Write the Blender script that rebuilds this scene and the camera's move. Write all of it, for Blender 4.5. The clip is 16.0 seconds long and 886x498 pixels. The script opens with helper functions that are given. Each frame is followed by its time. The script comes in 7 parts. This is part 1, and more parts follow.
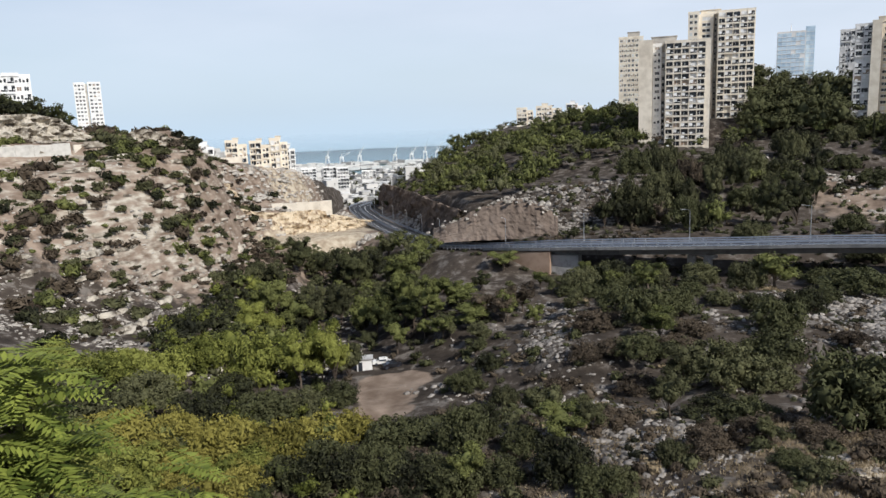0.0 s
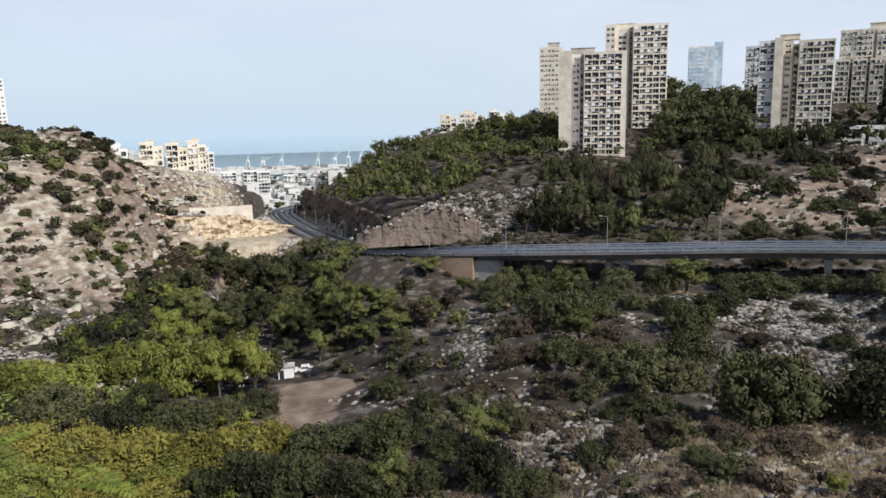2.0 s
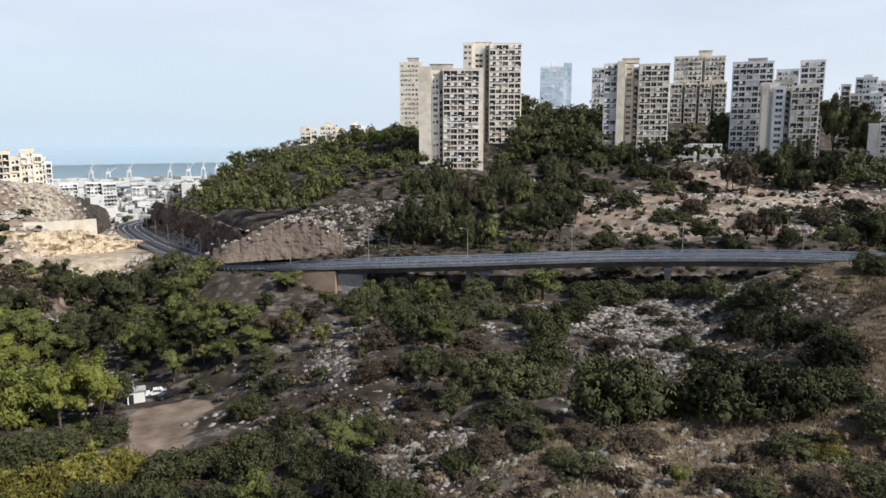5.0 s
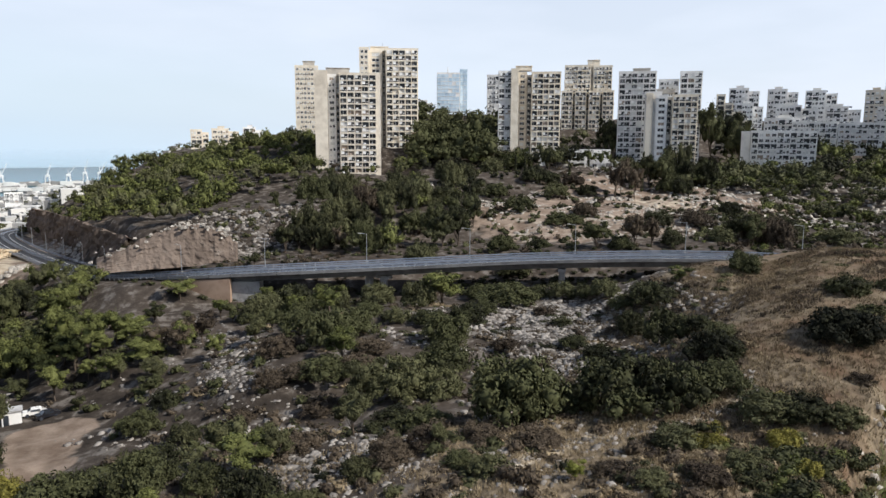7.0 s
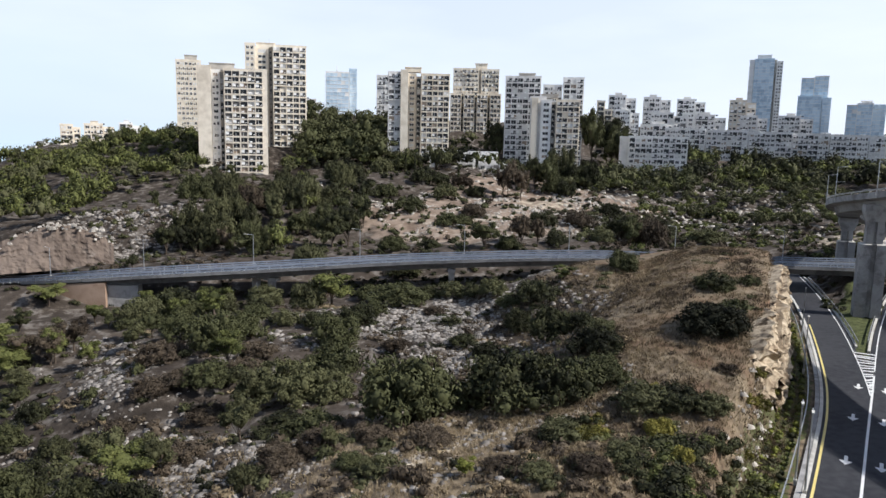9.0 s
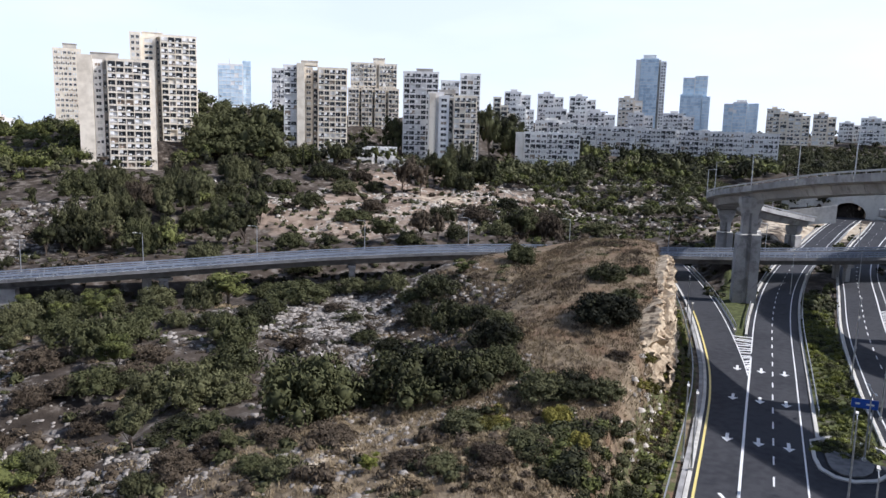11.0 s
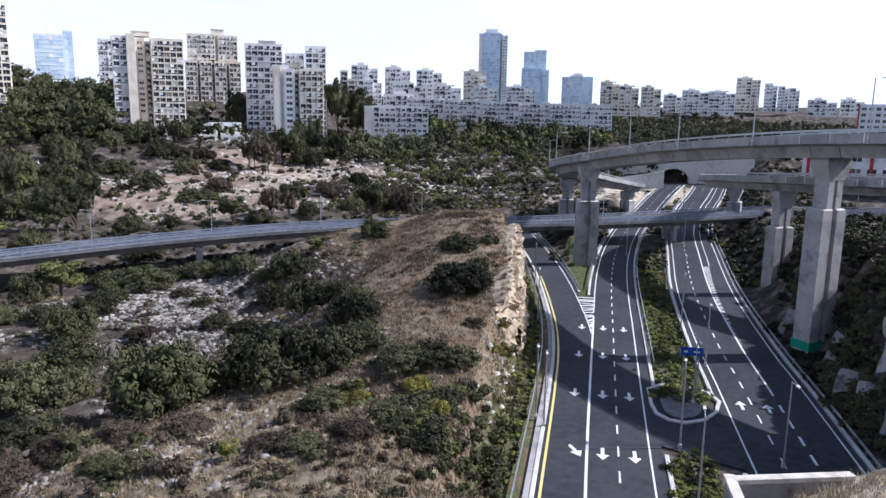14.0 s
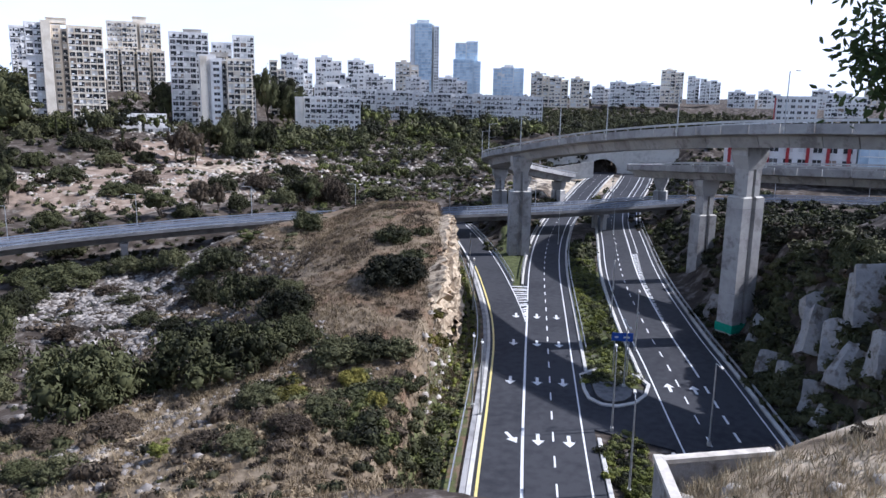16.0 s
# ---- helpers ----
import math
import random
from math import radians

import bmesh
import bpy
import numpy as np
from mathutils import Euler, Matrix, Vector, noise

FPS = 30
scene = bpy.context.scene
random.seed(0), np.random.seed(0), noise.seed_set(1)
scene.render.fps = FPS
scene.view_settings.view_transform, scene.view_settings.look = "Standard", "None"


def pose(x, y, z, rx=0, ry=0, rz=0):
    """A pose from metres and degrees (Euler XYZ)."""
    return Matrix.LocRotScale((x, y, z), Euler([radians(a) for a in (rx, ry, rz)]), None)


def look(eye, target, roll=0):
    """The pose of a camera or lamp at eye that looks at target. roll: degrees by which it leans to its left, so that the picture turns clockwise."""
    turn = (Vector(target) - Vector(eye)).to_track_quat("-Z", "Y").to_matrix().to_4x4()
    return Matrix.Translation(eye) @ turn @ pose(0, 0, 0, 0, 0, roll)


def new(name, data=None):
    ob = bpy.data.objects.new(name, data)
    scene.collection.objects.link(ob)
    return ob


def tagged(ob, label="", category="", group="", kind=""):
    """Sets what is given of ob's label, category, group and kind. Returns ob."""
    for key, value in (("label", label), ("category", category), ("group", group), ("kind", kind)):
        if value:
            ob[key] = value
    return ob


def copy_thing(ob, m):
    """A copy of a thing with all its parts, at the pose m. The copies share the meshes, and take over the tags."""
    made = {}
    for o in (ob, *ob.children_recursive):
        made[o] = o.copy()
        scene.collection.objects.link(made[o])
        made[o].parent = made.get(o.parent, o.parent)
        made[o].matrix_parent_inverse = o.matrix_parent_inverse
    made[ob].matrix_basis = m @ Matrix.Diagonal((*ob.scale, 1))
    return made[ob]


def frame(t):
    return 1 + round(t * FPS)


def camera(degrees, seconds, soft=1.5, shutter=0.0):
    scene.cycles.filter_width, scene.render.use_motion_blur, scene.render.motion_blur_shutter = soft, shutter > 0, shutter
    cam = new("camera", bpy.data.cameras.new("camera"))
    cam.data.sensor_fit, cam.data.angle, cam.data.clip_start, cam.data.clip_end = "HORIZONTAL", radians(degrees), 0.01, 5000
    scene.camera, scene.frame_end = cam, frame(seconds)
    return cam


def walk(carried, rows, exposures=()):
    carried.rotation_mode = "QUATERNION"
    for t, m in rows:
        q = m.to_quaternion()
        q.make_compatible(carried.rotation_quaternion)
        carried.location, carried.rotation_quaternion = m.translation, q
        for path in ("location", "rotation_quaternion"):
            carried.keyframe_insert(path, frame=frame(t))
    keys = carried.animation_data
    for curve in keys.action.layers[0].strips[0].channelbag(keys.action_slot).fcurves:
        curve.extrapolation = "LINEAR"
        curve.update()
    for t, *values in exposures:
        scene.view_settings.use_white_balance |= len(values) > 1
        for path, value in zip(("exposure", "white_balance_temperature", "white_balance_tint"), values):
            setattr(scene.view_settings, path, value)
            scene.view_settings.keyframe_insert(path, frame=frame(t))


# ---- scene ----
# ---------------------------------------------------------------- camera and walk
LENS = 62.3
EYE = Vector((0.0, 0.0, 38.0))
cam = camera(LENS, 16.0)

# seconds, heading (clockwise from +y), pitch, roll in degrees
TURN = [
    (0.0, -0.08, -10.21, -2.26),
    (0.5, 1.06, -10.20, -2.04),
    (1.0, 2.34, -10.15, -1.75),
    (1.5, 4.22, -10.05, -1.53),
    (2.0, 5.98, -9.95, -1.21),
    (2.5, 7.66, -9.82, -1.03),
    (3.0, 9.75, -9.62, -0.82),
    (3.5, 11.39, -9.47, -0.68),
    (4.0, 13.03, -9.34, -0.49),
    (6.5, 22.79, -8.77, 0.10),
    (7.0, 24.79, -8.71, 0.22),
    (7.5, 27.42, -8.66, 0.45),
    (8.0, 29.45, -8.65, 0.78),
    (8.5, 31.37, -8.59, 1.04),
    (9.0, 33.43, -8.56, 1.23),
    (11.5, 43.34, -8.93, 1.30),
    (12.0, 45.46, -9.19, 1.00),
    (12.5, 47.57, -9.50, 0.80),
    (13.0, 49.94, -9.90, 0.81),
    (13.5, 51.52, -10.23, 0.80),
    (14.0, 52.84, -10.49, 0.90),
    (14.5, 54.29, -10.75, 0.83),
    (15.0, 55.43, -10.89, 0.88),
    (15.5, 56.59, -10.99, 0.93),
    (16.0, 58.04, -11.08, 0.97),
]


def aim(heading, pitch, roll):
    """The pose of the hand-held camera: it swings on a short arm round the one who turns."""
    a, p = radians(heading), radians(pitch)
    way = Vector((math.sin(a) * math.cos(p), math.cos(a) * math.cos(p), math.sin(p)))
    eye = EYE + Vector((0.25 * math.sin(a), 0.25 * math.cos(a) - 0.25, 0))
    return look(eye, eye + way * 100, roll)


walk(cam, [(t, aim(h, p, r)) for t, h, p, r in TURN], exposures=[(0.0, -0.16, 6350, 10), (3.5, -0.13, 6400, 10), (7.0, 0.0, 6450, 10), (9.0, 0.12, 6300, 11), (12.0, 0.3, 5900, 16), (16.0, 0.44, 5650, 17)])

# ---------------------------------------------------------------- world and sun
SUN_HEADING, SUN_HEIGHT = 139.0, 42.0
world = bpy.data.worlds.new("world")
scene.world = world
world.use_nodes = True
wn, wl = world.node_tree.nodes, world.node_tree.links
sky = wn.new("ShaderNodeTexSky")
sky.sky_type = "NISHITA"
sky.sun_disc = False
sky.sun_elevation = radians(SUN_HEIGHT)
sky.sun_rotation = radians(SUN_HEADING)
sky.altitude = 150
sky.air_density, sky.dust_density, sky.ozone_density = 1.0, 1.0, 1.5
# the haze of the horizon goes on below it
way = wn.new("ShaderNodeTexCoord")
split = wn.new("ShaderNodeSeparateXYZ")
lift = wn.new("ShaderNodeMath")
lift.operation, lift.inputs[1].default_value = "MAXIMUM", 0.015
join = wn.new("ShaderNodeCombineXYZ")
wl.new(way.outputs["Generated"], split.inputs[0])
wl.new(split.outputs["X"], join.inputs["X"])
wl.new(split.outputs["Y"], join.inputs["Y"])
wl.new(split.outputs["Z"], lift.inputs[0])
wl.new(lift.outputs[0], join.inputs["Z"])
wl.new(join.outputs[0], sky.inputs["Vector"])
# thin veil of high cloud
veil = wn.new("ShaderNodeTexNoise")
veil.inputs["Scale"].default_value, veil.inputs["Detail"].default_value = 2.2, 5
vmap = wn.new("ShaderNodeMapping")
vmap.inputs["Scale"].default_value = (1, 1, 4)
wl.new(way.outputs["Generated"], vmap.inputs["Vector"])
wl.new(vmap.outputs[0], veil.inputs["Vector"])
vramp = wn.new("ShaderNodeValToRGB")
vramp.color_ramp.elements[0].position, vramp.color_ramp.elements[1].position = 0.35, 0.75
vramp.color_ramp.elements[0].color, vramp.color_ramp.elements[1].color = (0.62, 0.62, 0.62, 1), (0.92, 0.92, 0.92, 1)
wl.new(veil.outputs["Fac"], vramp.inputs[0])
vmix = wn.new("ShaderNodeMix")
vmix.data_type = "RGBA"
# the veil is thicker towards the sun
thick = wn.new("ShaderNodeMath")
thick.operation, thick.use_clamp = "MULTIPLY_ADD", True
wl.new(split.outputs["X"], thick.inputs[0])
thick.inputs[1].default_value = 0.2
wl.new(vramp.outputs[0], thick.inputs[2])
# and thins out overhead, where the sky is clear blue
high = wn.new("ShaderNodeMapRange")
high.inputs["From Min"].default_value, high.inputs["From Max"].default_value = 0.24, 0.5
high.inputs["To Min"].default_value, high.inputs["To Max"].default_value = 1.0, 0.08
wl.new(split.outputs["Z"], high.inputs["Value"])
veiled = wn.new("ShaderNodeMath")
veiled.operation = "MULTIPLY"
wl.new(thick.outputs[0], veiled.inputs[0])
wl.new(high.outputs[0], veiled.inputs[1])
wl.new(veiled.outputs[0], vmix.inputs["Factor"])
wl.new(sky.outputs[0], vmix.inputs["A"])
vmix.inputs["B"].default_value = (8.1, 8.8, 10.0, 1)
# pale blue sea haze low over the horizon
low = wn.new("ShaderNodeMapRange")
low.inputs["From Min"].default_value, low.inputs["From Max"].default_value = 0.13, -0.03
wl.new(split.outputs["Z"], low.inputs["Value"])
haze = wn.new("ShaderNodeMix")
haze.data_type = "RGBA"
west = wn.new("ShaderNodeMapRange")
west.inputs["From Min"].default_value, west.inputs["From Max"].default_value = 0.75, -0.1
wl.new(split.outputs["X"], west.inputs["Value"])
both = wn.new("ShaderNodeMath")
both.operation = "MULTIPLY"
wl.new(low.outputs[0], both.inputs[0])
wl.new(west.outputs[0], both.inputs[1])
wl.new(both.outputs[0], haze.inputs["Factor"])
wl.new(vmix.outputs["Result"], haze.inputs["A"])
haze.inputs["B"].default_value = (6.1, 7.7, 9.2, 1)
back = wn["Background"]
back.inputs["Strength"].default_value = 0.108
wl.new(haze.outputs["Result"], back.inputs["Color"])

sun = new("sun", bpy.data.lights.new("sun", "SUN"))
sun.data.energy, sun.data.angle, sun.data.color = 5.0, radians(0.6), (1.0, 0.965, 0.91)
sun_a, sun_e = radians(SUN_HEADING), radians(SUN_HEIGHT)
sun.matrix_world = look((0, 0, 200), Vector((0, 0, 200)) - Vector((math.sin(sun_a) * math.cos(sun_e), math.cos(sun_a) * math.cos(sun_e), math.sin(sun_e))))

# ---------------------------------------------------------------- materials


def material(name, one, two, scale=1.0, rough=0.9, metal=0.0, bump=0.0, bump_scale=None, spots=None, spot_scale=0.2, per_object=0.0, per_island=0.0, spot_edge=(0.5, 0.62)):
    """A surface that varies between two colours in fine grain and broad stains, with relief; spots: a third colour in patches."""
    m = bpy.data.materials.new(name)
    m.use_nodes = True
    n, l = m.node_tree.nodes, m.node_tree.links
    b = n["Principled BSDF"]
    b.inputs["Roughness"].default_value, b.inputs["Metallic"].default_value = rough, metal
    if rough > 0.7:
        b.inputs["Specular IOR Level"].default_value = 0.15
    place = n.new("ShaderNodeNewGeometry")
    fine = n.new("ShaderNodeTexNoise")
    fine.inputs["Scale"].default_value, fine.inputs["Detail"].default_value = scale, 6
    l.new(place.outputs["Position"], fine.inputs["Vector"])
    broad = n.new("ShaderNodeTexNoise")
    broad.inputs["Scale"].default_value, broad.inputs["Detail"].default_value = scale * 0.11, 3
    l.new(place.outputs["Position"], broad.inputs["Vector"])
    add = n.new("ShaderNodeMath")
    add.operation = "MULTIPLY_ADD"
    l.new(broad.outputs["Fac"], add.inputs[0])
    add.inputs[1].default_value = 0.8
    l.new(fine.outputs["Fac"], add.inputs[2])
    ramp = n.new("ShaderNodeValToRGB")
    ramp.color_ramp.elements[0].position, ramp.color_ramp.elements[1].position = 0.65, 1.15
    ramp.color_ramp.elements[1].position = 1.0
    ramp.color_ramp.elements[0].color, ramp.color_ramp.elements[1].color = (*one, 1), (*two, 1)
    last = add.outputs[0]
    for amount, source in ((per_object, "object"), (per_island, "island")):
        if amount:
            if source == "object":
                rnd = n.new("ShaderNodeObjectInfo").outputs["Random"]
            else:
                rnd = place.outputs["Random Per Island"]
            shift = n.new("ShaderNodeMath")
            shift.operation = "MULTIPLY_ADD"
            l.new(rnd, shift.inputs[0])
            shift.inputs[1].default_value = amount
            l.new(last, shift.inputs[2])
            low = n.new("ShaderNodeMath")
            low.operation, low.inputs[1].default_value = "SUBTRACT", amount / 2
            l.new(shift.outputs[0], low.inputs[0])
            last = low.outputs[0]
    l.new(last, ramp.inputs[0])
    colour = ramp.outputs[0]
    if spots:
        patch = n.new("ShaderNodeTexNoise")
        patch.inputs["Scale"].default_value, patch.inputs["Detail"].default_value, patch.inputs["Roughness"].default_value = spot_scale, 8, 0.65
        l.new(place.outputs["Position"], patch.inputs["Vector"])
        edge = n.new("ShaderNodeMapRange")
        edge.inputs["From Min"].default_value, edge.inputs["From Max"].default_value = spot_edge
        l.new(patch.outputs["Fac"], edge.inputs["Value"])
        mix = n.new("ShaderNodeMix")
        mix.data_type = "RGBA"
        l.new(edge.outputs[0], mix.inputs["Factor"])
        l.new(colour, mix.inputs["A"])
        mix.inputs["B"].default_value = (*spots, 1)
        colour = mix.outputs["Result"]
    l.new(colour, b.inputs["Base Color"])
    if bump:
        rel = n.new("ShaderNodeTexNoise")
        rel.inputs["Scale"].default_value, rel.inputs["Detail"].default_value = bump_scale or scale * 2, 8
        l.new(place.outputs["Position"], rel.inputs["Vector"])
        bp = n.new("ShaderNodeBump")
        bp.inputs["Strength"].default_value, bp.inputs["Distance"].default_value = 0.8, bump
        l.new(rel.outputs["Fac"], bp.inputs["Height"])
        l.new(bp.outputs[0], b.inputs["Normal"])
    return m


ASPHALT = material("asphalt", (0.03, 0.031, 0.036), (0.05, 0.051, 0.056), 0.8, 0.8, bump=0.01, bump_scale=20)
PAINT = material("road_paint", (0.62, 0.62, 0.6), (0.78, 0.78, 0.76), 2.0, 0.6)
YELLOW = material("yellow_road_paint", (0.62, 0.5, 0.16), (0.75, 0.62, 0.22), 2.0, 0.6)
CONCRETE = material("concrete", (0.25, 0.245, 0.24), (0.37, 0.36, 0.345), 0.7, 0.9, bump=0.02, spots=(0.2, 0.195, 0.19), spot_scale=0.25)
PALE_CONCRETE = material("pale_concrete", (0.42, 0.4, 0.36), (0.58, 0.56, 0.51), 0.7, 0.9, bump=0.02)
STEEL = material("galvanised_steel", (0.36, 0.37, 0.38), (0.5, 0.51, 0.52), 3.0, 0.45, metal=0.7)

# ---------------------------------------------------------------- the lie of the land
# each line follows a crest, a foot or a bed of the land: x, y, z
LAND = [
    [(-90, -40, 38), (-30, -12, 36), (6, -8, 34), (24, -18, 31), (60, -34, 27), (120, -60, 27)],
    [(14, -2, 25.8), (22, 2.4, 25.8), (27, 0.6, 26.1), (31, -2.5, 27.0), (38, -12, 28)],
    [(20, 16, 13), (33, 12, 11), (42, 2, 12), (52, -12, 16)],
    [(-80, 30, 12), (-40, 36, 6), (-8, 34, 10), (18, 33, 12), (34, 26, 10)],
    [(-60, 75, -1), (-28, 78, -4), (5, 74, -2), (20, 68, 1), (34, 58, 5), (46, 46, 7), (52, 36, 6)],
    [(34, 58, 5), (52, 66, 3), (66, 69, 3), (80, 73, 6)],
    [(-64, 112, -7), (-28, 118, -12), (-10, 128, -13), (16, 112, -7), (40, 100, -2), (62, 92, 0), (74, 96, 1)],
    [(-10, 128, -13), (-30, 165, -16), (-36, 215, -18), (-46, 275, -19), (-58, 335, -20), (-60, 450, -26), (-85, 700, -45), (-150, 1150, -68), (-190, 1500, -78)],
    [(-88, 138, 0), (-66, 152, -8), (-50, 185, -13), (-58, 240, -12), (-62, 300, -12), (-72, 380, -14)],
    [(-150, 196, 21), (-147, 252, 34.4), (-121, 274, 33), (-106, 365, 20), (-92, 420, 12), (-80, 520, -8), (-115, 800, -38), (-160, 1100, -62)],
    [(-240, 200, 58), (-190, 290, 50), (-172, 420, 27), (-230, 560, 30), (-330, 640, 36), (-420, 1000, 20), (-420, 1400, -50)],
    [(24, 122, -3), (55, 132, 1), (84, 122, 2), (100, 112, 5)],
    [(6, 178, -7), (32, 192, -6), (62, 182, -5), (100, 168, -2), (132, 142, 2), (160, 118, 1)],
    [(18, 236, -1), (42, 224, 0), (80, 212, 2), (118, 196, 4), (150, 172, 6), (182, 140, 6), (215, 130, 4)],
    [(24, 300, 8), (75, 280, 13), (130, 262, 11), (180, 235, 11), (225, 205, 8), (262, 180, 3)],
    [(60, 380, 18), (100, 366, 20), (132, 352, 17), (190, 335, 21), (232, 340, 24), (276, 294, 15), (330, 275, 17), (372, 215, 14)],
    [(96, 440, 31), (150, 412, 31), (220, 400, 33), (300, 370, 32), (350, 320, 25), (400, 260, 22), (430, 200, 20)],
    [(0, 440, 4), (34, 470, 17), (60, 540, 28), (110, 600, 31), (170, 560, 42), (266, 560, 56), (310, 440, 47), (420, 380, 38), (520, 310, 32)],
    [(-20, 560, -16), (0, 700, -10), (20, 1000, -45), (-20, 1500, -72)],
    [(110, 1000, 20), (300, 900, 60), (560, 640, 56), (760, 480, 52), (900, 300, 46), (1100, 100, 50), (1500, -100, 60)],
    [(-600, 1690, -96), (-100, 1760, -97), (350, 1880, -97)],
    [(750, 1900, -30), (900, 1500, 40), (1800, 900, 60), (3000, 200, 80), (4800, 0, 90)],
    [(-500, 1500, -78), (-100, 1620, -79), (400, 1750, -79)],
    [(-1200, 3000, -130), (200, 3200, -130), (-1200, 4800, -150), (600, 4800, -150)],
    [(-600, 200, 100), (-900, 900, 70), (-1400, 300, 100), (-4500, 0, 120)],
    [(0, -400, 70), (800, -600, 70), (-800, -600, 90), (0, -4800, 120)],
    [(76, -16, 20), (100, -6, 20), (124, 4, 19), (150, 17, 15), (190, 30, 10), (240, 24, 8), (290, 0, 10)],
    [(118, -22, 26), (170, -26, 28), (240, -40, 28), (340, -40, 24)],
    [(330, 70, 14), (400, 50, 22), (480, 100, 24), (560, 30, 26)],
    [(-84.1, 327.4, -0.4), (-76.5, 331.3, -0.6), (-64.1, 335.9, -0.8), (-51.6, 341.1, -1.6)],
    [(-87.5, 340.9, 3), (-67.5, 347.5, 2), (-53.2, 352.0, 0)],
    [(-160, 218, 26), (-152, 222, 26.2), (-139, 229, 26.6), (-121, 241, 27.4)],
    [(-164, 236, 34.4), (-142, 246, 34.4), (-122, 256, 33.6), (-112, 276, 32.4)],
    [(-158.3, 226.1, 34.5), (-141.5, 245.1, 34.5), (-126.7, 259.8, 34), (-104.6, 272.6, 31)],
    [(-172.1, 245.7, 45.5), (-152.0, 263.3, 45), (-141.7, 273.4, 43), (-132.7, 284.6, 37.5), (-111.8, 291.3, 37)],
    [(172, 455, 50), (196, 462, 53), (226, 446, 51)],
    [(300, 130, 8), (330, 150, 9), (352, 122, 22), (378, 128, 23), (400, 150, 22), (362, 84, 22)],
]
# roads: x, y, z along the line, then the level strip and the run of the bank on the left and the right
MAIN = [(42, 14.8, 0), (67, 27.1, 0), (93, 39.4, 0), (118, 51.1, 0), (160.4, 70.8, 0), (196, 85.4, 0.2), (232, 97.5, 1), (268, 106, 3), (300, 113, 5.8), (334, 119.5, 8.2)]
RAMP = [(40, 22.9, 0), (61.6, 33.5, 0), (87.4, 46, 0), (105.8, 55.4, 0), (124, 66.4, 0), (154, 86.8, 0), (180, 107, 0.5), (204, 129, 2)]
EAST = [(44, -0.6, 0), (81.8, 18.1, 0), (104.8, 29.2, 0), (124.5, 38.9, 0), (159.8, 54.8, 0), (200, 70.6, 0), (237.5, 85.0, 1), (275, 96, 3.4), (306, 102.5, 6.0), (334, 109, 8.2)]
VALLEY = [(16, 220, -1.6), (6, 238, -4.6), (-6, 272, -8.6), (-22, 330, -12), (-40, 395, -14), (-52, 460, -16), (-50, 540, -22), (-70, 700, -38)]
PIT = [(-70.9, 297.7, -10.8), (-62.6, 307.7, -10.8), (-53.1, 317.6, -10.8), (-43.0, 331.2, -12), (-36.6, 360.1, -14.5)]
BEDS = [(MAIN, 7, 6, 13, 6), (RAMP, 6.2, 3.5, 9, 6), (EAST, 10, 6, 14.4, 15), (VALLEY, 8.5, 14, 8.5, 10), (PIT, 13, 5, 9, 9)]
SEA = -80.0


def along(line, step):
    """Evenly spaced points on a smooth curve through the line's points."""
    pts = np.array(line, float)
    p = np.vstack([2 * pts[0] - pts[1], pts, 2 * pts[-1] - pts[-2]])
    out = []
    for i in range(1, len(p) - 2):
        n = max(2, int(np.linalg.norm(p[i + 1] - p[i]) / step))
        for k in range(n):
            t = k / n
            out.append(0.5 * (2 * p[i] + (p[i + 1] - p[i - 1]) * t + (2 * p[i - 1] - 5 * p[i] + 4 * p[i + 1] - p[i + 2]) * t * t + (3 * p[i] - p[i - 1] - 3 * p[i + 1] + p[i + 2]) * t ** 3))
    out.append(pts[-1])
    return np.array(out)


def near_line(x, y, line):
    """For each place: how far the line is, and its height there."""
    best, high = np.full(x.shape, 1e9), np.zeros(x.shape)
    for a, b in zip(line[:-1], line[1:]):
        a, b = np.array(a, float), np.array(b, float)
        d = b[:2] - a[:2]
        t = np.clip(((x - a[0]) * d[0] + (y - a[1]) * d[1]) / (d @ d), 0, 1)
        dist = np.hypot(x - a[0] - t * d[0], y - a[1] - t * d[1])
        closer = dist < best
        best = np.where(closer, dist, best)
        high = np.where(closer, a[2] + t * (b[2] - a[2]), high)
    return best, high


def smooth(v, lo, hi):
    t = np.clip((v - lo) / (hi - lo), 0, 1)
    return t * t * (3 - 2 * t)


def ripple(x, y, size, seed):
    """Cheap smooth unevenness of about -1 to 1."""
    r = np.random.RandomState(seed)
    out = 0
    for k in range(7):
        a, ph = r.uniform(0, 6.283), r.uniform(0, 6.283)
        s = size * r.uniform(0.6, 1.6)
        out = out + np.sin((x * np.cos(a) + y * np.sin(a)) * 6.283 / s + ph + 1.3 * np.sin((x * np.sin(a) - y * np.cos(a)) * 4.1 / s + ph * 2))
    return out / 3.5


KNOLL = [(66, 47, 5), (80, 57, 9), (101, 72, 14), (122, 86, 16.0), (134, 93, 16.6), (136, 101, 15.2), (118, 107, 12.6)]


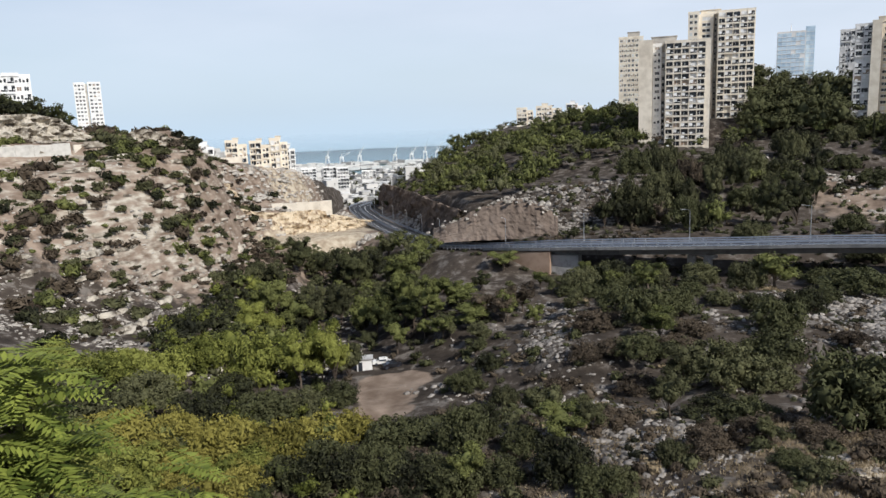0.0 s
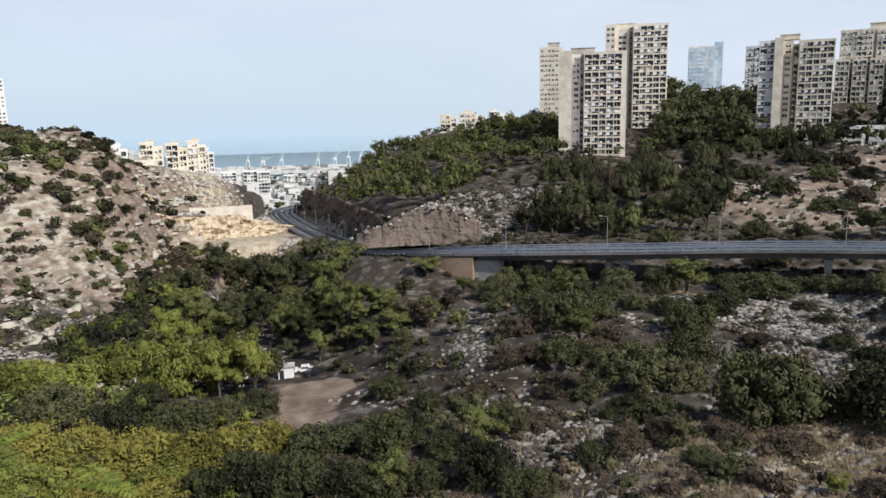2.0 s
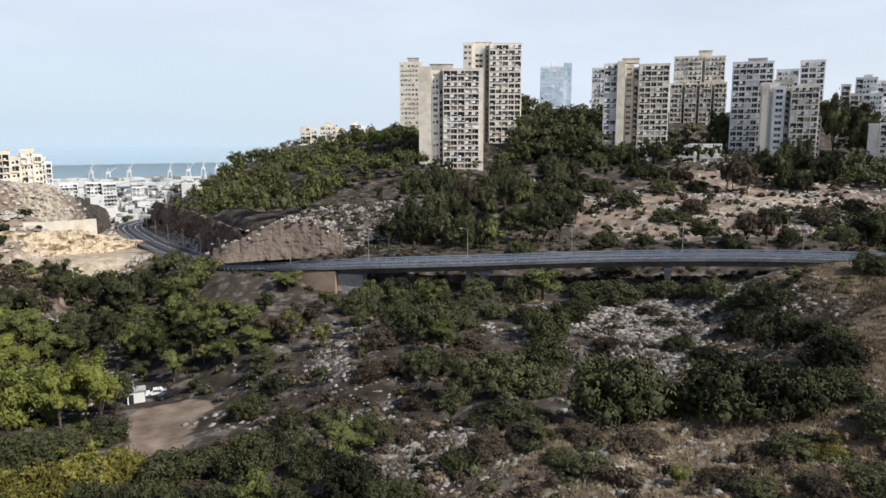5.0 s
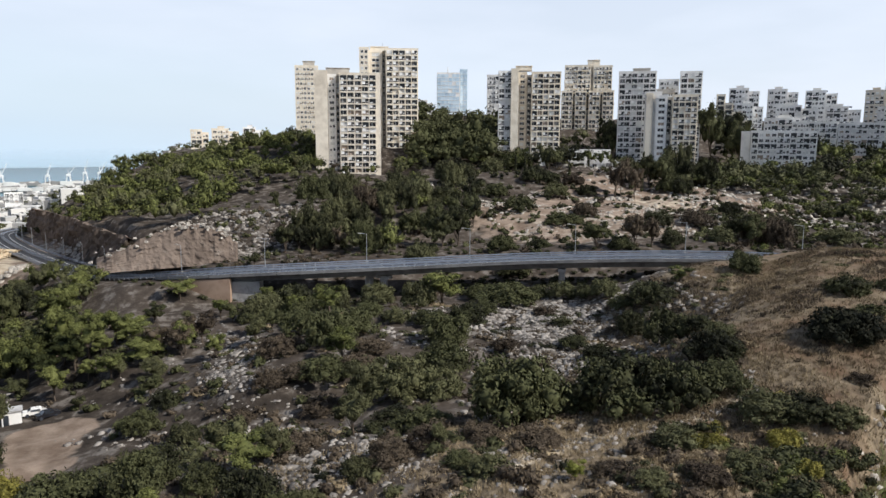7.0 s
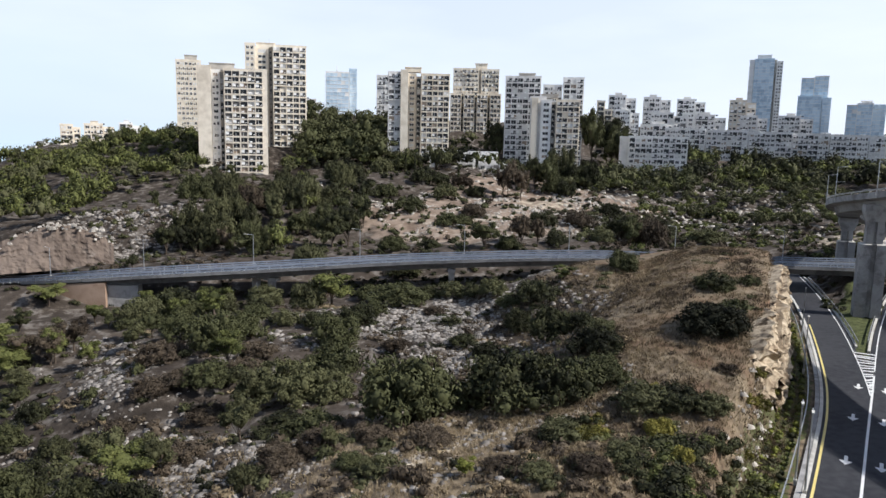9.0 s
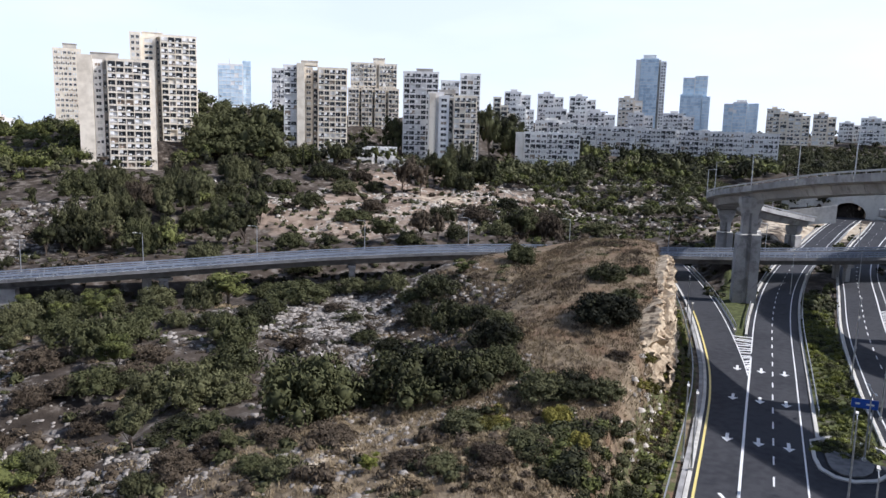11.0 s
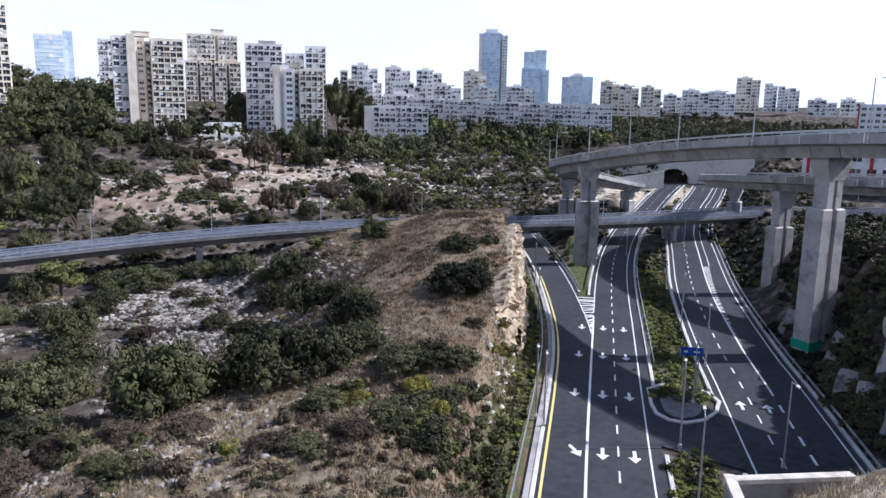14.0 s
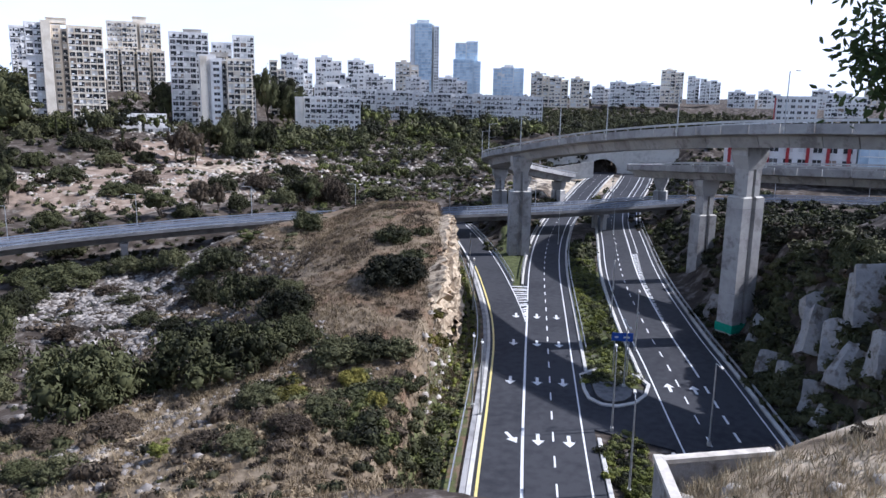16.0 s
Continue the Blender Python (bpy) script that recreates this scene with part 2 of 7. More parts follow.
def beside(x, y, line):
    """Like near_line, with the side: positive to the right of the line's way."""
    best, high, side = np.full(x.shape, 1e9), np.zeros(x.shape), np.ones(x.shape)
    for a, b in zip(line[:-1], line[1:]):
        d = b[:2] - a[:2]
        t = np.clip(((x - a[0]) * d[0] + (y - a[1]) * d[1]) / (d @ d), 0, 1)
        px, py = x - a[0] - t * d[0], y - a[1] - t * d[1]
        dist = np.hypot(px, py)
        closer = dist < best
        best = np.where(closer, dist, best)
        high = np.where(closer, a[2] + t * (b[2] - a[2]), high)
        side = np.where(closer, np.sign(px * d[1] - py * d[0]), side)
    return best, high, side


BED_LINES = [(along(l, 6), *rest) for l, *rest in BEDS]


def ground(x, y):
    """The height of the land."""
    x, y = np.atleast_1d(np.asarray(x, float)), np.atleast_1d(np.asarray(y, float))
    top, low = 0, 0
    for line in LAND:
        d, z = near_line(x, y, line)
        w = 1 / (d * d + 6) ** 1.6
        top, low = top + w * z, low + w
    h = top / low
    far = np.hypot(x, y)
    h = h + ripple(x, y, 46, 1) * np.clip(far / 300, 0.15, 1.2) + ripple(x, y, 13, 2) * 0.35 * smooth(far, 20, 60)
    # the knoll beside the road cut
    d, z = near_line(x, y, KNOLL)
    h = np.maximum(h, h + (z - h) * (1 - smooth(d, 3, 36)))
    # cuttings and banks of the roads, which come out of the hill in tunnels
    for k, (line, lf, lr, rf, rr) in enumerate(BED_LINES):
        d, z, side = beside(x, y, line)
        flat, run = np.where(side > 0, rf, lf), np.where(side > 0, rr, lr)
        bed = z - 0.22 + (h - z + 0.22) * smooth(d, flat, flat + run)
        out = smooth(x, 44, 52) if k < 3 else 1.0
        h = h + (bed - h) * out
    # the shore falls away under the sea
    shore = smooth(y, 1660, 1800) * (1 - smooth(x, 500, 900))
    return h + (np.minimum(h, -92) - h) * shore


def mesh_object(name, verts, faces, mats, parent=None, index=None, smooth_faces=False):
    me = bpy.data.meshes.new(name)
    me.from_pydata([tuple(v) for v in verts], [], faces)
    for m in mats if isinstance(mats, (list, tuple)) else [mats]:
        me.materials.append(m)
    if index is not None:
        me.polygons.foreach_set("material_index", index)
    if smooth_faces:
        me.polygons.foreach_set("use_smooth", [True] * len(me.polygons))
    me.update()
    ob = new(name, me)
    if parent:
        ob.parent = parent
    return ob


SOIL = material("scrub_soil", (0.031, 0.025, 0.020), (0.078, 0.062, 0.049), 0.3, 1.0, bump=0.3, bump_scale=1.0, spots=(0.17, 0.15, 0.13), spot_scale=0.3, spot_edge=(0.52, 0.62))


def cover(m, attribute, one, two, scale, stretch=(1, 1, 1)):
    """Lays another ground cover over a material where the land has it, with a ragged edge."""
    n, l = m.node_tree.nodes, m.node_tree.links
    b = n["Principled BSDF"]
    under = b.inputs["Base Color"].links[0].from_socket
    place = n.new("ShaderNodeNewGeometry")
    grain = n.new("ShaderNodeTexNoise")
    grain.inputs["Scale"].default_value, grain.inputs["Detail"].default_value = scale, 8
    size = n.new("ShaderNodeVectorMath")
    size.operation, size.inputs[1].default_value = "MULTIPLY", stretch
    l.new(place.outputs["Position"], size.inputs[0])
    l.new(size.outputs[0], grain.inputs["Vector"])
    tone = n.new("ShaderNodeMix")
    tone.data_type = "RGBA"
    tone.inputs["A"].default_value, tone.inputs["B"].default_value = (*one, 1), (*two, 1)
    span = n.new("ShaderNodeMapRange")
    span.inputs["From Min"].default_value, span.inputs["From Max"].default_value = 0.35, 0.65
    l.new(grain.outputs["Fac"], span.inputs["Value"])
    l.new(span.outputs[0], tone.inputs["Factor"])
    what = n.new("ShaderNodeAttribute")
    what.attribute_name = attribute
    rag = n.new("ShaderNodeMath")
    rag.operation = "ADD"
    l.new(what.outputs["Fac"], rag.inputs[0])
    l.new(grain.outputs["Fac"], rag.inputs[1])
    edge = n.new("ShaderNodeMapRange")
    edge.inputs["From Min"].default_value, edge.inputs["From Max"].default_value = 0.9, 1.15
    l.new(rag.outputs[0], edge.inputs["Value"])
    mix = n.new("ShaderNodeMix")
    mix.data_type = "RGBA"
    l.new(edge.outputs[0], mix.inputs["Factor"])
    l.new(under, mix.inputs["A"])
    l.new(tone.outputs["Result"], mix.inputs["B"])
    l.new(mix.outputs["Result"], b.inputs["Base Color"])


cover(SOIL, "straw", (0.1, 0.076, 0.05), (0.26, 0.205, 0.138), 0.7)
cover(SOIL, "russet", (0.095, 0.055, 0.034), (0.165, 0.105, 0.066), 0.17)
cover(SOIL, "tan", (0.155, 0.112, 0.082), (0.3, 0.232, 0.178), 0.22, (1, 1, 1.6))
cover(SOIL, "scree", (0.3, 0.255, 0.2), (0.5, 0.45, 0.37), 0.3, (0.7, 0.7, 2.6))
cover(SOIL, "pale", (0.3, 0.235, 0.165), (0.52, 0.45, 0.34), 0.35)
cover(SOIL, "green", (0.045, 0.055, 0.02), (0.11, 0.12, 0.05), 0.9)

ANGLES = np.radians(np.concatenate([np.arange(-180, -36, 6), np.arange(-36, 96, 0.4), np.arange(96, 180, 6)]))
RINGS = np.concatenate([[0.02, 0.5, 2, 4, 7], np.geomspace(10, 900, 250), np.geomspace(940, 4900, 30)])
ga, gr = np.meshgrid(ANGLES, RINGS)
gx, gy = gr * np.sin(ga), gr * np.cos(ga)
gz = ground(gx.ravel(), gy.ravel()).reshape(gx.shape)
nr, na = gx.shape
faces = []
for i in range(nr - 1):
    for j in range(na):
        k = (j + 1) % na
        faces.append((i * na + j, i * na + k, (i + 1) * na + k, (i + 1) * na + j))
land = mesh_object("ground", np.stack([gx.ravel(), gy.ravel(), gz.ravel()], 1), faces, SOIL, smooth_faces=True)


def patch(x, y, spots):
    """How far each place lies inside soft round patches: x, y, radius, strength."""
    out = 0
    for cx, cy, r, k in spots:
        out = np.maximum(out, k * (1 - smooth(np.hypot(x - cx, y - cy), r * 0.55, r)))
    return out


vx, vy = gx.ravel(), gy.ravel()
dk, _ = near_line(vx, vy, KNOLL)
dp, _ = near_line(vx, vy, [(26, 60, 0), (34, 61.2, 0), (40, 63.2, 0), (50, 66.4, 0), (58, 62.8, 0), (64.3, 61.2, 0), (70.5, 62, 0)])
ds, _ = near_line(vx, vy, [(-140, 240, 0), (-105, 300, 0), (-80, 380, 0)])
dv, _, vs = beside(vx, vy, along(RAMP, 6))
dm, _, ms = beside(vx, vy, along(MAIN, 6))
covers = {
    "straw": np.maximum(1 - smooth(dk, 8, 34), np.maximum(1 - smooth(np.hypot(vx - 50, vy - 55), 18, 36), 1 - smooth(np.hypot(vx - 27, vy + 2), 6, 14))) * 0.75,
    "pale": np.maximum(patch(vx, vy, [(-62, 308, 22, 1.0), (-50, 322, 22, 1.0), (-38, 352, 18, 1.0), (-70, 400, 40, 0.62), (215, 243, 22, 0.5), (-62, 360, 28, 0.7), (300, 118, 34, 0.7), (262, 128, 26, 0.5), (27, -2, 9, 0.6)]), np.maximum(0.62 * (1 - smooth(dp, 0.6, 2.2)), 0)),
    "tan": np.maximum(0.85 * (1 - smooth(ds, 50, 105)), patch(vx, vy, [(160, 226, 56, 0.8), (214, 250, 62, 0.9), (240, 225, 40, 0.8), (-11, 139, 10, 0.95), (-11.5, 122, 7, 0.9), (-12, 131, 8, 0.95)])),
    "scree": 0.36 * (1 - smooth(ds, 50, 95)) + 0.2 * (1 - smooth(np.hypot(vx + 70, vy - 200), 20, 60)) + patch(vx, vy, [(150, 205, 40, 0.4), (185, 205, 36, 0.36)]),
    "russet": 0.46 * (1 - smooth(dk, 10, 30)),
    "green": np.maximum(np.where((vs < 0) & (dv > 2) & (dv < 8) & (vx > 50) & (vx < 160), 0.6, 0), np.where((ms > 0) & (dm > 5) & (dm < 13) & (vx > 95) & (vx < 200), 0.62, np.where((ms < 0) & (dm > 4.4) & (dm < 14) & (vx > 138) & (vx < 190) & (vs > 0), 0.75, 0))),
}
for key, amount in covers.items():
    land.data.attributes.new(key, "FLOAT", "POINT").data.foreach_set("value", np.asarray(amount, np.float32))
tagged(land, "dry rocky hillside ground with scrub and pale limestone", "ground", kind="structure")

WATER = material("sea_water", (0.1, 0.25, 0.32), (0.14, 0.31, 0.38), 0.01, 0.2)
# stands in for haze: the far water turns transparent towards the horizon
wm, wk = WATER.node_tree.nodes, WATER.node_tree.links
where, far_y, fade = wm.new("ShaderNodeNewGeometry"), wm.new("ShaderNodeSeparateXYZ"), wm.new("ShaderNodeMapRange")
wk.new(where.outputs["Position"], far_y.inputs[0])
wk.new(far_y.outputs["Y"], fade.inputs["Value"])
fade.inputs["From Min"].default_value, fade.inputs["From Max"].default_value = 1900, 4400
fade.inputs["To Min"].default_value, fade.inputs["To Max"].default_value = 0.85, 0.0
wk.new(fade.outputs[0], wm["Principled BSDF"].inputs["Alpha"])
v, f = [], []
SEA_ROWS = [(1450, SEA), (2000, SEA), (2600, SEA + 6), (3200, SEA + 18), (3800, SEA + 34), (4600, SEA + 58)]
for y, z in SEA_ROWS:
    v += [(-3200, y, z), (1500, y, z)]
for k in range(len(SEA_ROWS) - 1):
    f.append((2 * k, 2 * k + 1, 2 * k + 3, 2 * k + 2))
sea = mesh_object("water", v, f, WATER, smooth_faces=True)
tagged(sea, "calm blue sea beyond the harbour, fading out with distance in place of haze", "sea", kind="structure")


# ---------------------------------------------------------------- mesh tools


class Shape:
    """Collects boxes, tubes and prisms into one mesh."""

    def __init__(self):
        self.v, self.f, self.m = [], [], []

    def add(self, v, f, mat=0):
        n = len(self.v)
        self.v += [tuple(p) for p in v]
        self.f += [tuple(i + n for i in q) for q in f]
        self.m += [mat] * len(f)
        return self

    def box(self, x, y, z, w, d, h, mat=0, turn=0.0):
        """Centred on x, y, standing on z; turn clockwise in degrees."""
        c, s = math.cos(radians(turn)), math.sin(radians(turn))
        v = []
        for k in (0, h):
            for a, b in ((-w / 2, -d / 2), (w / 2, -d / 2), (w / 2, d / 2), (-w / 2, d / 2)):
                v.append((x + a * c + b * s, y - a * s + b * c, z + k))
        return self.add(v, [(0, 1, 5, 4), (1, 2, 6, 5), (2, 3, 7, 6), (3, 0, 4, 7), (4, 5, 6, 7), (3, 2, 1, 0)], mat)

    def prism(self, outline, z0, z1, mat=0, outline_top=None):
        n = len(outline)
        top = outline_top or outline
        v = [(x, y, z0) for x, y in outline] + [(x, y, z1) for x, y in top]
        f = [(i, (i + 1) % n, n + (i + 1) % n, n + i) for i in range(n)]
        return self.add(v, f + [tuple(range(n, 2 * n)), tuple(range(n - 1, -1, -1))], mat)

    def tube(self, a, b, r0, r1=None, n=6, mat=0):
        a, b = Vector(a), Vector(b)
        r1 = r0 if r1 is None else r1
        d = (b - a).normalized()
        e = d.orthogonal().normalized()
        g = d.cross(e)
        v = []
        for p, r in ((a, r0), (b, r1)):
            for k in range(n):
                t = 2 * math.pi * k / n
                v.append(p + (e * math.cos(t) + g * math.sin(t)) * r)
        return self.add(v, [(i, (i + 1) % n, n + (i + 1) % n, n + i) for i in range(n)] + [tuple(range(n, 2 * n)), tuple(range(n - 1, -1, -1))], mat)

    def make(self, name, mats, parent=None, smooth_faces=False, label=""):
        ob = mesh_object(name, self.v, self.f, mats, parent, self.m if isinstance(mats, (list, tuple)) else None, smooth_faces)
        if label:
            tagged(ob, label)
        return ob


def empty(name, x=0, y=0, z=0, turn=0.0):
    ob = new(name)
    ob.matrix_basis = pose(x, y, z, 0, 0, -turn)
    return ob


def part(name, mesh, parent, m=None, label=""):
    """One more object on a shared mesh, as a part of its thing."""
    ob = new(name, mesh)
    ob.parent = parent
    if m is not None:
        ob.matrix_basis = m
    if label:
        tagged(ob, label)
    return ob


def shifted(line, off, lift=0.0, step=5):
    p = along(line, step)
    d = np.gradient(p, axis=0)[:, :2]
    d /= np.linalg.norm(d, axis=1)[:, None]
    q = p.copy()
    q[:, 0] += d[:, 1] * off
    q[:, 1] -= d[:, 0] * off
    q[:, 2] += lift
    return q


def spaced(line, gap, off=0.0, start=0.0):
    """Places at even gaps along a line: x, y, z and the heading."""
    p = shifted(line, off, 0, 2)
    s = np.concatenate([[0], np.cumsum(np.linalg.norm(np.diff(p, axis=0), axis=1))])
    out = []
    for d in np.arange(start, s[-1], gap):
        i = min(np.searchsorted(s, d, "right") - 1, len(p) - 2)
        t = (d - s[i]) / max(s[i + 1] - s[i], 1e-6)
        q = p[i] + (p[i + 1] - p[i]) * t
        e = p[i + 1] - p[i]
        out.append((*q, math.degrees(math.atan2(e[0], e[1]))))
    return out


def sweep(name, line, profile, mat, parent=None, step=4, smooth_faces=False):
    """A closed profile of (offset to the right, height) drawn along a line."""
    p = along(line, step) if not isinstance(line, np.ndarray) else line
    d = np.gradient(p, axis=0)[:, :2]
    d /= np.linalg.norm(d, axis=1)[:, None]
    n = len(profile)
    v, f = [], []
    for q, e in zip(p, d):
        for o, h in profile:
            v.append((q[0] + e[1] * o, q[1] - e[0] * o, q[2] + h))
    for i in range(len(p) - 1):
        for k in range(n):
            a, b = i * n, (i + 1) * n
            f.append((a + k, b + k, b + (k + 1) % n, a + (k + 1) % n))
    f += [tuple(range(n - 1, -1, -1)), tuple(len(v) - n + k for k in range(n))]
    return mesh_object(name, v, f, mat, parent, smooth_faces=smooth_faces)


# ---------------------------------------------------------------- highway
road = tagged(sweep("road", MAIN, [(-4.4, -0.4), (-4.4, 0), (5.0, 0), (5.0, -0.4)], ASPHALT), "smooth dark asphalt two-lane carriageway with white markings", "road", kind="structure")
road_ramp = tagged(sweep("road", RAMP, [(-0.5, -0.4), (-0.5, -0.006), (6.7, -0.006), (6.7, -0.4)], ASPHALT), "dark asphalt slip road branching off the carriageway", "road", kind="structure")
road_east = tagged(sweep("road", EAST, [(-0.8, -0.4), (-0.8, 0), (12.6, 0), (12.6, -0.4)], ASPHALT), "dark asphalt carriageway in the shade of viaducts", "road", kind="structure")
link = Shape()
main_edge, east_edge = shifted(MAIN, 4.6, -0.01, 2), shifted(EAST, -0.5, -0.01, 2)
pick = lambda e, x0, x1: [tuple(q) for q in e if x0 <= q[0] <= x1]
la, lb = pick(main_edge, 79, 95), pick(east_edge, 80, 97)
outline = [(q[0], q[1]) for q in la] + [(q[0], q[1]) for q in lb[::-1]]
link.prism(outline[::-1], -0.4, -0.012)
tagged(link.make("road", ASPHALT), "short asphalt link between the two carriageways", "road", kind="structure")


def stripe(line, off, width, mat, x0=-1e9, x1=1e9, dash=None, gap=0.0, name="road_marking", parent=road):
    """A painted line, whole or dashed, between two x."""
    if dash is None:
        q = shifted(line, off, 0, 3)
        q = q[(q[:, 0] >= x0) & (q[:, 0] <= x1)]
        return sweep(name, q, [(-width / 2, 0.002), (-width / 2, 0.006), (width / 2, 0.006), (width / 2, 0.002)], mat, parent)
    bar = Shape().box(0, 0, 0, width, dash, 0.006)
    me = None
    for x, y, z, h in spaced(line, dash + gap, off):
        if x0 <= x <= x1:
            if me is None:
                first = bar.make(name, mat, parent)
                me = first.data
                first.matrix_basis = pose(x, y, z + 0.002, 0, 0, -h)
            else:
                part(name, me, parent, pose(x, y, z + 0.002, 0, 0, -h))


stripe(MAIN, 0, 0.2, PAINT, 60, 330, 2.6, 3.6)
stripe(MAIN, 3.55, 0.2, PAINT, 30, 330)
stripe(MAIN, -3.55, 0.22, PAINT, 128, 330)
stripe(MAIN, -3.55, 0.32, PAINT, 58, 129)
stripe(RAMP, 0, 0.3, YELLOW, 18, 152, parent=road_ramp)
stripe(RAMP, 6.0, 0.2, PAINT, 116, 200, parent=road_ramp)
stripe(EAST, 0.1, 0.2, PAINT, 40, 330, parent=road_east)
stripe(EAST, 3.6, 0.2, PAINT, 70, 330, 2.6, 3.6, parent=road_east)
stripe(EAST, 7.2, 0.3, PAINT, 104, 330, parent=road_east)
stripe(EAST, 7.2, 0.32, PAINT, 70, 104, 2.6, 2.4, parent=road_east)
stripe(EAST, 9.0, 0.2, PAINT, 190, 330, parent=road_east)
stripe(EAST, 11.8, 0.2, PAINT, 40, 330, parent=road_east)

# chevrons of the two gores
for line_a, off_a, line_b, off_b, x0, x1, host in ((RAMP, 6.1, MAIN, -3.6, 117.5, 139, road), (EAST, 7.4, EAST, 8.9, 126, 190, road_east)):
    ea, eb = shifted(line_a, off_a, 0, 1), shifted(line_b, off_b, 0, 1)
    for x in np.arange(x0, x1, 1.5):
        a, b = ea[np.argmin(abs(ea[:, 0] - x))], eb[np.argmin(abs(eb[:, 0] - x - 1.2))]
        if host is road_east:
            b = a + (b - a) * (x - x0 + 4) / (x1 - x0 + 4)
        u = (b - a) / (np.linalg.norm(b - a) + 1e-9)
        w = np.array([-u[1], u[0], 0]) * 0.32
        s = Shape().add([a - w, b - w, b + w, a + w], [(0, 1, 2, 3)])
        s.v = [(p[0], p[1], p[2] + 0.008) for p in s.v]
        s.make("road_marking", PAINT, host)
# arrows: head and shaft
arrow_shape = [(-0.14, 0), (0.14, 0), (0.14, 1.9), (0.5, 1.9), (0, 3.4), (-0.5, 1.9), (-0.14, 1.9)]


def arrow(x, y, turn, host, size=1.0):
    s = Shape().prism([(a * size * 1.5, b * size * 0.9) for a, b in arrow_shape], 0.002, 0.008)
    ob = s.make("arrow_marking", PAINT, host)
    ob.matrix_basis = pose(x, y, 0, 0, 0, -turn)


for x in (121, 106.5, 91, 74):
    m = along(MAIN, 1)
    q = m[np.argmin(abs(m[:, 0] - x))]
    for o in (-5.6, -1.8, 1.8):
        ax, ay = q[0] + 0.43 * o + 1.5, q[1] - 0.9 * o + 0.7
        arrow(ax, ay, 244 if not (o == -5.6 and x == 74) else 218, road)
for ax, ay in ((97.5, 23.3), (98.6, 20.1)):
    arrow(ax, ay, 64, road_east)

# kerbs and verges
KERB = [(-0.25, -0.3), (-0.25, 0.14), (-0.2, 0.17), (0.2, 0.17), (0.25, 0.14), (0.25, -0.3)]
for line, off, x0, x1 in ((MAIN, 5.35, 96, 330), (MAIN, 5.35, 20, 79), (RAMP, -0.8, 18, 204), (EAST, -1.2, 97, 330), (EAST, 13.0, 40, 330), (MAIN, -4.8, 141, 330), (RAMP, 7.0, 140, 200), (EAST, -1.2, 34, 80)):
    q = shifted(line, off, 0, 3)
    q = q[(q[:, 0] >= x0) & (q[:, 0] <= x1)]
    tagged(sweep("kerb", q, KERB, PALE_CONCRETE), "pale concrete kerb along the carriageway", "kerb", kind="structure")
# paved strip beside the slip road
q = shifted(RAMP, -1.4, 0, 3)
tagged(sweep("pavement", q[q[:, 0] < 155], [(-0.3, -0.3), (-0.3, 0.1), (0.3, 0.1), (0.3, -0.3)], CONCRETE), "narrow grey concrete verge strip beside the slip road", "pavement", kind="structure")
# rounded end of the median with its pale paving
nose = [(96.5, 36.3), (91.2, 33.7), (88.5, 31.9), (87.4, 29.7), (88.0, 27.6), (90.4, 26.0), (94, 25.6), (98.2, 26.4), (101, 29), (101, 35)]
s = Shape()
inner = [(a * 0.9 + 9.5, b * 0.9 + 3.05) for a, b in nose]
for (a, b), (c, d), (e, g), (h, k) in zip(nose, nose[1:] + nose[:1], inner[1:] + inner[:1], inner):
    s.prism([(a, b), (c, d), (e, g), (h, k)], -0.3, 0.17)
tagged(s.make("pavement", PALE_CONCRETE), "rounded pale kerb round the tip of the planted median", "kerb", kind="structure")
s = Shape().prism([(a * 0.5 + 45.2, b * 0.55 + 13.2) for a, b in nose], 0.1, 0.26)
PAVING = material("grey_paving", (0.1, 0.1, 0.1), (0.19, 0.185, 0.18), 1.2, 0.9, bump=0.02)
tagged(s.make("pavement", PAVING), "grey paving inside the median tip", "pavement", kind="structure")

BLUE_STEEL = material("blue_grey_steel", (0.2, 0.235, 0.3), (0.32, 0.36, 0.43), 2.0, 0.5, metal=0.2)
# ---------------------------------------------------------------- guard rails


def guard_rail(line, off, x0=-1e9, x1=1e9, high=0.75, gap=4.0, rails=(0.6,), label="galvanised steel guard rail on posts beside the road"):
    q = shifted(line, off, 0, 4)
    q = q[(q[:, 0] >= x0) & (q[:, 0] <= x1)]
    thing = empty("guard_rail")
    for r in rails:
        sweep("rail", q, [(-0.06, r - 0.16), (-0.06, r + 0.16), (0.06, r + 0.16), (0.06, r - 0.16)], STEEL if "bridge" not in label else BLUE_STEEL, thing)
    me = None
    for x, y, z, h in spaced(q.tolist(), gap):
        if me is None:
            first = Shape().box(0, 0, -0.2, 0.12, 0.16, high + 0.2).make("post", STEEL, thing)
            me = first.data
            first.matrix_basis = pose(x, y, z, 0, 0, -h)
        else:
            part("post", me, thing, pose(x, y, z, 0, 0, -h))
    return tagged(thing, label, "guard rail", "guard rails")


guard_rail(RAMP, -2.7, 46, 200)
guard_rail(EAST, -1.7, 104, 300)
guard_rail(EAST, 13.6, 48, 240)
guard_rail(RAMP, 7.5, 142, 200)
guard_rail(MAIN, 6.0, 104, 300)
guard_rail(MAIN, -5.2, 144, 300)

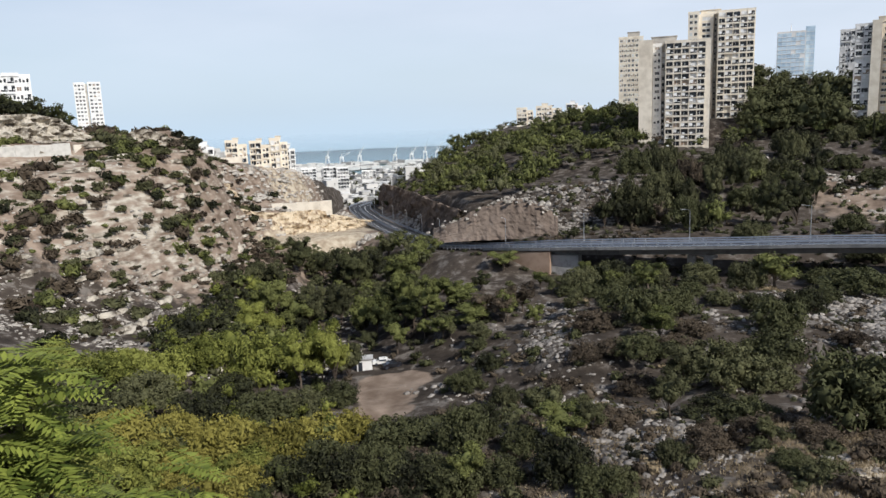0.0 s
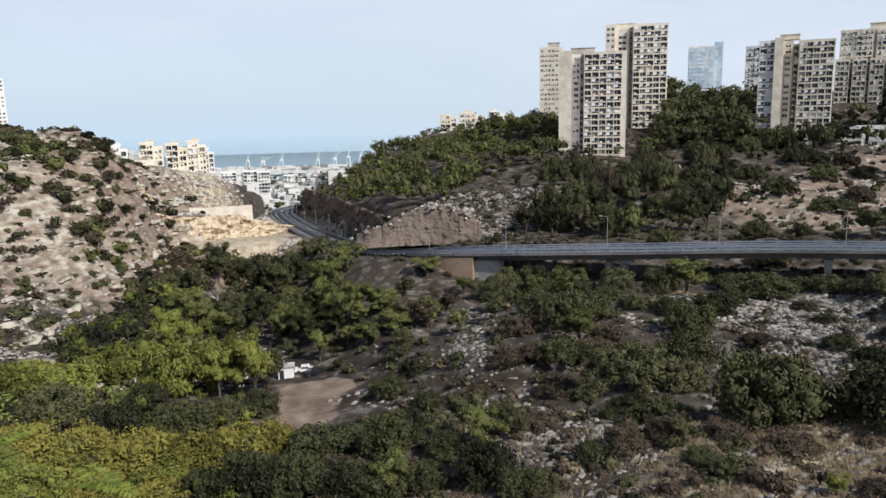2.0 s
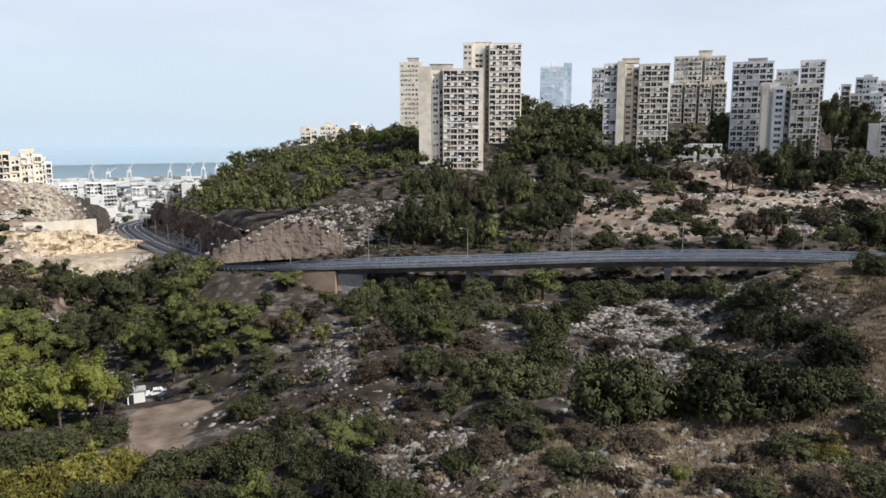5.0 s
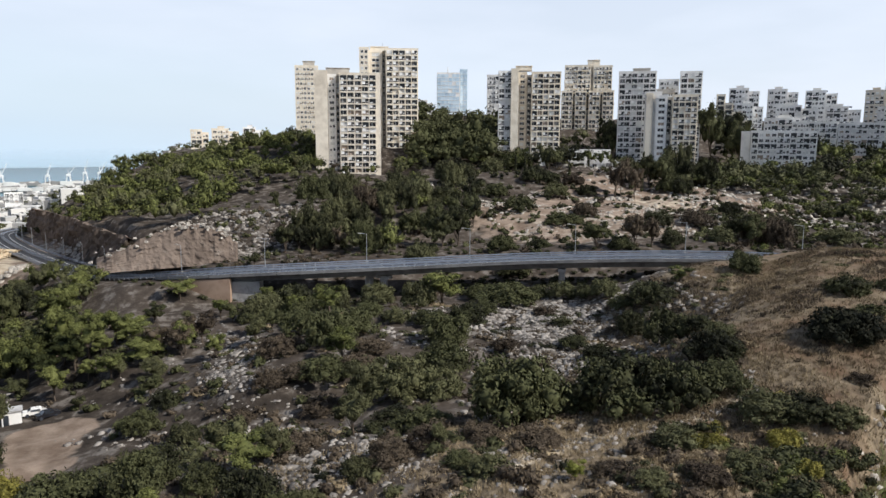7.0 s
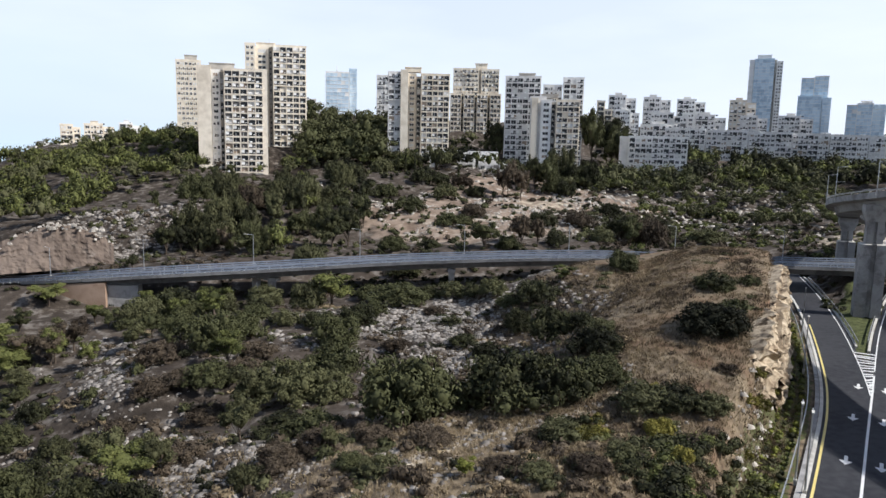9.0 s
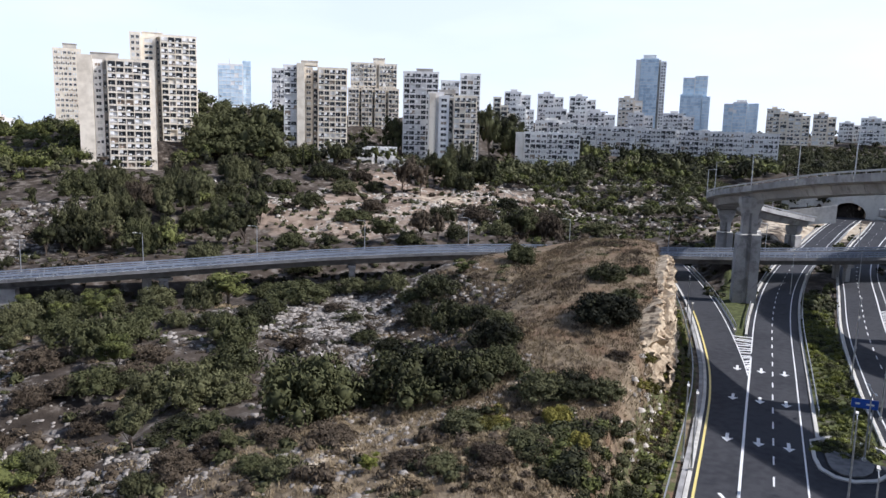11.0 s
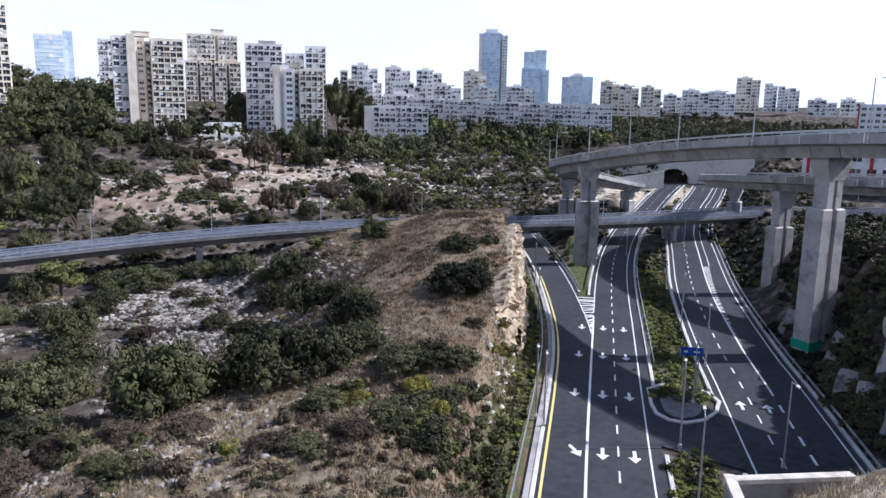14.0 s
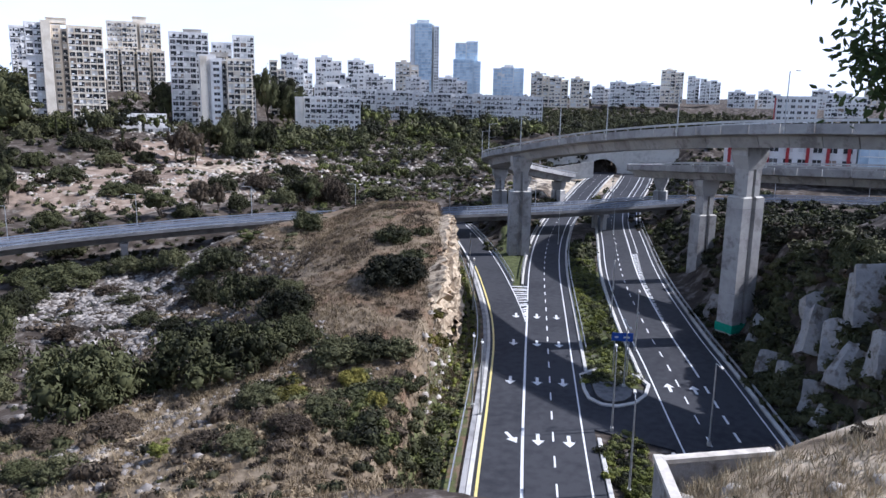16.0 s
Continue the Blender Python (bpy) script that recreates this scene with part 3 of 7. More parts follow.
# ---------------------------------------------------------------- viaducts
SEGMENT = material("precast_concrete", (0.28, 0.275, 0.27), (0.4, 0.39, 0.375), 0.6, 0.9, bump=0.02, per_object=0.35, spots=(0.22, 0.21, 0.205), spot_scale=0.3)
# darker copy of SEGMENT whose colour carries the shade under the long bridge
DARK_SEGMENT = material("dark_precast_concrete", (0.13, 0.13, 0.132), (0.215, 0.212, 0.21), 0.6, 0.9, bump=0.02, per_object=0.3)
UPPER = [(108, -60, 36), (110, -20, 36.0), (122, 14, 35.2), (143, 45, 32.5), (165, 70, 29.0), (182, 92, 25.2), (201, 105, 22.0), (226, 114, 18.4), (250, 113, 14.6), (264, 109.5, 12.4)]
LOWER = [(150, -60, 27.6), (152, -10, 27.4), (160, 20, 26.2), (173, 39, 24.7), (189, 54.5, 23), (208.5, 62.5, 21), (235, 66.6, 19), (272, 69, 17)]
MID = [(290, -60, 10), (285, -30, 9.8), (273, 5, 9.4), (261, 38, 8.8), (246, 62, 8.0), (212, 87, 7.2), (181, 110, 7.0), (141, 140, 7.4), (104, 165, 5.6), (70, 184, 3.2), (40, 199, 1.4), (20, 214, -0.8), (6, 238, -4.6), (-6, 272, -8.6), (-22, 330, -12), (-40, 395, -14), (-52, 460, -16), (-50, 540, -22), (-70, 700, -38)]


def viaduct(label, line, half, depth, cut, slab=0.45, box_half=None, x0=-1e9, x1=1e9, wall=0.95, mat=None):
    """A box-girder deck in separate precast segments, with parapets."""
    thing = empty("viaduct")
    p = along(line, 1.0)
    p = p[(p[:, 0] >= x0) & (p[:, 0] <= x1)]
    bh = box_half or half * 0.5
    prof = [(-half, 0.0), (-half, wall), (-half + 0.3, wall), (-half + 0.35, 0), (half - 0.35, 0), (half - 0.3, wall), (half, wall), (half, -slab), (bh + 0.8, -slab - 0.35), (bh, -depth), (-bh, -depth), (-bh - 0.8, -slab - 0.35), (-half, -slab)]
    n = int(cut)
    for i in range(0, len(p) - 2, n):
        q = p[i:i + n + 1].copy()
        if len(q) < 2:
            continue
        if len(q) > 2:
            q = np.array([q[0], q[len(q) // 2], q[-1]])
        gapv = (q[1] - q[0]) / np.linalg.norm(q[1] - q[0]) * 0.03
        q[0] += gapv
        q[-1] -= gapv
        sweep("segment", q, prof, mat or SEGMENT, thing)
    return tagged(thing, label, "viaduct")


viaduct("high curved grey concrete viaduct on tall piers", UPPER, 5.6, 2.5, 5)
viaduct("curved grey concrete ramp viaduct below the higher one", LOWER, 4.8, 2.2, 5)
midv = viaduct("long low concrete road bridge curving across the valley", MID, 6.4, 2.1, 6, x0=16.5, wall=0.3, mat=DARK_SEGMENT)
canted = [midv]
for line, half, x0 in ((UPPER, 5.0, -1e9), (LOWER, 4.2, -1e9), (MID, 5.9, -75)):
    q = shifted(line, 0, 0.03, 4)
    q = q[q[:, 0] > x0]
    ob = tagged(sweep("road", q, [(-half, -0.02), (-half, 0), (half, 0), (half, -0.02)], ASPHALT), "asphalt road surface on the viaduct", "road", kind="structure")
    if line is MID:
        canted.append(ob)
for off in (-3.2, 3.2):
    q = shifted(MID, off, 0.034, 4)
    canted.append(tagged(sweep("road_marking", q, [(-0.1, 0), (-0.1, 0.006), (0.1, 0.006), (0.1, 0)], PAINT), "white painted lane line", "marking", kind="structure"))

for off in (-6.25, -0.5, 0.5, 6.25):
    canted += [guard_rail(MID, off, -60, 290, 0.9 if abs(off) < 1 else 1.3, 3.0, (0.7,) if abs(off) < 1 else (0.6, 1.15), label="grey steel barrier with posts along the road bridge")]

# the deck leans into its curve
MID_FINE = along(MID, 1.5)


def lean_drop(x, y):
    d, _, side = beside(x, y, MID_FINE)
    return 0.06 * d * side * smooth(x, -12, 10) * (1 - smooth(x, 150, 225))


for thing in canted:
    for ob in [thing] + list(thing.children):
        if ob.type == "MESH" and ob.name.startswith("post"):
            x, y, z = ob.matrix_basis.translation
            ob.location.z = z - float(lean_drop(np.array([x]), np.array([y]))[0])
        elif ob.type == "MESH":
            co = np.empty(len(ob.data.vertices) * 3)
            ob.data.vertices.foreach_get("co", co)
            co = co.reshape(-1, 3)
            co[:, 2] -= lean_drop(co[:, 0], co[:, 1])
            ob.data.vertices.foreach_set("co", co.ravel())
            ob.data.update()
for line in (UPPER, LOWER):
    for off in (-1, 1):
        guard_rail(line, off * (5.45 if line is UPPER else 4.65), gap=4.0, high=1.55, rails=(1.45,), label="thin steel rail on the viaduct parapet")


def pier(x, y, z0, ledge, top, turn, w=5.6, d=3.6, cap=5.6, skirt=False):
    """A grooved shaft with a ledge, a slimmer neck and a flared head."""
    thing = empty("bridge_pier", x, y, z0, turn)
    g = 0.5
    outline = [(-w / 2, -d / 2), (-g, -d / 2), (-g, -d / 2 + 0.7), (g, -d / 2 + 0.7), (g, -d / 2), (w / 2, -d / 2), (w / 2, d / 2), (g, d / 2), (g, d / 2 - 0.7), (-g, d / 2 - 0.7), (-g, d / 2), (-w / 2, d / 2)]
    k, n = 0.0, 0
    while k < ledge - z0 - 0.1:
        k1 = min(k + 7.0, ledge - z0)
        Shape().prism(outline, k, k1 - 0.05).make("shaft_lift", SEGMENT, thing)
        Shape().prism([(a * 0.985, b * 0.985) for a, b in outline], k1 - 0.05, k1).make("joint", CONCRETE, thing)
        k = k1
    # paler concrete paints the bright sunlit strip on the ledge
    sill = Shape().prism(outline, ledge - z0, ledge - z0 + 0.25, outline_top=[(a * 0.82, b * 0.85) for a, b in outline])
    sill.make("ledge", PALE_CONCRETE, thing)
    nw = [(a * 0.62, b * 0.8) for a, b in outline]
    neck_top = top - z0 - 3.6
    Shape().prism(nw, ledge - z0 + 0.2, max(neck_top, ledge - z0 + 0.4)).make("neck", SEGMENT, thing)
    r = lambda ww, dd: [(-ww / 2, -dd / 2), (ww / 2, -dd / 2), (ww / 2, dd / 2), (-ww / 2, dd / 2)]
    hs = Shape().prism(r(w * 0.64, d * 0.84), neck_top, neck_top + 2.2, outline_top=r(cap, d)).prism(r(cap, d), neck_top + 2.2, top - z0)
    hs.make("head", SEGMENT, thing)
    if skirt:
        GREEN = material("green_netting", (0.01, 0.2, 0.13), (0.02, 0.3, 0.2), 2.0, 0.8)
        Shape().prism(r(w + 0.3, d + 0.3), 0.3, 1.7).make("netting", GREEN, thing, label="green protective netting round the foot")
    return tagged(thing, "tall grey concrete bridge pier with a flared head", "bridge pier", "bridge piers")


pier(170.5, 83, 0, 16.6, 25.4, 52, 5.4, 3.4, 5.0)
pier(126.7, 21.0, 1.5, 24.2, 32.4, 32, 4.7, 3.3, 4.8, skirt=True)
pier(168.5, 36.5, 1.5, 15.0, 22.9, 38, 4.5, 3.2, 4.5)
pier(113, -16, 8, 24, 33.5, 8)
pier(206, 107.5, 1, 12, 18.7, 55, 4.4, 3.0, 4.6)
pier(238, 114.5, 1.5, 9.5, 14.0, 90, 4.4, 3.0, 4.6)
pier(260, 110.5, 3, 7, 10.4, 105, 4.4, 3.0, 4.6)
pier(158, -22, 10, 20, 25.0, 5, 4.6, 3.2, 5)
pier(243, 67, 4, 11.5, 16.2, 85, 4.2, 3.0, 4.4)


def column(x, y, z0, z1, turn, w=1.4, d=1.4, beam=9.0):
    thing = empty("bridge_column", x, y, z0, turn)
    c = 0.25
    o = [(-w / 2, -d / 2 + c), (-w / 2 + c, -d / 2), (w / 2 - c, -d / 2), (w / 2, -d / 2 + c), (w / 2, d / 2 - c), (w / 2 - c, d / 2), (-w / 2 + c, d / 2), (-w / 2, d / 2 - c)]
    Shape().prism(o, 0, z1 - z0 - 0.8).make("shaft", SEGMENT, thing)
    Shape().box(0, 0, z1 - z0 - 0.8, min(beam, w * 2.2), d * 1.2, 0.8).make("head", SEGMENT, thing)
    return tagged(thing, "squat grey concrete column under the road bridge", "bridge column", "bridge columns")


for px, tx in ((66, 60), (196, 128), (222, 128), (258, 150), (150, 128), (110, 125)):
    m = along(MID, 1)
    m = m[m[:, 1] > -20]
    q = m[np.argmin(abs(m[:, 0] - px))]
    gz0 = float(ground(q[0], q[1])[0])
    for o in (-2.6, 2.6):
        e = np.array([math.sin(radians(tx)), math.cos(radians(tx))])
        column(q[0] + e[1] * o, q[1] - e[0] * o, min(gz0 - 0.8, q[2] - 4), q[2] - 2.1, tx, 1.5 if px != 66 else 2.0, 1.6)

# abutment walls of the long bridge, a reddish rendered face and a grey pier end
ABUT = material("ochre_render", (0.3, 0.2, 0.14), (0.42, 0.3, 0.22), 0.5, 0.95, bump=0.05)
thing = empty("abutment")
q = shifted(MID, -5.6, -2.4, 2)
q = q[(q[:, 0] > 8) & (q[:, 0] < 31)]
sweep("wing_wall", q, [(-0.6, -9), (-0.6, 1.9), (0.5, 1.9), (0.5, -9)], ABUT, thing)
Shape().box(32.4, 200.2, -9, 3.4, 11, 8.2, turn=-62).make("end_wall", CONCRETE, thing)
Shape().box(34.6, 197.6, -7, 0.14, 0.14, 5.2).make("drain_pipe", PALE_CONCRETE, thing)
tagged(thing, "ochre and grey concrete abutment under the road bridge", "abutment")

# ---------------------------------------------------------------- street lamps


def lamp_thing(high, arms, name="street_lamp"):
    thing = empty(name)
    Shape().tube((0, 0, -0.6), (0, 0, high), 0.13, 0.07, 8).make("pole", STEEL, thing)
    Shape().box(0, 0, 0, 0.4, 0.4, 0.5).make("base", PALE_CONCRETE, thing)
    for s in arms:
        Shape().tube((0, 0, high - 0.05), (s * 1.9, 0, high + 0.12), 0.05, 0.045, 6).make("arm", STEEL, thing)
        Shape().prism([(s * 1.9 - 0.45, -0.16), (s * 1.9 + 0.45, -0.12), (s * 1.9 + 0.45, 0.12), (s * 1.9 - 0.45, 0.16)], high + 0.05, high + 0.2).make("lantern", PALE_CONCRETE, thing)
    return tagged(thing, "tall galvanised street lamp with a flat lantern arm", "street lamp", "street lamps")


one_arm, two_arm = lamp_thing(10.0, (1,)), lamp_thing(9.0, (1, -1))
straight = lamp_thing(8.2, (1,))
tagged(straight, "slim galvanised lamp post on the road bridge", "street lamp", "bridge lamps")
spots = [(77.5, 43.3, 150), (118, 66.4, 150), (80.8, 25.9, 340), (67.8, 19.5, 340), (166, 67, 150), (128.5, 42.8, 345), (149, 49.6, 160), (83.4, 15.2, 150), (112, 33, 160), (141, 80.5, 150), (190, 80, 340), (216, 73, 160)]
for x, y, h in spots:
    copy_thing(one_arm, pose(x, y, 0, 0, 0, -h))
for x, y, z, h in spaced(MID, 29.0, 6.7, 12):
    if -70 < x < 280:
        copy_thing(straight, pose(x, y, z + 0.1, 0, 0, -(h - 90) if x < 900 else 0))
for x, y, z, h in spaced(UPPER, 21.0, -5.6, 14):
    copy_thing(straight, pose(x, y, z + 0.1, 0, 0, -h))
one_arm.matrix_basis = pose(75.9, 41.2, 0, 0, 0, -150)
two_arm.matrix_basis = pose(95, 29.2, 0.1, 0, 0, -150)
straight.matrix_basis = pose(279, -14, 10.9, 0, 0, -150)

# blue direction sign on two posts
BLUE = material("blue_sign", (0.01, 0.06, 0.3), (0.015, 0.08, 0.38), 1.0, 0.5)
thing = empty("road_sign", 99.3, 31.2, 0, 65)
Shape().box(0, 0, 5.3, 3.0, 0.12, 1.2).make("panel", BLUE, thing)
for o in (-1.0, 1.0):
    Shape().tube((o, 0.12, -0.5), (o, 0.12, 6.3), 0.08, 0.08, 6).make("post", STEEL, thing)
for o, w in ((-0.8, 0.5), (0.6, 0.9)):
    Shape().box(o, -0.08, 5.75, w, 0.02, 0.25).make("lettering", PAINT, thing)
tagged(thing, "blue direction sign with white bars on two posts", "road sign")

# ---------------------------------------------------------------- buildings


def infill(name):
    """What fills a window opening, flat by flat: dark glass, lowered shutters, curtains."""
    m = material(name, (0.02, 0.024, 0.03), (0.07, 0.08, 0.095), 0.4, 0.3)
    n, l = m.node_tree.nodes, m.node_tree.links
    pick = n.new("ShaderNodeValToRGB")
    pick.color_ramp.interpolation = "CONSTANT"
    rows = [(0.0, (0.012, 0.014, 0.017)), (0.42, (0.035, 0.04, 0.045)), (0.62, (0.14, 0.135, 0.13)), (0.72, (0.66, 0.65, 0.62)), (0.84, (0.3, 0.23, 0.17)), (0.9, (0.015, 0.017, 0.02))]
    for at_, c in rows[2:]:
        pick.color_ramp.elements.new(at_)
    for e, (at_, c) in zip(pick.color_ramp.elements, rows):
        e.position, e.color = at_, (*c, 1)
    l.new(n.new("ShaderNodeObjectInfo").outputs["Random"], pick.inputs[0])
    l.new(pick.outputs[0], n["Principled BSDF"].inputs["Base Color"])
    return m


INFILL = infill("window_infill")
GLASS = material("dark_window_glass", (0.02, 0.024, 0.03), (0.07, 0.08, 0.095), 0.4, 0.15, per_object=0.5)
BLUE_GLASS = material("blue_curtain_glass", (0.36, 0.49, 0.6), (0.6, 0.72, 0.8), 0.3, 0.3, per_object=0.4)
SHUTTER = material("pale_shutter", (0.6, 0.6, 0.58), (0.84, 0.83, 0.81), 1.0, 0.6, per_object=0.5)
ROOFING = material("roof_felt", (0.3, 0.29, 0.28), (0.5, 0.49, 0.47), 0.5, 0.9)
RED = material("red_cladding", (0.3, 0.015, 0.02), (0.42, 0.03, 0.035), 1.0, 0.5)
WALLS = {
    "tan": material("tan_render", (0.54, 0.475, 0.385), (0.74, 0.67, 0.56), 0.3, 0.95, bump=0.02),
    "cream": material("cream_render", (0.64, 0.56, 0.44), (0.82, 0.745, 0.62), 0.3, 0.95, bump=0.02),
    "white": material("white_render", (0.7, 0.68, 0.64), (0.86, 0.845, 0.81), 0.3, 0.95, bump=0.02),
    "grey": material("grey_render", (0.6, 0.58, 0.555), (0.78, 0.76, 0.73), 0.3, 0.95, bump=0.02),
    # darker render: puts the shade of tower recesses into colour; also on plant rooms
    "dim": material("dim_render", (0.36, 0.33, 0.29), (0.54, 0.5, 0.44), 0.3, 0.95, bump=0.02),
    "glass": BLUE_GLASS,
}
CELLS = {}
KEEP_OFF = []  # footprints of buildings: x, y, radius


def cell(theme, form):
    """One window bay of unit width and height: recess, parapet, fins and what people hang in it."""
    if (theme, form) in CELLS:
        return CELLS[theme, form]
    s = Shape()

    def slab(x0, x1, z0, z1, out, mat, back=0.04):
        s.add([(x0, -out, z0), (x1, -out, z0), (x1, -back + 0.04, z0), (x0, -back + 0.04, z0), (x0, -out, z1), (x1, -out, z1), (x1, -back + 0.04, z1), (x0, -back + 0.04, z1)],
              [(0, 1, 5, 4), (1, 2, 6, 5), (3, 0, 4, 7), (4, 5, 6, 7), (3, 2, 1, 0)], mat)

    if form == "balcony":
        slab(-0.46, 0.46, 0.26, 0.94, 0.04, 1)
        slab(-0.5, 0.5, 0.0, 0.27, 0.7, 0)
        slab(-0.5, -0.41, 0.27, 1.0, 0.8, 0)
        slab(0.41, 0.5, 0.27, 1.0, 0.8, 0)
        slab(-0.1, -0.06, 0.27, 0.94, 0.1, 2)
    elif form == "shuttered":
        slab(-0.46, 0.46, 0.26, 0.94, 0.04, 1)
        slab(-0.5, 0.5, 0.0, 0.25, 0.7, 0)
        slab(-0.41, 0.02, 0.45, 0.95, 0.6, 2)
        slab(-0.5, -0.41, 0.25, 1.0, 0.8, 0)
        slab(0.2, 0.4, 0.42, 0.56, 0.5, 2)
    elif form == "deep":
        slab(-0.47, 0.47, 0.14, 0.96, 0.04, 1)
        slab(-0.5, 0.5, 0.0, 0.17, 0.85, 0)
        slab(-0.5, -0.42, 0.17, 1.0, 0.85, 0)
        slab(-0.3, 0.05, 0.2, 0.42, 0.8, 2)
    elif form == "window":
        slab(-0.3, 0.3, 0.34, 0.8, 0.05, 1)
        slab(-0.36, 0.36, 0.28, 0.34, 0.16, 2)
        slab(-0.36, 0.36, 0.8, 0.86, 0.14, 2)
        slab(-0.02, 0.02, 0.34, 0.8, 0.09, 2)
        slab(-0.5, 0.5, 0.96, 1.0, 0.12, 0)
    elif form == "pair":
        slab(-0.42, -0.12, 0.34, 0.8, 0.05, 1)
        slab(0.1, 0.4, 0.34, 0.8, 0.05, 1)
        slab(-0.42, -0.12, 0.62, 0.82, 0.12, 2)
        slab(0.14, 0.36, 0.12, 0.28, 0.4, 2)
        slab(-0.5, 0.5, 0.96, 1.0, 0.12, 0)
    elif form == "curtain":
        slab(-0.47, 0.47, 0.1, 0.95, 0.06, 1)
        slab(-0.5, 0.5, 0.0, 0.1, 0.22, 2)
        slab(-0.5, -0.47, 0.1, 1.0, 0.18, 2)
    ob = s.make("window", [WALLS[theme], BLUE_GLASS if form == "curtain" else INFILL, SHUTTER])
    me = ob.data
    bpy.data.objects.remove(ob)
    CELLS[theme, form] = me
    return me


RB = np.random.RandomState(5)


def facade(wall, theme, x0, x1, y, z0, z1, bays, floors, forms, side="front"):
    """Window bays on one face of a wall block. side: front, left or right; x0, x1 run along the face."""
    bw, fh = (x1 - x0) / bays, (z1 - z0) / floors
    turn = {"front": 0, "right": 90, "left": -90}[side]
    for i in range(floors):
        for j in range(bays):
            if RB.rand() < 0.02:
                continue
            c = x0 + (j + 0.5) * bw
            form = forms[RB.randint(len(forms))]
            spot = (c, y) if side == "front" else (y, c)
            part("window", cell(theme, form), wall, pose(spot[0], spot[1], z0 + i * fh, 0, 0, turn) @ Matrix.Diagonal((bw, 1, fh, 1)))


def block(thing, theme, cx, cy, w, d, z0, z1, front=None, left=None, right=None, roof=True, name="wall"):
    """A wing of a building. front, left, right: bays, floors and forms of the window bays on that face."""
    s = Shape().box(cx, cy, z0, w, d, z1 - z0)
    wall = s.make(name, WALLS[theme], thing)
    if roof:
        r = Shape()
        for bx, by, bw, bd in ((cx, cy - d / 2 + 0.15, w + 0.3, 0.3), (cx, cy + d / 2 - 0.15, w + 0.3, 0.3), (cx - w / 2 + 0.15, cy, 0.3, d - 0.6), (cx + w / 2 - 0.15, cy, 0.3, d - 0.6)):
            r.box(bx, by, z1, bw, bd, 0.9)
        r.make("roof_parapet", WALLS[theme], thing)
    for side, spec in (("front", front), ("left", left), ("right", right)):
        if not spec:
            continue
        bays, floors, forms, *rest = spec
        low = rest[0] if rest else 0.4
        if side == "front":
            facade(wall, theme, cx - w / 2 + 0.4, cx + w / 2 - 0.4, cy - d / 2, z0 + low, z1 - 0.3, bays, floors, forms)
        else:
            facade(wall, theme, cy - d / 2 + 0.4, cy + d / 2 - 0.4, cx + (w / 2 if side == "right" else -w / 2), z0 + low, z1 - 0.3, bays, floors, forms, side)
    return wall


def plant_room(thing, cx, cy, w, d, z, h, theme="dim"):
    Shape().box(cx, cy, z, w, d, h).box(cx, cy, z + h, w + 0.6, d + 0.6, 0.3).make("plant_room", WALLS[theme], thing)


def roof_clutter(thing, cx, cy, w, d, z, n):
    for k in range(n):
        x, y = cx + RB.uniform(-0.42, 0.42) * w, cy + RB.uniform(-0.3, 0.3) * d
        Shape().tube((x, y, z), (x, y, z + 1.4), 0.4, 0.4, 8).make("water_tank", SHUTTER, thing)
        Shape().add([(x + 0.6, y - 0.8, z + 0.1), (x + 2.2, y - 0.8, z + 0.1), (x + 2.2, y + 0.4, z + 1.1), (x + 0.6, y + 0.4, z + 1.1), (x + 0.6, y + 0.5, z), (x + 2.2, y + 0.5, z)], [(0, 1, 2, 3), (3, 2, 5, 4), (0, 3, 4), (1, 5, 2), (0, 4, 5, 1)]).make("solar_panel", GLASS, thing)


def building(name, label, heading, dist, z0, extra=0.0, radius=16, category="apartment building", group="apartment buildings"):
    x, y = dist * math.sin(radians(heading)), dist * math.cos(radians(heading))
    thing = empty(name, x, y, z0, heading + extra)
    KEEP_OFF.append((x, y, radius))
    return tagged(thing, label, category, group)


FLATS = ["balcony", "shuttered", "deep", "balcony", "shuttered"]
PLAIN = ["window", "pair", "deep", "shuttered", "pair"]

# the tall block in front: an end slab, a stair core in a recess, the grid of balconies
t = building("apartment_tower", "weathered grey-tan tower block with a grid of balconies", 17.5, 397, 14, radius=20)
block(t, "tan", -13.6, -1, 6.4, 14, 0, 56.6)
block(t, "white", -8.2, 2, 4.2, 12, 0, 55, front=(1, 18, ["pair", "window"]))
# set-back strip, its wall coloured dark for the shade of the recess
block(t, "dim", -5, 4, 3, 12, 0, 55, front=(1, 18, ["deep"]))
block(t, "tan", 5.2, 0, 19.4, 15, 0, 55.6, front=(5, 18, FLATS, 1.5))
block(t, "tan", 15.9, 0.3, 2.0, 15.4, 0, 55.8)
plant_room(t, -5, 2, 12, 8, 56, 3.0)
t = building("apartment_tower", "tall cream tower block with sunlit balconies", 20.7, 432, 28, radius=20)
block(t, "cream", -14.3, -1, 5.4, 14, 0, 58.6, front=(2, 19, ["window"]))
block(t, "cream", -8, 1, 7.2, 12, 0, 57.2, front=(1, 19, ["window"]))
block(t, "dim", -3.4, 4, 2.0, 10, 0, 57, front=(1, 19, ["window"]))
block(t, "cream", 6.8, 0, 18.4, 15, 0, 58.2, front=(5, 19, FLATS))
plant_room(t, -6, 2, 10, 8, 58, 2.2, "cream")
Shape().tube((-4, 2, 60), (-4, 2, 63), 0.06, 0.05, 5).make("aerial", STEEL, t)
t = building("apartment_tower", "slender cream tower with small dark windows", 14.45, 481, 36, radius=12)
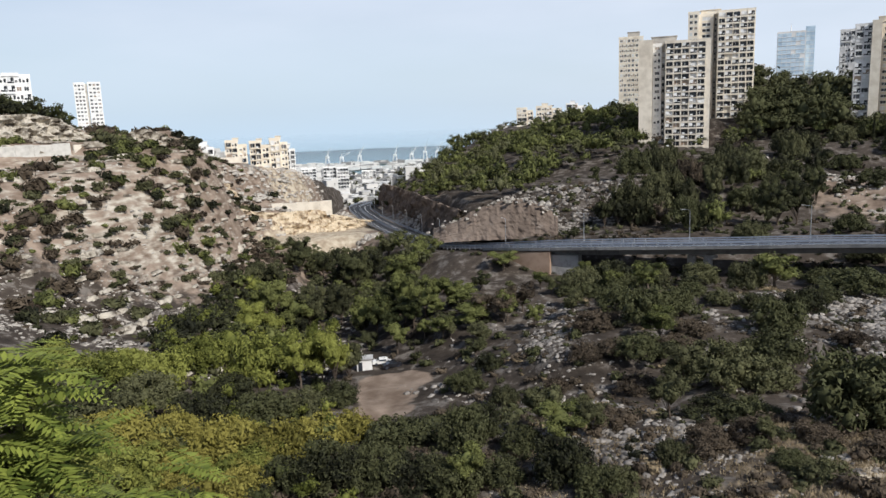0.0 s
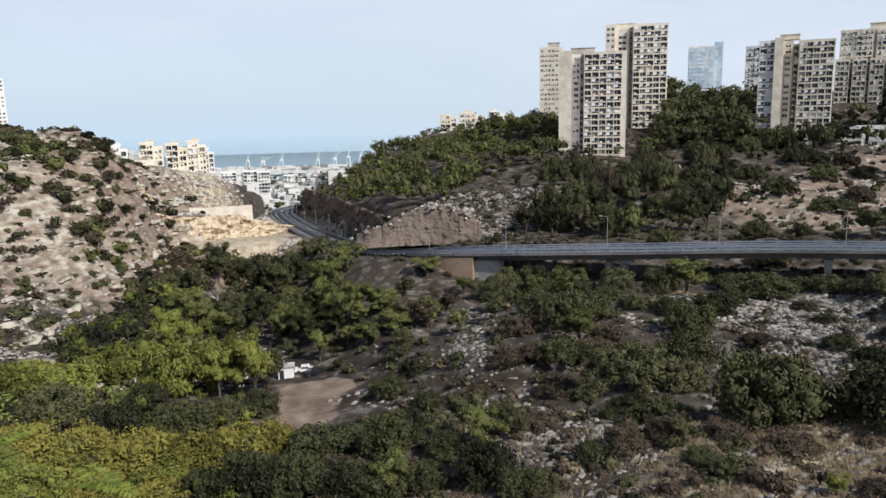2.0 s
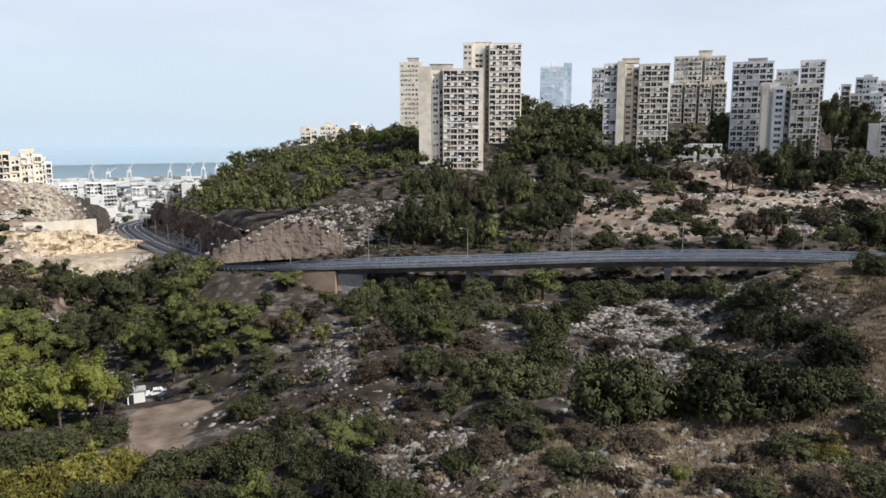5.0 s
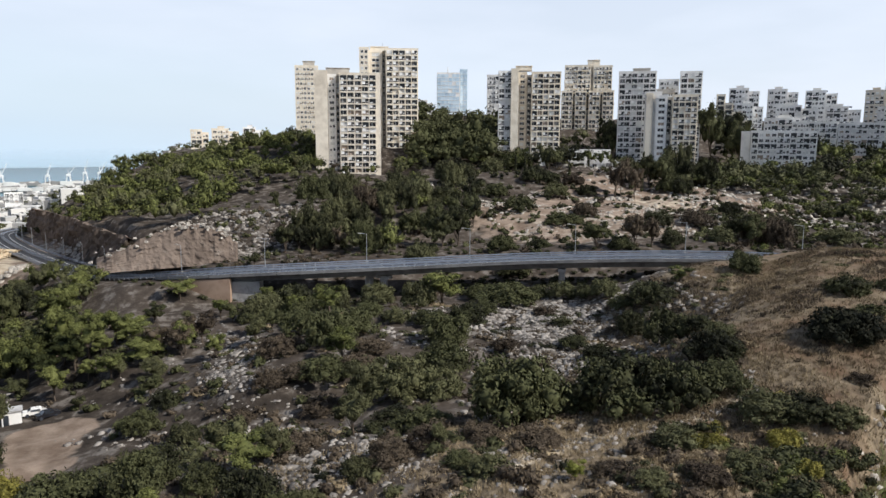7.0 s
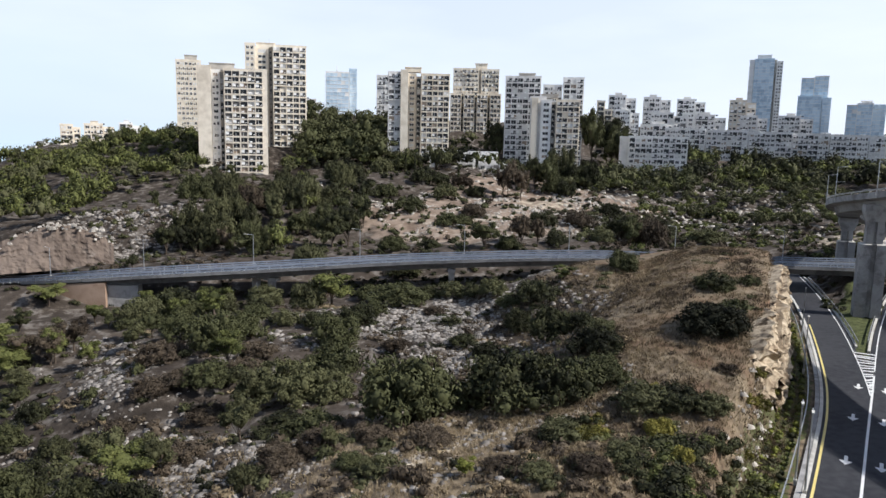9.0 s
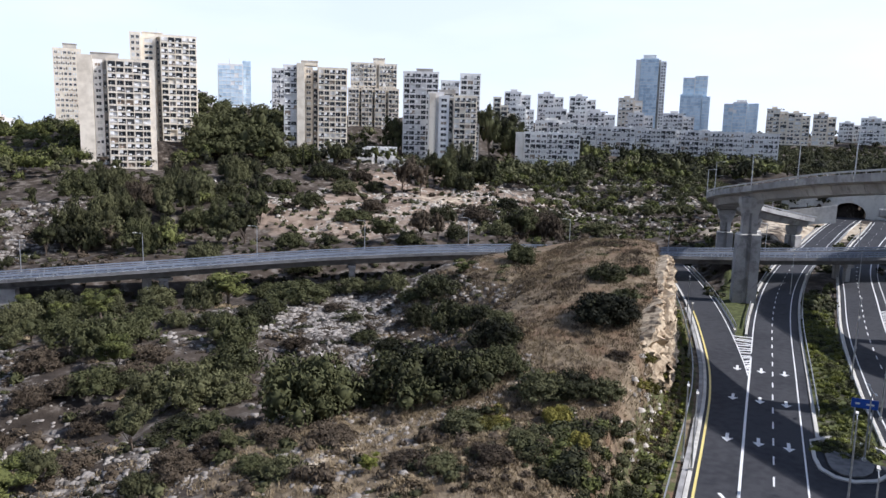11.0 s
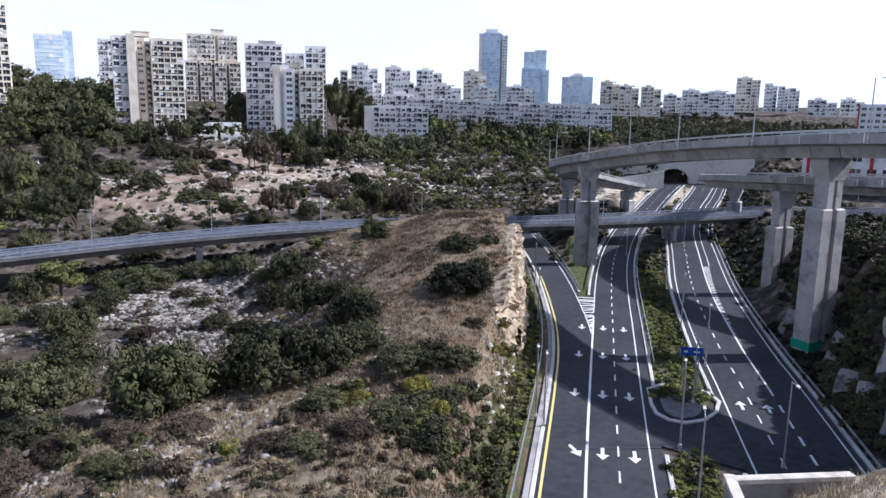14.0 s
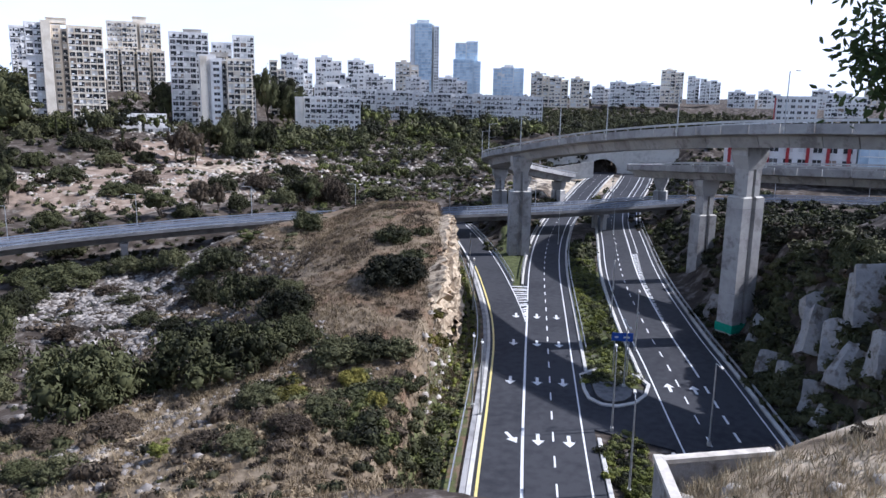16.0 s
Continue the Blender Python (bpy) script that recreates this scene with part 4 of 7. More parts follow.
block(t, "cream", 0, 0, 14.4, 13, 0, 44.6, front=(6, 15, ["window", "pair"]))
plant_room(t, 1.5, 0, 7, 6, 45, 3.2)
t = building("office_tower", "pale blue glass tower behind dark trees", 25.4, 622, 58, radius=20, category="office tower")
block(t, "white", -2.5, 0, 19, 16, 0, 31, front=(6, 10, ["curtain"]))
block(t, "glass", 10, 2, 6, 14, 0, 34, front=(2, 11, ["curtain"]))
Shape().tube((-3, 0, 31), (-3, 0, 37), 0.5, 0.3, 6).make("mast", SHUTTER, t)
t = building("apartment_tower", "weathered cream tower block with stepped wings", 31.3, 432, 20, radius=20)
# grey wing: the shade of the left-facing side is put into its render
block(t, "grey", -13.4, 0, 7.6, 16, 0, 54, front=(2, 18, FLATS))
block(t, "cream", -7.8, -2, 4.2, 16, 0, 55)
block(t, "tan", -3.6, 3, 4.6, 12, 0, 53.6, front=(1, 18, ["window"]))
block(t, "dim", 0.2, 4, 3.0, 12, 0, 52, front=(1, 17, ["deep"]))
block(t, "cream", 9.6, 0, 16.4, 15, 0, 53.4, front=(5, 18, FLATS))
plant_room(t, -3, 1, 9, 8, 55.3, 2.4, "cream")
t = building("apartment_tower", "narrow grey tower seen behind another block", 28.6, 505, 40, radius=10)
block(t, "grey", 0, 0, 8.4, 12, 0, 38, front=(3, 12, PLAIN))
t = building("apartment_block", "cream double-height block with regular windows", 35.7, 522, 40, radius=22)
block(t, "cream", -7, 1, 17.5, 13, 0, 45.4, front=(6, 15, PLAIN))
block(t, "dim", 2.6, 3, 1.8, 12, 0, 45)
block(t, "cream", 9.6, 1, 12.4, 13, 0, 45, front=(5, 15, PLAIN))
plant_room(t, 3.5, 1, 8, 8, 45.5, 4, "cream")
for k in range(4):
    block(t, "cream", -13.5 + k * 9.0, -8, 7.6, 8, 0, 28, front=(3, 9, FLATS))
t = building("apartment_tower", "grey shaded tower block with many windows", 39.3, 432, 14, radius=16)
block(t, "grey", 0, 0, 20, 14, 0, 59, front=(6, 20, FLATS))
plant_room(t, 2, 0, 9, 8, 59.4, 2)
t = building("apartment_tower", "white tower block with bright stepped balconies", 42.3, 452, 20, radius=16)
block(t, "white", -6, 0, 11, 12, 0, 50, front=(4, 16, PLAIN))
block(t, "white", 6, -1, 12, 12, 0, 54.2, front=(3, 18, ["shuttered", "balcony"]))
t = building("apartment_tower", "cream tower block with end slabs and balconies", 41.75, 414, 12, radius=18)
block(t, "grey", -9.0, 1, 8.6, 14, 0, 49)
block(t, "cream", -10.8, -6.2, 3.4, 3, 0, 48)
block(t, "white", -4.6, -2, 5.6, 12, 0, 47, front=(1, 15, ["window"]))
block(t, "dim", -0.8, 2, 2.6, 12, 0, 46, front=(1, 15, ["deep"]))
block(t, "cream", 7.0, -1, 12.8, 14, 0, 47.2, front=(4, 16, FLATS, 1.2))
plant_room(t, -3, 2, 9, 8, 49, 2.0)
t = building("apartment_block", "white slab block crowded with small windows", 49.4, 432, 17, radius=18)
block(t, "white", 0.4, 0, 31.6, 12, 0, 24, front=(10, 8, ["pair", "shuttered", "window", "deep"]))
# unlit left end of the white slab, shown by grey render
block(t, "grey", -18, 1.5, 4.6, 12, 0, 23.6)
roof_clutter(t, 0, 0, 30, 10, 24, 6)
t = building("apartment_block", "long terraced block with white roof tanks", 54.2, 502, 28, radius=20)
for k, dz in enumerate((0, -0.8, -1.6)):
    block(t, "white" if k == 0 else "grey", -25 + 25 * k, 0, 24.6, 12, 0, 19 + dz, front=(8, 6, PLAIN))
    roof_clutter(t, -25 + 25 * k, 0, 24, 10, 19 + dz, 7)
t = building("apartment_block", "long grey terraced block in shade", 62.0, 505, 26, radius=20)
for k, dz in enumerate((0, -0.6, -1.2)):
    block(t, "grey", -20.4 + 20.4 * k, 0, 20, 12, 0, 19 + dz, front=(7, 6, PLAIN))
    roof_clutter(t, -20 + 20.4 * k, 0, 20, 10, 19 + dz, 5)
t = building("apartment_block", "stepped cream building descending the hill", 46.0, 486, 30, radius=14)
for k in range(4):
    block(t, "cream", -7 + k * 4.6, -k * 1.5, 5, 12, 0, 33 - k * 5.2, front=(1, 11 - 2 * k, ["balcony", "deep"]))
rows = [  # heading, distance, width, base, top, wall, bays
    (46.7, 560, 19.3, 44, 71, "grey", 5), (47.1, 540, 16.8, 40, 59.8, "white", 5), (49.2, 580, 19.5, 44, 71, "grey", 6), (51.6, 600, 20.4, 44, 70.6, "white", 6),
    (50.1, 560, 24.7, 40, 59, "grey", 7), (53.0, 580, 21.2, 40, 58.5, "grey", 6), (55.1, 640, 19.6, 42, 72.3, "tan", 4), (55.9, 620, 19.5, 42, 59.6, "grey", 6),
    (58.6, 620, 23.7, 40, 59.6, "grey", 7), (49.9, 512, 31.6, 34, 49.5, "white", 9), (65.2, 700, 16.5, 38, 67.6, "cream", 4), (66.6, 700, 17.5, 38, 64.2, "cream", 4),
    (68.2, 700, 17.3, 38, 63.4, "cream", 4), (71.3, 800, 25.6, 40, 63.9, "white", 6), (73.1, 800, 25.2, 40, 63, "white", 6), (74.8, 850, 23.3, 44, 78.5, "cream", 5),
    (76.3, 850, 12.1, 44, 72.6, "white", 3), (77.1, 850, 10.2, 44, 69.7, "white", 3), (77.8, 850, 10.2, 44, 68, "white", 3), (69.8, 820, 20, 42, 60, "white", 5),
    (79.6, 700, 22, 40, 53, "grey", 6), (81.4, 720, 18, 40, 54, "white", 5), (86.2, 600, 26, 34, 50, "white", 7), (84.9, 760, 22, 40, 56, "white", 6), (88.2, 700, 24, 40, 55, "cream", 6),
    (6.6, 600, 13.2, 24, 42, "cream", 4), (8.4, 604, 20, 24, 42.8, "cream", 5), (10.4, 606, 15, 26, 44, "white", 4), (23.4, 560, 10.6, 46, 64, "grey", 4), (27.4, 470, 9, 34, 46, "white", 3),
]
for heading, dist, w, z0, z1, theme, bays in rows:
    t = building("apartment_block", {"grey": "grey flat-roofed apartment block on the plateau", "white": "white flat-roofed apartment block on the plateau", "cream": "cream apartment block with dark windows", "tan": "tan apartment block on the skyline", "dim": "brown-grey apartment block with a blank end"}[theme], heading, dist, z0, radius=w * 0.5)
    h = z1 - z0
    nf = max(2, int(h / 3.2))
    block(t, theme, -w * 0.18, 0, w * 0.64, 11, 0, h, front=(max(2, int(bays * 0.6)), nf, PLAIN))
    block(t, theme, w * 0.32, 2.0, w * 0.36, 10, 0, h - 2.2, front=(max(1, int(bays * 0.4)), nf - 1, PLAIN))
    if w > 14:
        plant_room(t, -w * 0.15, 0, w * 0.25, 5, h, 2.4, theme)
        roof_clutter(t, 0, 0, w * 0.6, 8, h, 2)
# three glass towers on the skyline
t = building("office_tower", "tall blue glass tower with pale concrete fins", 56.4, 902, 46, radius=24, category="office tower", group="glass towers")
block(t, "white", -14.2, 0, 5, 16, 0, 84)
block(t, "glass", -1.5, -1, 20, 16, 0, 85, front=(5, 24, ["curtain"]))
block(t, "dim", 9.6, 2, 2.4, 14, 0, 84)
block(t, "white", 14, 0, 6, 16, 0, 82, front=(2, 24, ["window"]))
plant_room(t, -2, 0, 14, 8, 86, 4, "grey")
t = building("office_tower", "blue glass tower with a stepped top", 59.55, 852, 42, radius=24, category="office tower", group="glass towers")
block(t, "grey", -6, 2, 12, 14, 0, 64, front=(3, 18, ["curtain"]))
block(t, "white", 6.5, 3, 13, 12, 0, 66, front=(3, 18, ["curtain"]))
block(t, "glass", -3, -7, 22, 6, 0, 46, front=(6, 13, ["curtain"]))
block(t, "glass", 12.5, -6, 8, 7, 0, 44, front=(2, 13, ["curtain"]))
t = building("office_tower", "lower blue and white glass office block", 62.8, 802, 42, radius=22, category="office tower", group="glass towers")
block(t, "grey", -11.5, 2, 9, 14, 0, 34.6, front=(2, 10, ["curtain"]))
block(t, "white", -1, 0, 13, 16, 0, 36, front=(4, 11, ["curtain"]))
block(t, "glass", 10.5, 2, 11, 14, 0, 34.8, front=(3, 10, ["curtain"]))
plant_room(t, 0, 0, 9, 6, 36.5, 2.4, "grey")
# left side of the valley
t = building("apartment_tower", "white slab tower beyond the rocky crest", -25.0, 682, 36, radius=14)
block(t, "white", -5.6, 0, 8.4, 12, 0, 40, front=(3, 13, ["window"]))
block(t, "dim", -0.6, 2, 1.6, 10, 0, 39)
block(t, "white", 5.4, 0, 9.6, 12, 0, 40.4, front=(3, 13, ["window"]))
t = building("villa", "white villa among trees on the crest", -29.3, 402, 52, radius=9, category="house", group="houses")
block(t, "white", 0, 0, 13, 9, 0, 12, front=(4, 3, PLAIN))
block(t, "white", -1.5, -1, 7, 8, 12.1, 13.6, roof=False)
for heading, dist, w, z0, z1, theme in ((-15.4, 424, 11.5, 10, 29, "cream"), (-13.7, 430, 11, 8, 28, "cream"), (-12.3, 434, 10, 6, 29, "cream"), (-11.6, 520, 9, 0, 22, "white"), (-17.6, 470, 10, 16, 27, "white")):
    t = building("apartment_block", "stone-clad cream apartment house on the slope edge", heading, dist, z0, radius=w * 0.6, group="houses on the slope")
    block(t, theme, -w * 0.2, 0, w * 0.6, 10, 0, z1 - z0, front=(2, int((z1 - z0) / 3.1), ["balcony", "deep", "pair"]))
    block(t, theme, w * 0.3, 1.5, w * 0.4, 9, 0, z1 - z0 - 2.5, front=(1, int((z1 - z0 - 2.5) / 3.1), ["pair", "balcony"]))
    plant_room(t, 0, 0, 3, 3, z1 - z0, 1.8, theme)
# houses at the feet of the towers
t = building("low_house", "long low white house with a flat pale roof", 36.4, 402, 17, radius=14, category="house", group="houses")
block(t, "white", 0, 0, 26, 9, 0, 8, front=(7, 2, ["deep", "window"]))
block(t, "grey", -3, 6, 22, 6, 0, 13.6, front=(5, 3, PLAIN))
t = building("low_house", "small white tower-like outbuilding in the scrub", 32.6, 402, 15, radius=6, category="house", group="houses")
block(t, "white", 0, 0, 5, 5, 0, 12.6, front=(1, 3, ["window"]))
# shopping centre with red posts and a glazed end
t = building("shopping_centre", "white shopping centre with red posts behind the viaducts", 83.0, 304, 14, radius=24, category="shopping centre", group="")
block(t, "white", 0, 0, 44, 12, 0, 13, front=(9, 2, ["window"], 3))
for k in range(7):
    Shape().box(-20 + k * 6.6, -6.7, 0, 1.1, 1.1, 13.4).make("post", RED, t, label="red square post")
block(t, "glass", 30, -1, 15, 12, 0, 13, front=(5, 3, ["curtain"]))
t = building("office_block", "white low office block with a red edge", 83.2, 502, 28, radius=14, category="office block", group="")
block(t, "white", 0, 0, 23, 12, 0, 18, front=(6, 5, ["window"]))
Shape().box(-11.8, -5, 0, 0.8, 3, 18).make("fin", RED, t)

# ---------------------------------------------------------------- plants


def foliage(name, one, two, per_object=0.5):
    m = material(name, one, two, 0.28, 0.75, per_object=per_object, per_island=0.28)
    return m


DARK_LEAF = foliage("dark_foliage", (0.014, 0.015, 0.008), (0.068, 0.071, 0.031))
PINE_LEAF = foliage("pine_foliage", (0.028, 0.033, 0.011), (0.139, 0.148, 0.048))
FRESH_LEAF = foliage("yellow_green_foliage", (0.058, 0.067, 0.013), (0.198, 0.207, 0.048))
OLIVE_LEAF = foliage("olive_foliage", (0.030, 0.031, 0.015), (0.097, 0.097, 0.046))
DRY_LEAF = foliage("dry_brown_foliage", (0.036, 0.027, 0.019), (0.096, 0.074, 0.051))
GOLD_LEAF = foliage("golden_foliage", (0.072, 0.066, 0.014), (0.212, 0.187, 0.044))
STRAW = foliage("dry_grass", (0.135, 0.1, 0.06), (0.3, 0.235, 0.145))
BARK = material("bark", (0.06, 0.045, 0.032), (0.14, 0.11, 0.085), 3.0, 0.95, bump=0.05)


def ball(seed, rough=0.25):
    """A lumpy ball of 12 corners."""
    bm = bmesh.new()
    bmesh.ops.create_icosphere(bm, subdivisions=1, radius=1.0)
    r = np.random.RandomState(seed)
    off = r.uniform(-9, 9, 3)
    for v in bm.verts:
        v.co *= 1 + rough * noise.noise(v.co * 1.7 + Vector(off))
    bm.verts.ensure_lookup_table()
    v = np.array([tuple(q.co) for q in bm.verts])
    f = np.array([[q.index for q in g.verts] for g in bm.faces])
    bm.free()
    return v, f


BALLS = [ball(k) for k in range(4)]


def leaves(r, centre, radius, count, size):
    """Small leaf sprays spread over a lumpy lobe: corners and three-sided faces."""
    d = r.normal(size=(count, 3))
    d /= np.linalg.norm(d, axis=1)[:, None]
    d[:, 2] = np.where(d[:, 2] < -0.35, -d[:, 2], d[:, 2])
    p = centre + d * radius * r.uniform(0.72, 1.16, (count, 1))
    n = d + r.normal(size=(count, 3)) * 0.55
    n /= np.linalg.norm(n, axis=1)[:, None]
    a = np.cross(n, r.normal(size=(count, 3)))
    a /= np.linalg.norm(a, axis=1)[:, None]
    b = np.cross(n, a)
    s = size * r.uniform(0.6, 1.3, (count, 1))
    v = np.stack([p - a * s, p - b * s * 0.75, p + a * s - n * s * 0.3], 1)
    return v.reshape(-1, 3), np.arange(count * 3).reshape(-1, 3)


def clump(seed, lobes, per_lobe, size, core=0.74):
    """Leaf sprays round solid lobes. lobes: rows of x, y, z, rx, ry, rz. Returns corners, triangles and quads."""
    r = np.random.RandomState(seed)
    v, tri, quad, n = [], [], [], 0
    for k, (x, y, z, rx, ry, rz) in enumerate(lobes):
        bv, bf = BALLS[(seed + k) % 4]
        c, rad = np.array([x, y, z]), np.array([rx, ry, rz])
        v.append(c + bv * rad * core)
        tri.append(bf + n)
        n += len(bv)
        lv, lf = leaves(r, c, rad, per_lobe, size)
        v.append(lv)
        tri.append(lf + n)
        n += len(lv)
    return np.concatenate(v), np.concatenate(tri), np.zeros((0, 4), int)


def quick_mesh(name, v, tri, quad, mat):
    me = bpy.data.meshes.new(name)
    nt, nq = len(tri), len(quad)
    me.vertices.add(len(v))
    me.vertices.foreach_set("co", np.asarray(v, np.float32).ravel())
    me.loops.add(nt * 3 + nq * 4)
    me.loops.foreach_set("vertex_index", np.concatenate([np.asarray(tri).ravel(), np.asarray(quad).ravel()]).astype(np.int32))
    me.polygons.add(nt + nq)
    start = np.concatenate([np.arange(nt) * 3, nt * 3 + np.arange(nq) * 4]).astype(np.int32)
    me.polygons.foreach_set("loop_start", start)
    me.materials.append(mat)
    me.update(calc_edges=True)
    me.validate()
    return me


def round_lobes(seed, n, w, z0, z1):
    """Lobes of a rounded, uneven crown."""
    r = np.random.RandomState(seed)
    out = [(0, 0, (z0 + z1) / 2, w * 0.62, w * 0.62, (z1 - z0) * 0.46)]
    for k in range(n):
        a = 6.283 * (k + r.uniform(-0.3, 0.3)) / n
        q = r.uniform(0.45, 0.75) * w
        s = r.uniform(0.3, 0.48) * w
        out.append((q * math.cos(a), q * math.sin(a), z0 + (z1 - z0) * r.uniform(0.25, 0.8), s, s, s * r.uniform(0.6, 0.85)))
    return out


def tree_thing(name, label, seed, leaf, high, wide, stem, lobes, per_lobe, size):
    thing = empty(name)
    r = np.random.RandomState(seed + 50)
    t = Shape()
    bend = Vector((r.uniform(-0.3, 0.3), r.uniform(-0.3, 0.3), stem))
    t.tube((0, 0, -0.6), bend, high * 0.03, high * 0.022, 7)
    crown = round_lobes(seed, lobes, wide, stem * 0.8, high)
    crown += [(x * 1.12 + r.normal() * 0.3, y * 1.12 + r.normal() * 0.3, z + rz * r.uniform(0.3, 0.75), rx * 0.55, ry * 0.55, rz * 0.6) for x, y, z, rx, ry, rz in crown[1:]]
    for x, y, z, *_ in crown[:6]:
        t.tube(bend - Vector((0, 0, 0.3)), (x * 0.7, y * 0.7, z), high * 0.014, high * 0.006, 5)
    t.make("trunk", BARK, thing)
    v, tri, quad = clump(seed, crown, int(per_lobe * 0.75), size * 0.72, 0.66)
    ob = new("crown", quick_mesh("crown", v, tri, quad, leaf))
    ob.parent = thing
    return tagged(thing, label, "tree", "trees of the valley")


def cypress_thing(seed):
    thing = empty("cypress_tree")
    Shape().tube((0, 0, -0.5), (0, 0, 6), 0.16, 0.05, 6).make("trunk", BARK, thing)
    lobes = [(0, 0, 1.2 + k * 1.15, 0.95 - 0.09 * k, 0.95 - 0.09 * k, 1.1) for k in range(7)]
    v, tri, quad = clump(seed, lobes, 60, 0.3)
    ob = new("crown", quick_mesh("crown", v, tri, quad, DARK_LEAF))
    ob.parent = thing
    return tagged(thing, "slender dark green cypress tree", "tree", "cypresses")


TREES = {
    "pine": [tree_thing("pine_tree", "green pine tree with a broad uneven crown", 11 + k, PINE_LEAF, 8, 3.1, 2.2, 11, 150, 0.3) for k in range(3)],
    "dark": [tree_thing("broadleaf_tree", "dense dark green evergreen tree", 21 + k, DARK_LEAF, 7, 3.2, 1.0, 12, 150, 0.27) for k in range(3)],
    "fresh": [tree_thing("deciduous_tree", "yellow-green deciduous tree in full leaf", 31 + k, FRESH_LEAF, 7, 3.0, 1.4, 11, 160, 0.26) for k in range(3)],
    "olive": [tree_thing("olive_tree", "grey-green olive-like tree with a loose crown", 41 + k, OLIVE_LEAF, 5.5, 2.7, 0.9, 11, 150, 0.25) for k in range(2)],
    "gold": [tree_thing("deciduous_tree", "golden-green small-leaved tree turning yellow", 51 + k, GOLD_LEAF, 7, 2.8, 1.4, 13, 220, 0.22) for k in range(2)],
    "dry": [tree_thing("bare_tree", "half-bare brown tree with a thin crown", 58 + k, DRY_LEAF, 7, 2.9, 1.4, 10, 150, 0.24) for k in range(2)],
    "cypress": [cypress_thing(7)],
}


def bush_mesh(seed, leaf, lobes=15, per_lobe=70, size=0.1):
    """An uneven dome of many small lobes, wider than high."""
    r = np.random.RandomState(seed)
    rows = [(0, 0, 0.42, 0.78, 0.78, 0.5)]
    for k in range(lobes):
        a, e = 2.4 * k + r.uniform(-0.4, 0.4), math.asin((k + 0.5) / lobes) * r.uniform(0.75, 1.1)
        q, s = r.uniform(0.6, 0.98), r.uniform(0.15, 0.4)
        rows.append((q * math.cos(a) * math.cos(e), q * math.sin(a) * math.cos(e), 0.12 + q * 0.85 * math.sin(e), s, s, s * r.uniform(0.7, 1.0)))
    v, tri, quad = clump(seed, rows, per_lobe, size, 0.5)
    return quick_mesh("bush", v, tri, quad, leaf)


LEAF = {"dark": DARK_LEAF, "olive": OLIVE_LEAF, "fresh": FRESH_LEAF, "dry": DRY_LEAF, "gold": GOLD_LEAF, "pine": PINE_LEAF}
BUSHES = {k: [bush_mesh(60 + 7 * i + j, leaf) for j in range(2)] for i, (k, leaf) in enumerate((("dark", DARK_LEAF), ("olive", OLIVE_LEAF), ("fresh", FRESH_LEAF), ("dry", DRY_LEAF), ("gold", GOLD_LEAF), ("pine", PINE_LEAF)))}
DOMES = {k: [bush_mesh(160 + 7 * i + j, LEAF[k], 32, 120, 0.06) for j in range(2)] for i, k in enumerate(LEAF)}
BUSH_LABEL = {"dark": "dense dark green evergreen bush on the rocky slope", "olive": "grey-green bush on dry stony ground", "fresh": "bright yellow-green leafy bush", "dry": "dry brown thorny bush on the slope", "gold": "yellow flowering bush in dry grass", "pine": "green rounded bush on the slope"}

ALL_ROADS = [(10.5, 5.5, along(MAIN, 5)), (4, 7, along(RAMP, 5)), (3, 15, along(EAST, 5))]


def is_free(x, y, room):
    for left, right, p in ALL_ROADS:
        k = np.argmin((p[:, 0] - x) ** 2 + (p[:, 1] - y) ** 2)
        k = min(max(k, 1), len(p) - 2)
        e = p[k + 1, :2] - p[k - 1, :2]
        e = e / np.linalg.norm(e)
        off = (x - p[k, 0]) * e[1] - (y - p[k, 1]) * e[0]
        lo = {5.5: -4.6, 7: -3.6, 15: -1.6}[right]
        if lo - room < off < {5.5: 5.4, 7: 5.4, 15: 13.6}[right] + room and np.hypot(x - p[k, 0], y - p[k, 1]) < 25:
            return False
    if np.min((MID_LINE[:, 0] - x) ** 2 + (MID_LINE[:, 1] - y) ** 2) < (8 + room) ** 2:
        return False
    for bx, by, br in KEEP_OFF:
        if (bx - x) ** 2 + (by - y) ** 2 < (br + room) ** 2:
            return False
    return True


MID_LINE = along(MID, 4)


def scatter(seed, count, cx, cy, rx, ry, turn=0, gap=0.0, room=1.0, avoid=(), edge=0.25):
    """Places inside an oval, no nearer to one another than gap."""
    r = np.random.RandomState(seed)
    out = []
    c, s = math.cos(radians(turn)), math.sin(radians(turn))
    for _ in range(count * 6):
        if len(out) >= count:
            break
        a, q = r.uniform(0, 6.283), math.sqrt(r.uniform(0, 1))
        q *= 1 + edge * math.sin(3 * a + seed)
        u, w = rx * q * math.cos(a), ry * q * math.sin(a)
        x, y = cx + u * c + w * s, cy - u * s + w * c
        if any((x - ax) ** 2 + (y - ay) ** 2 < ar * ar for ax, ay, ar in avoid):
            continue
        if gap and any((x - ox) ** 2 + (y - oy) ** 2 < gap * gap for ox, oy in out[-150:]):
            continue
        if is_free(x, y, room):
            out.append((x, y))
    return out


def heights(places):
    p = np.array(places)
    return ground(p[:, 0], p[:, 1])


used = set()


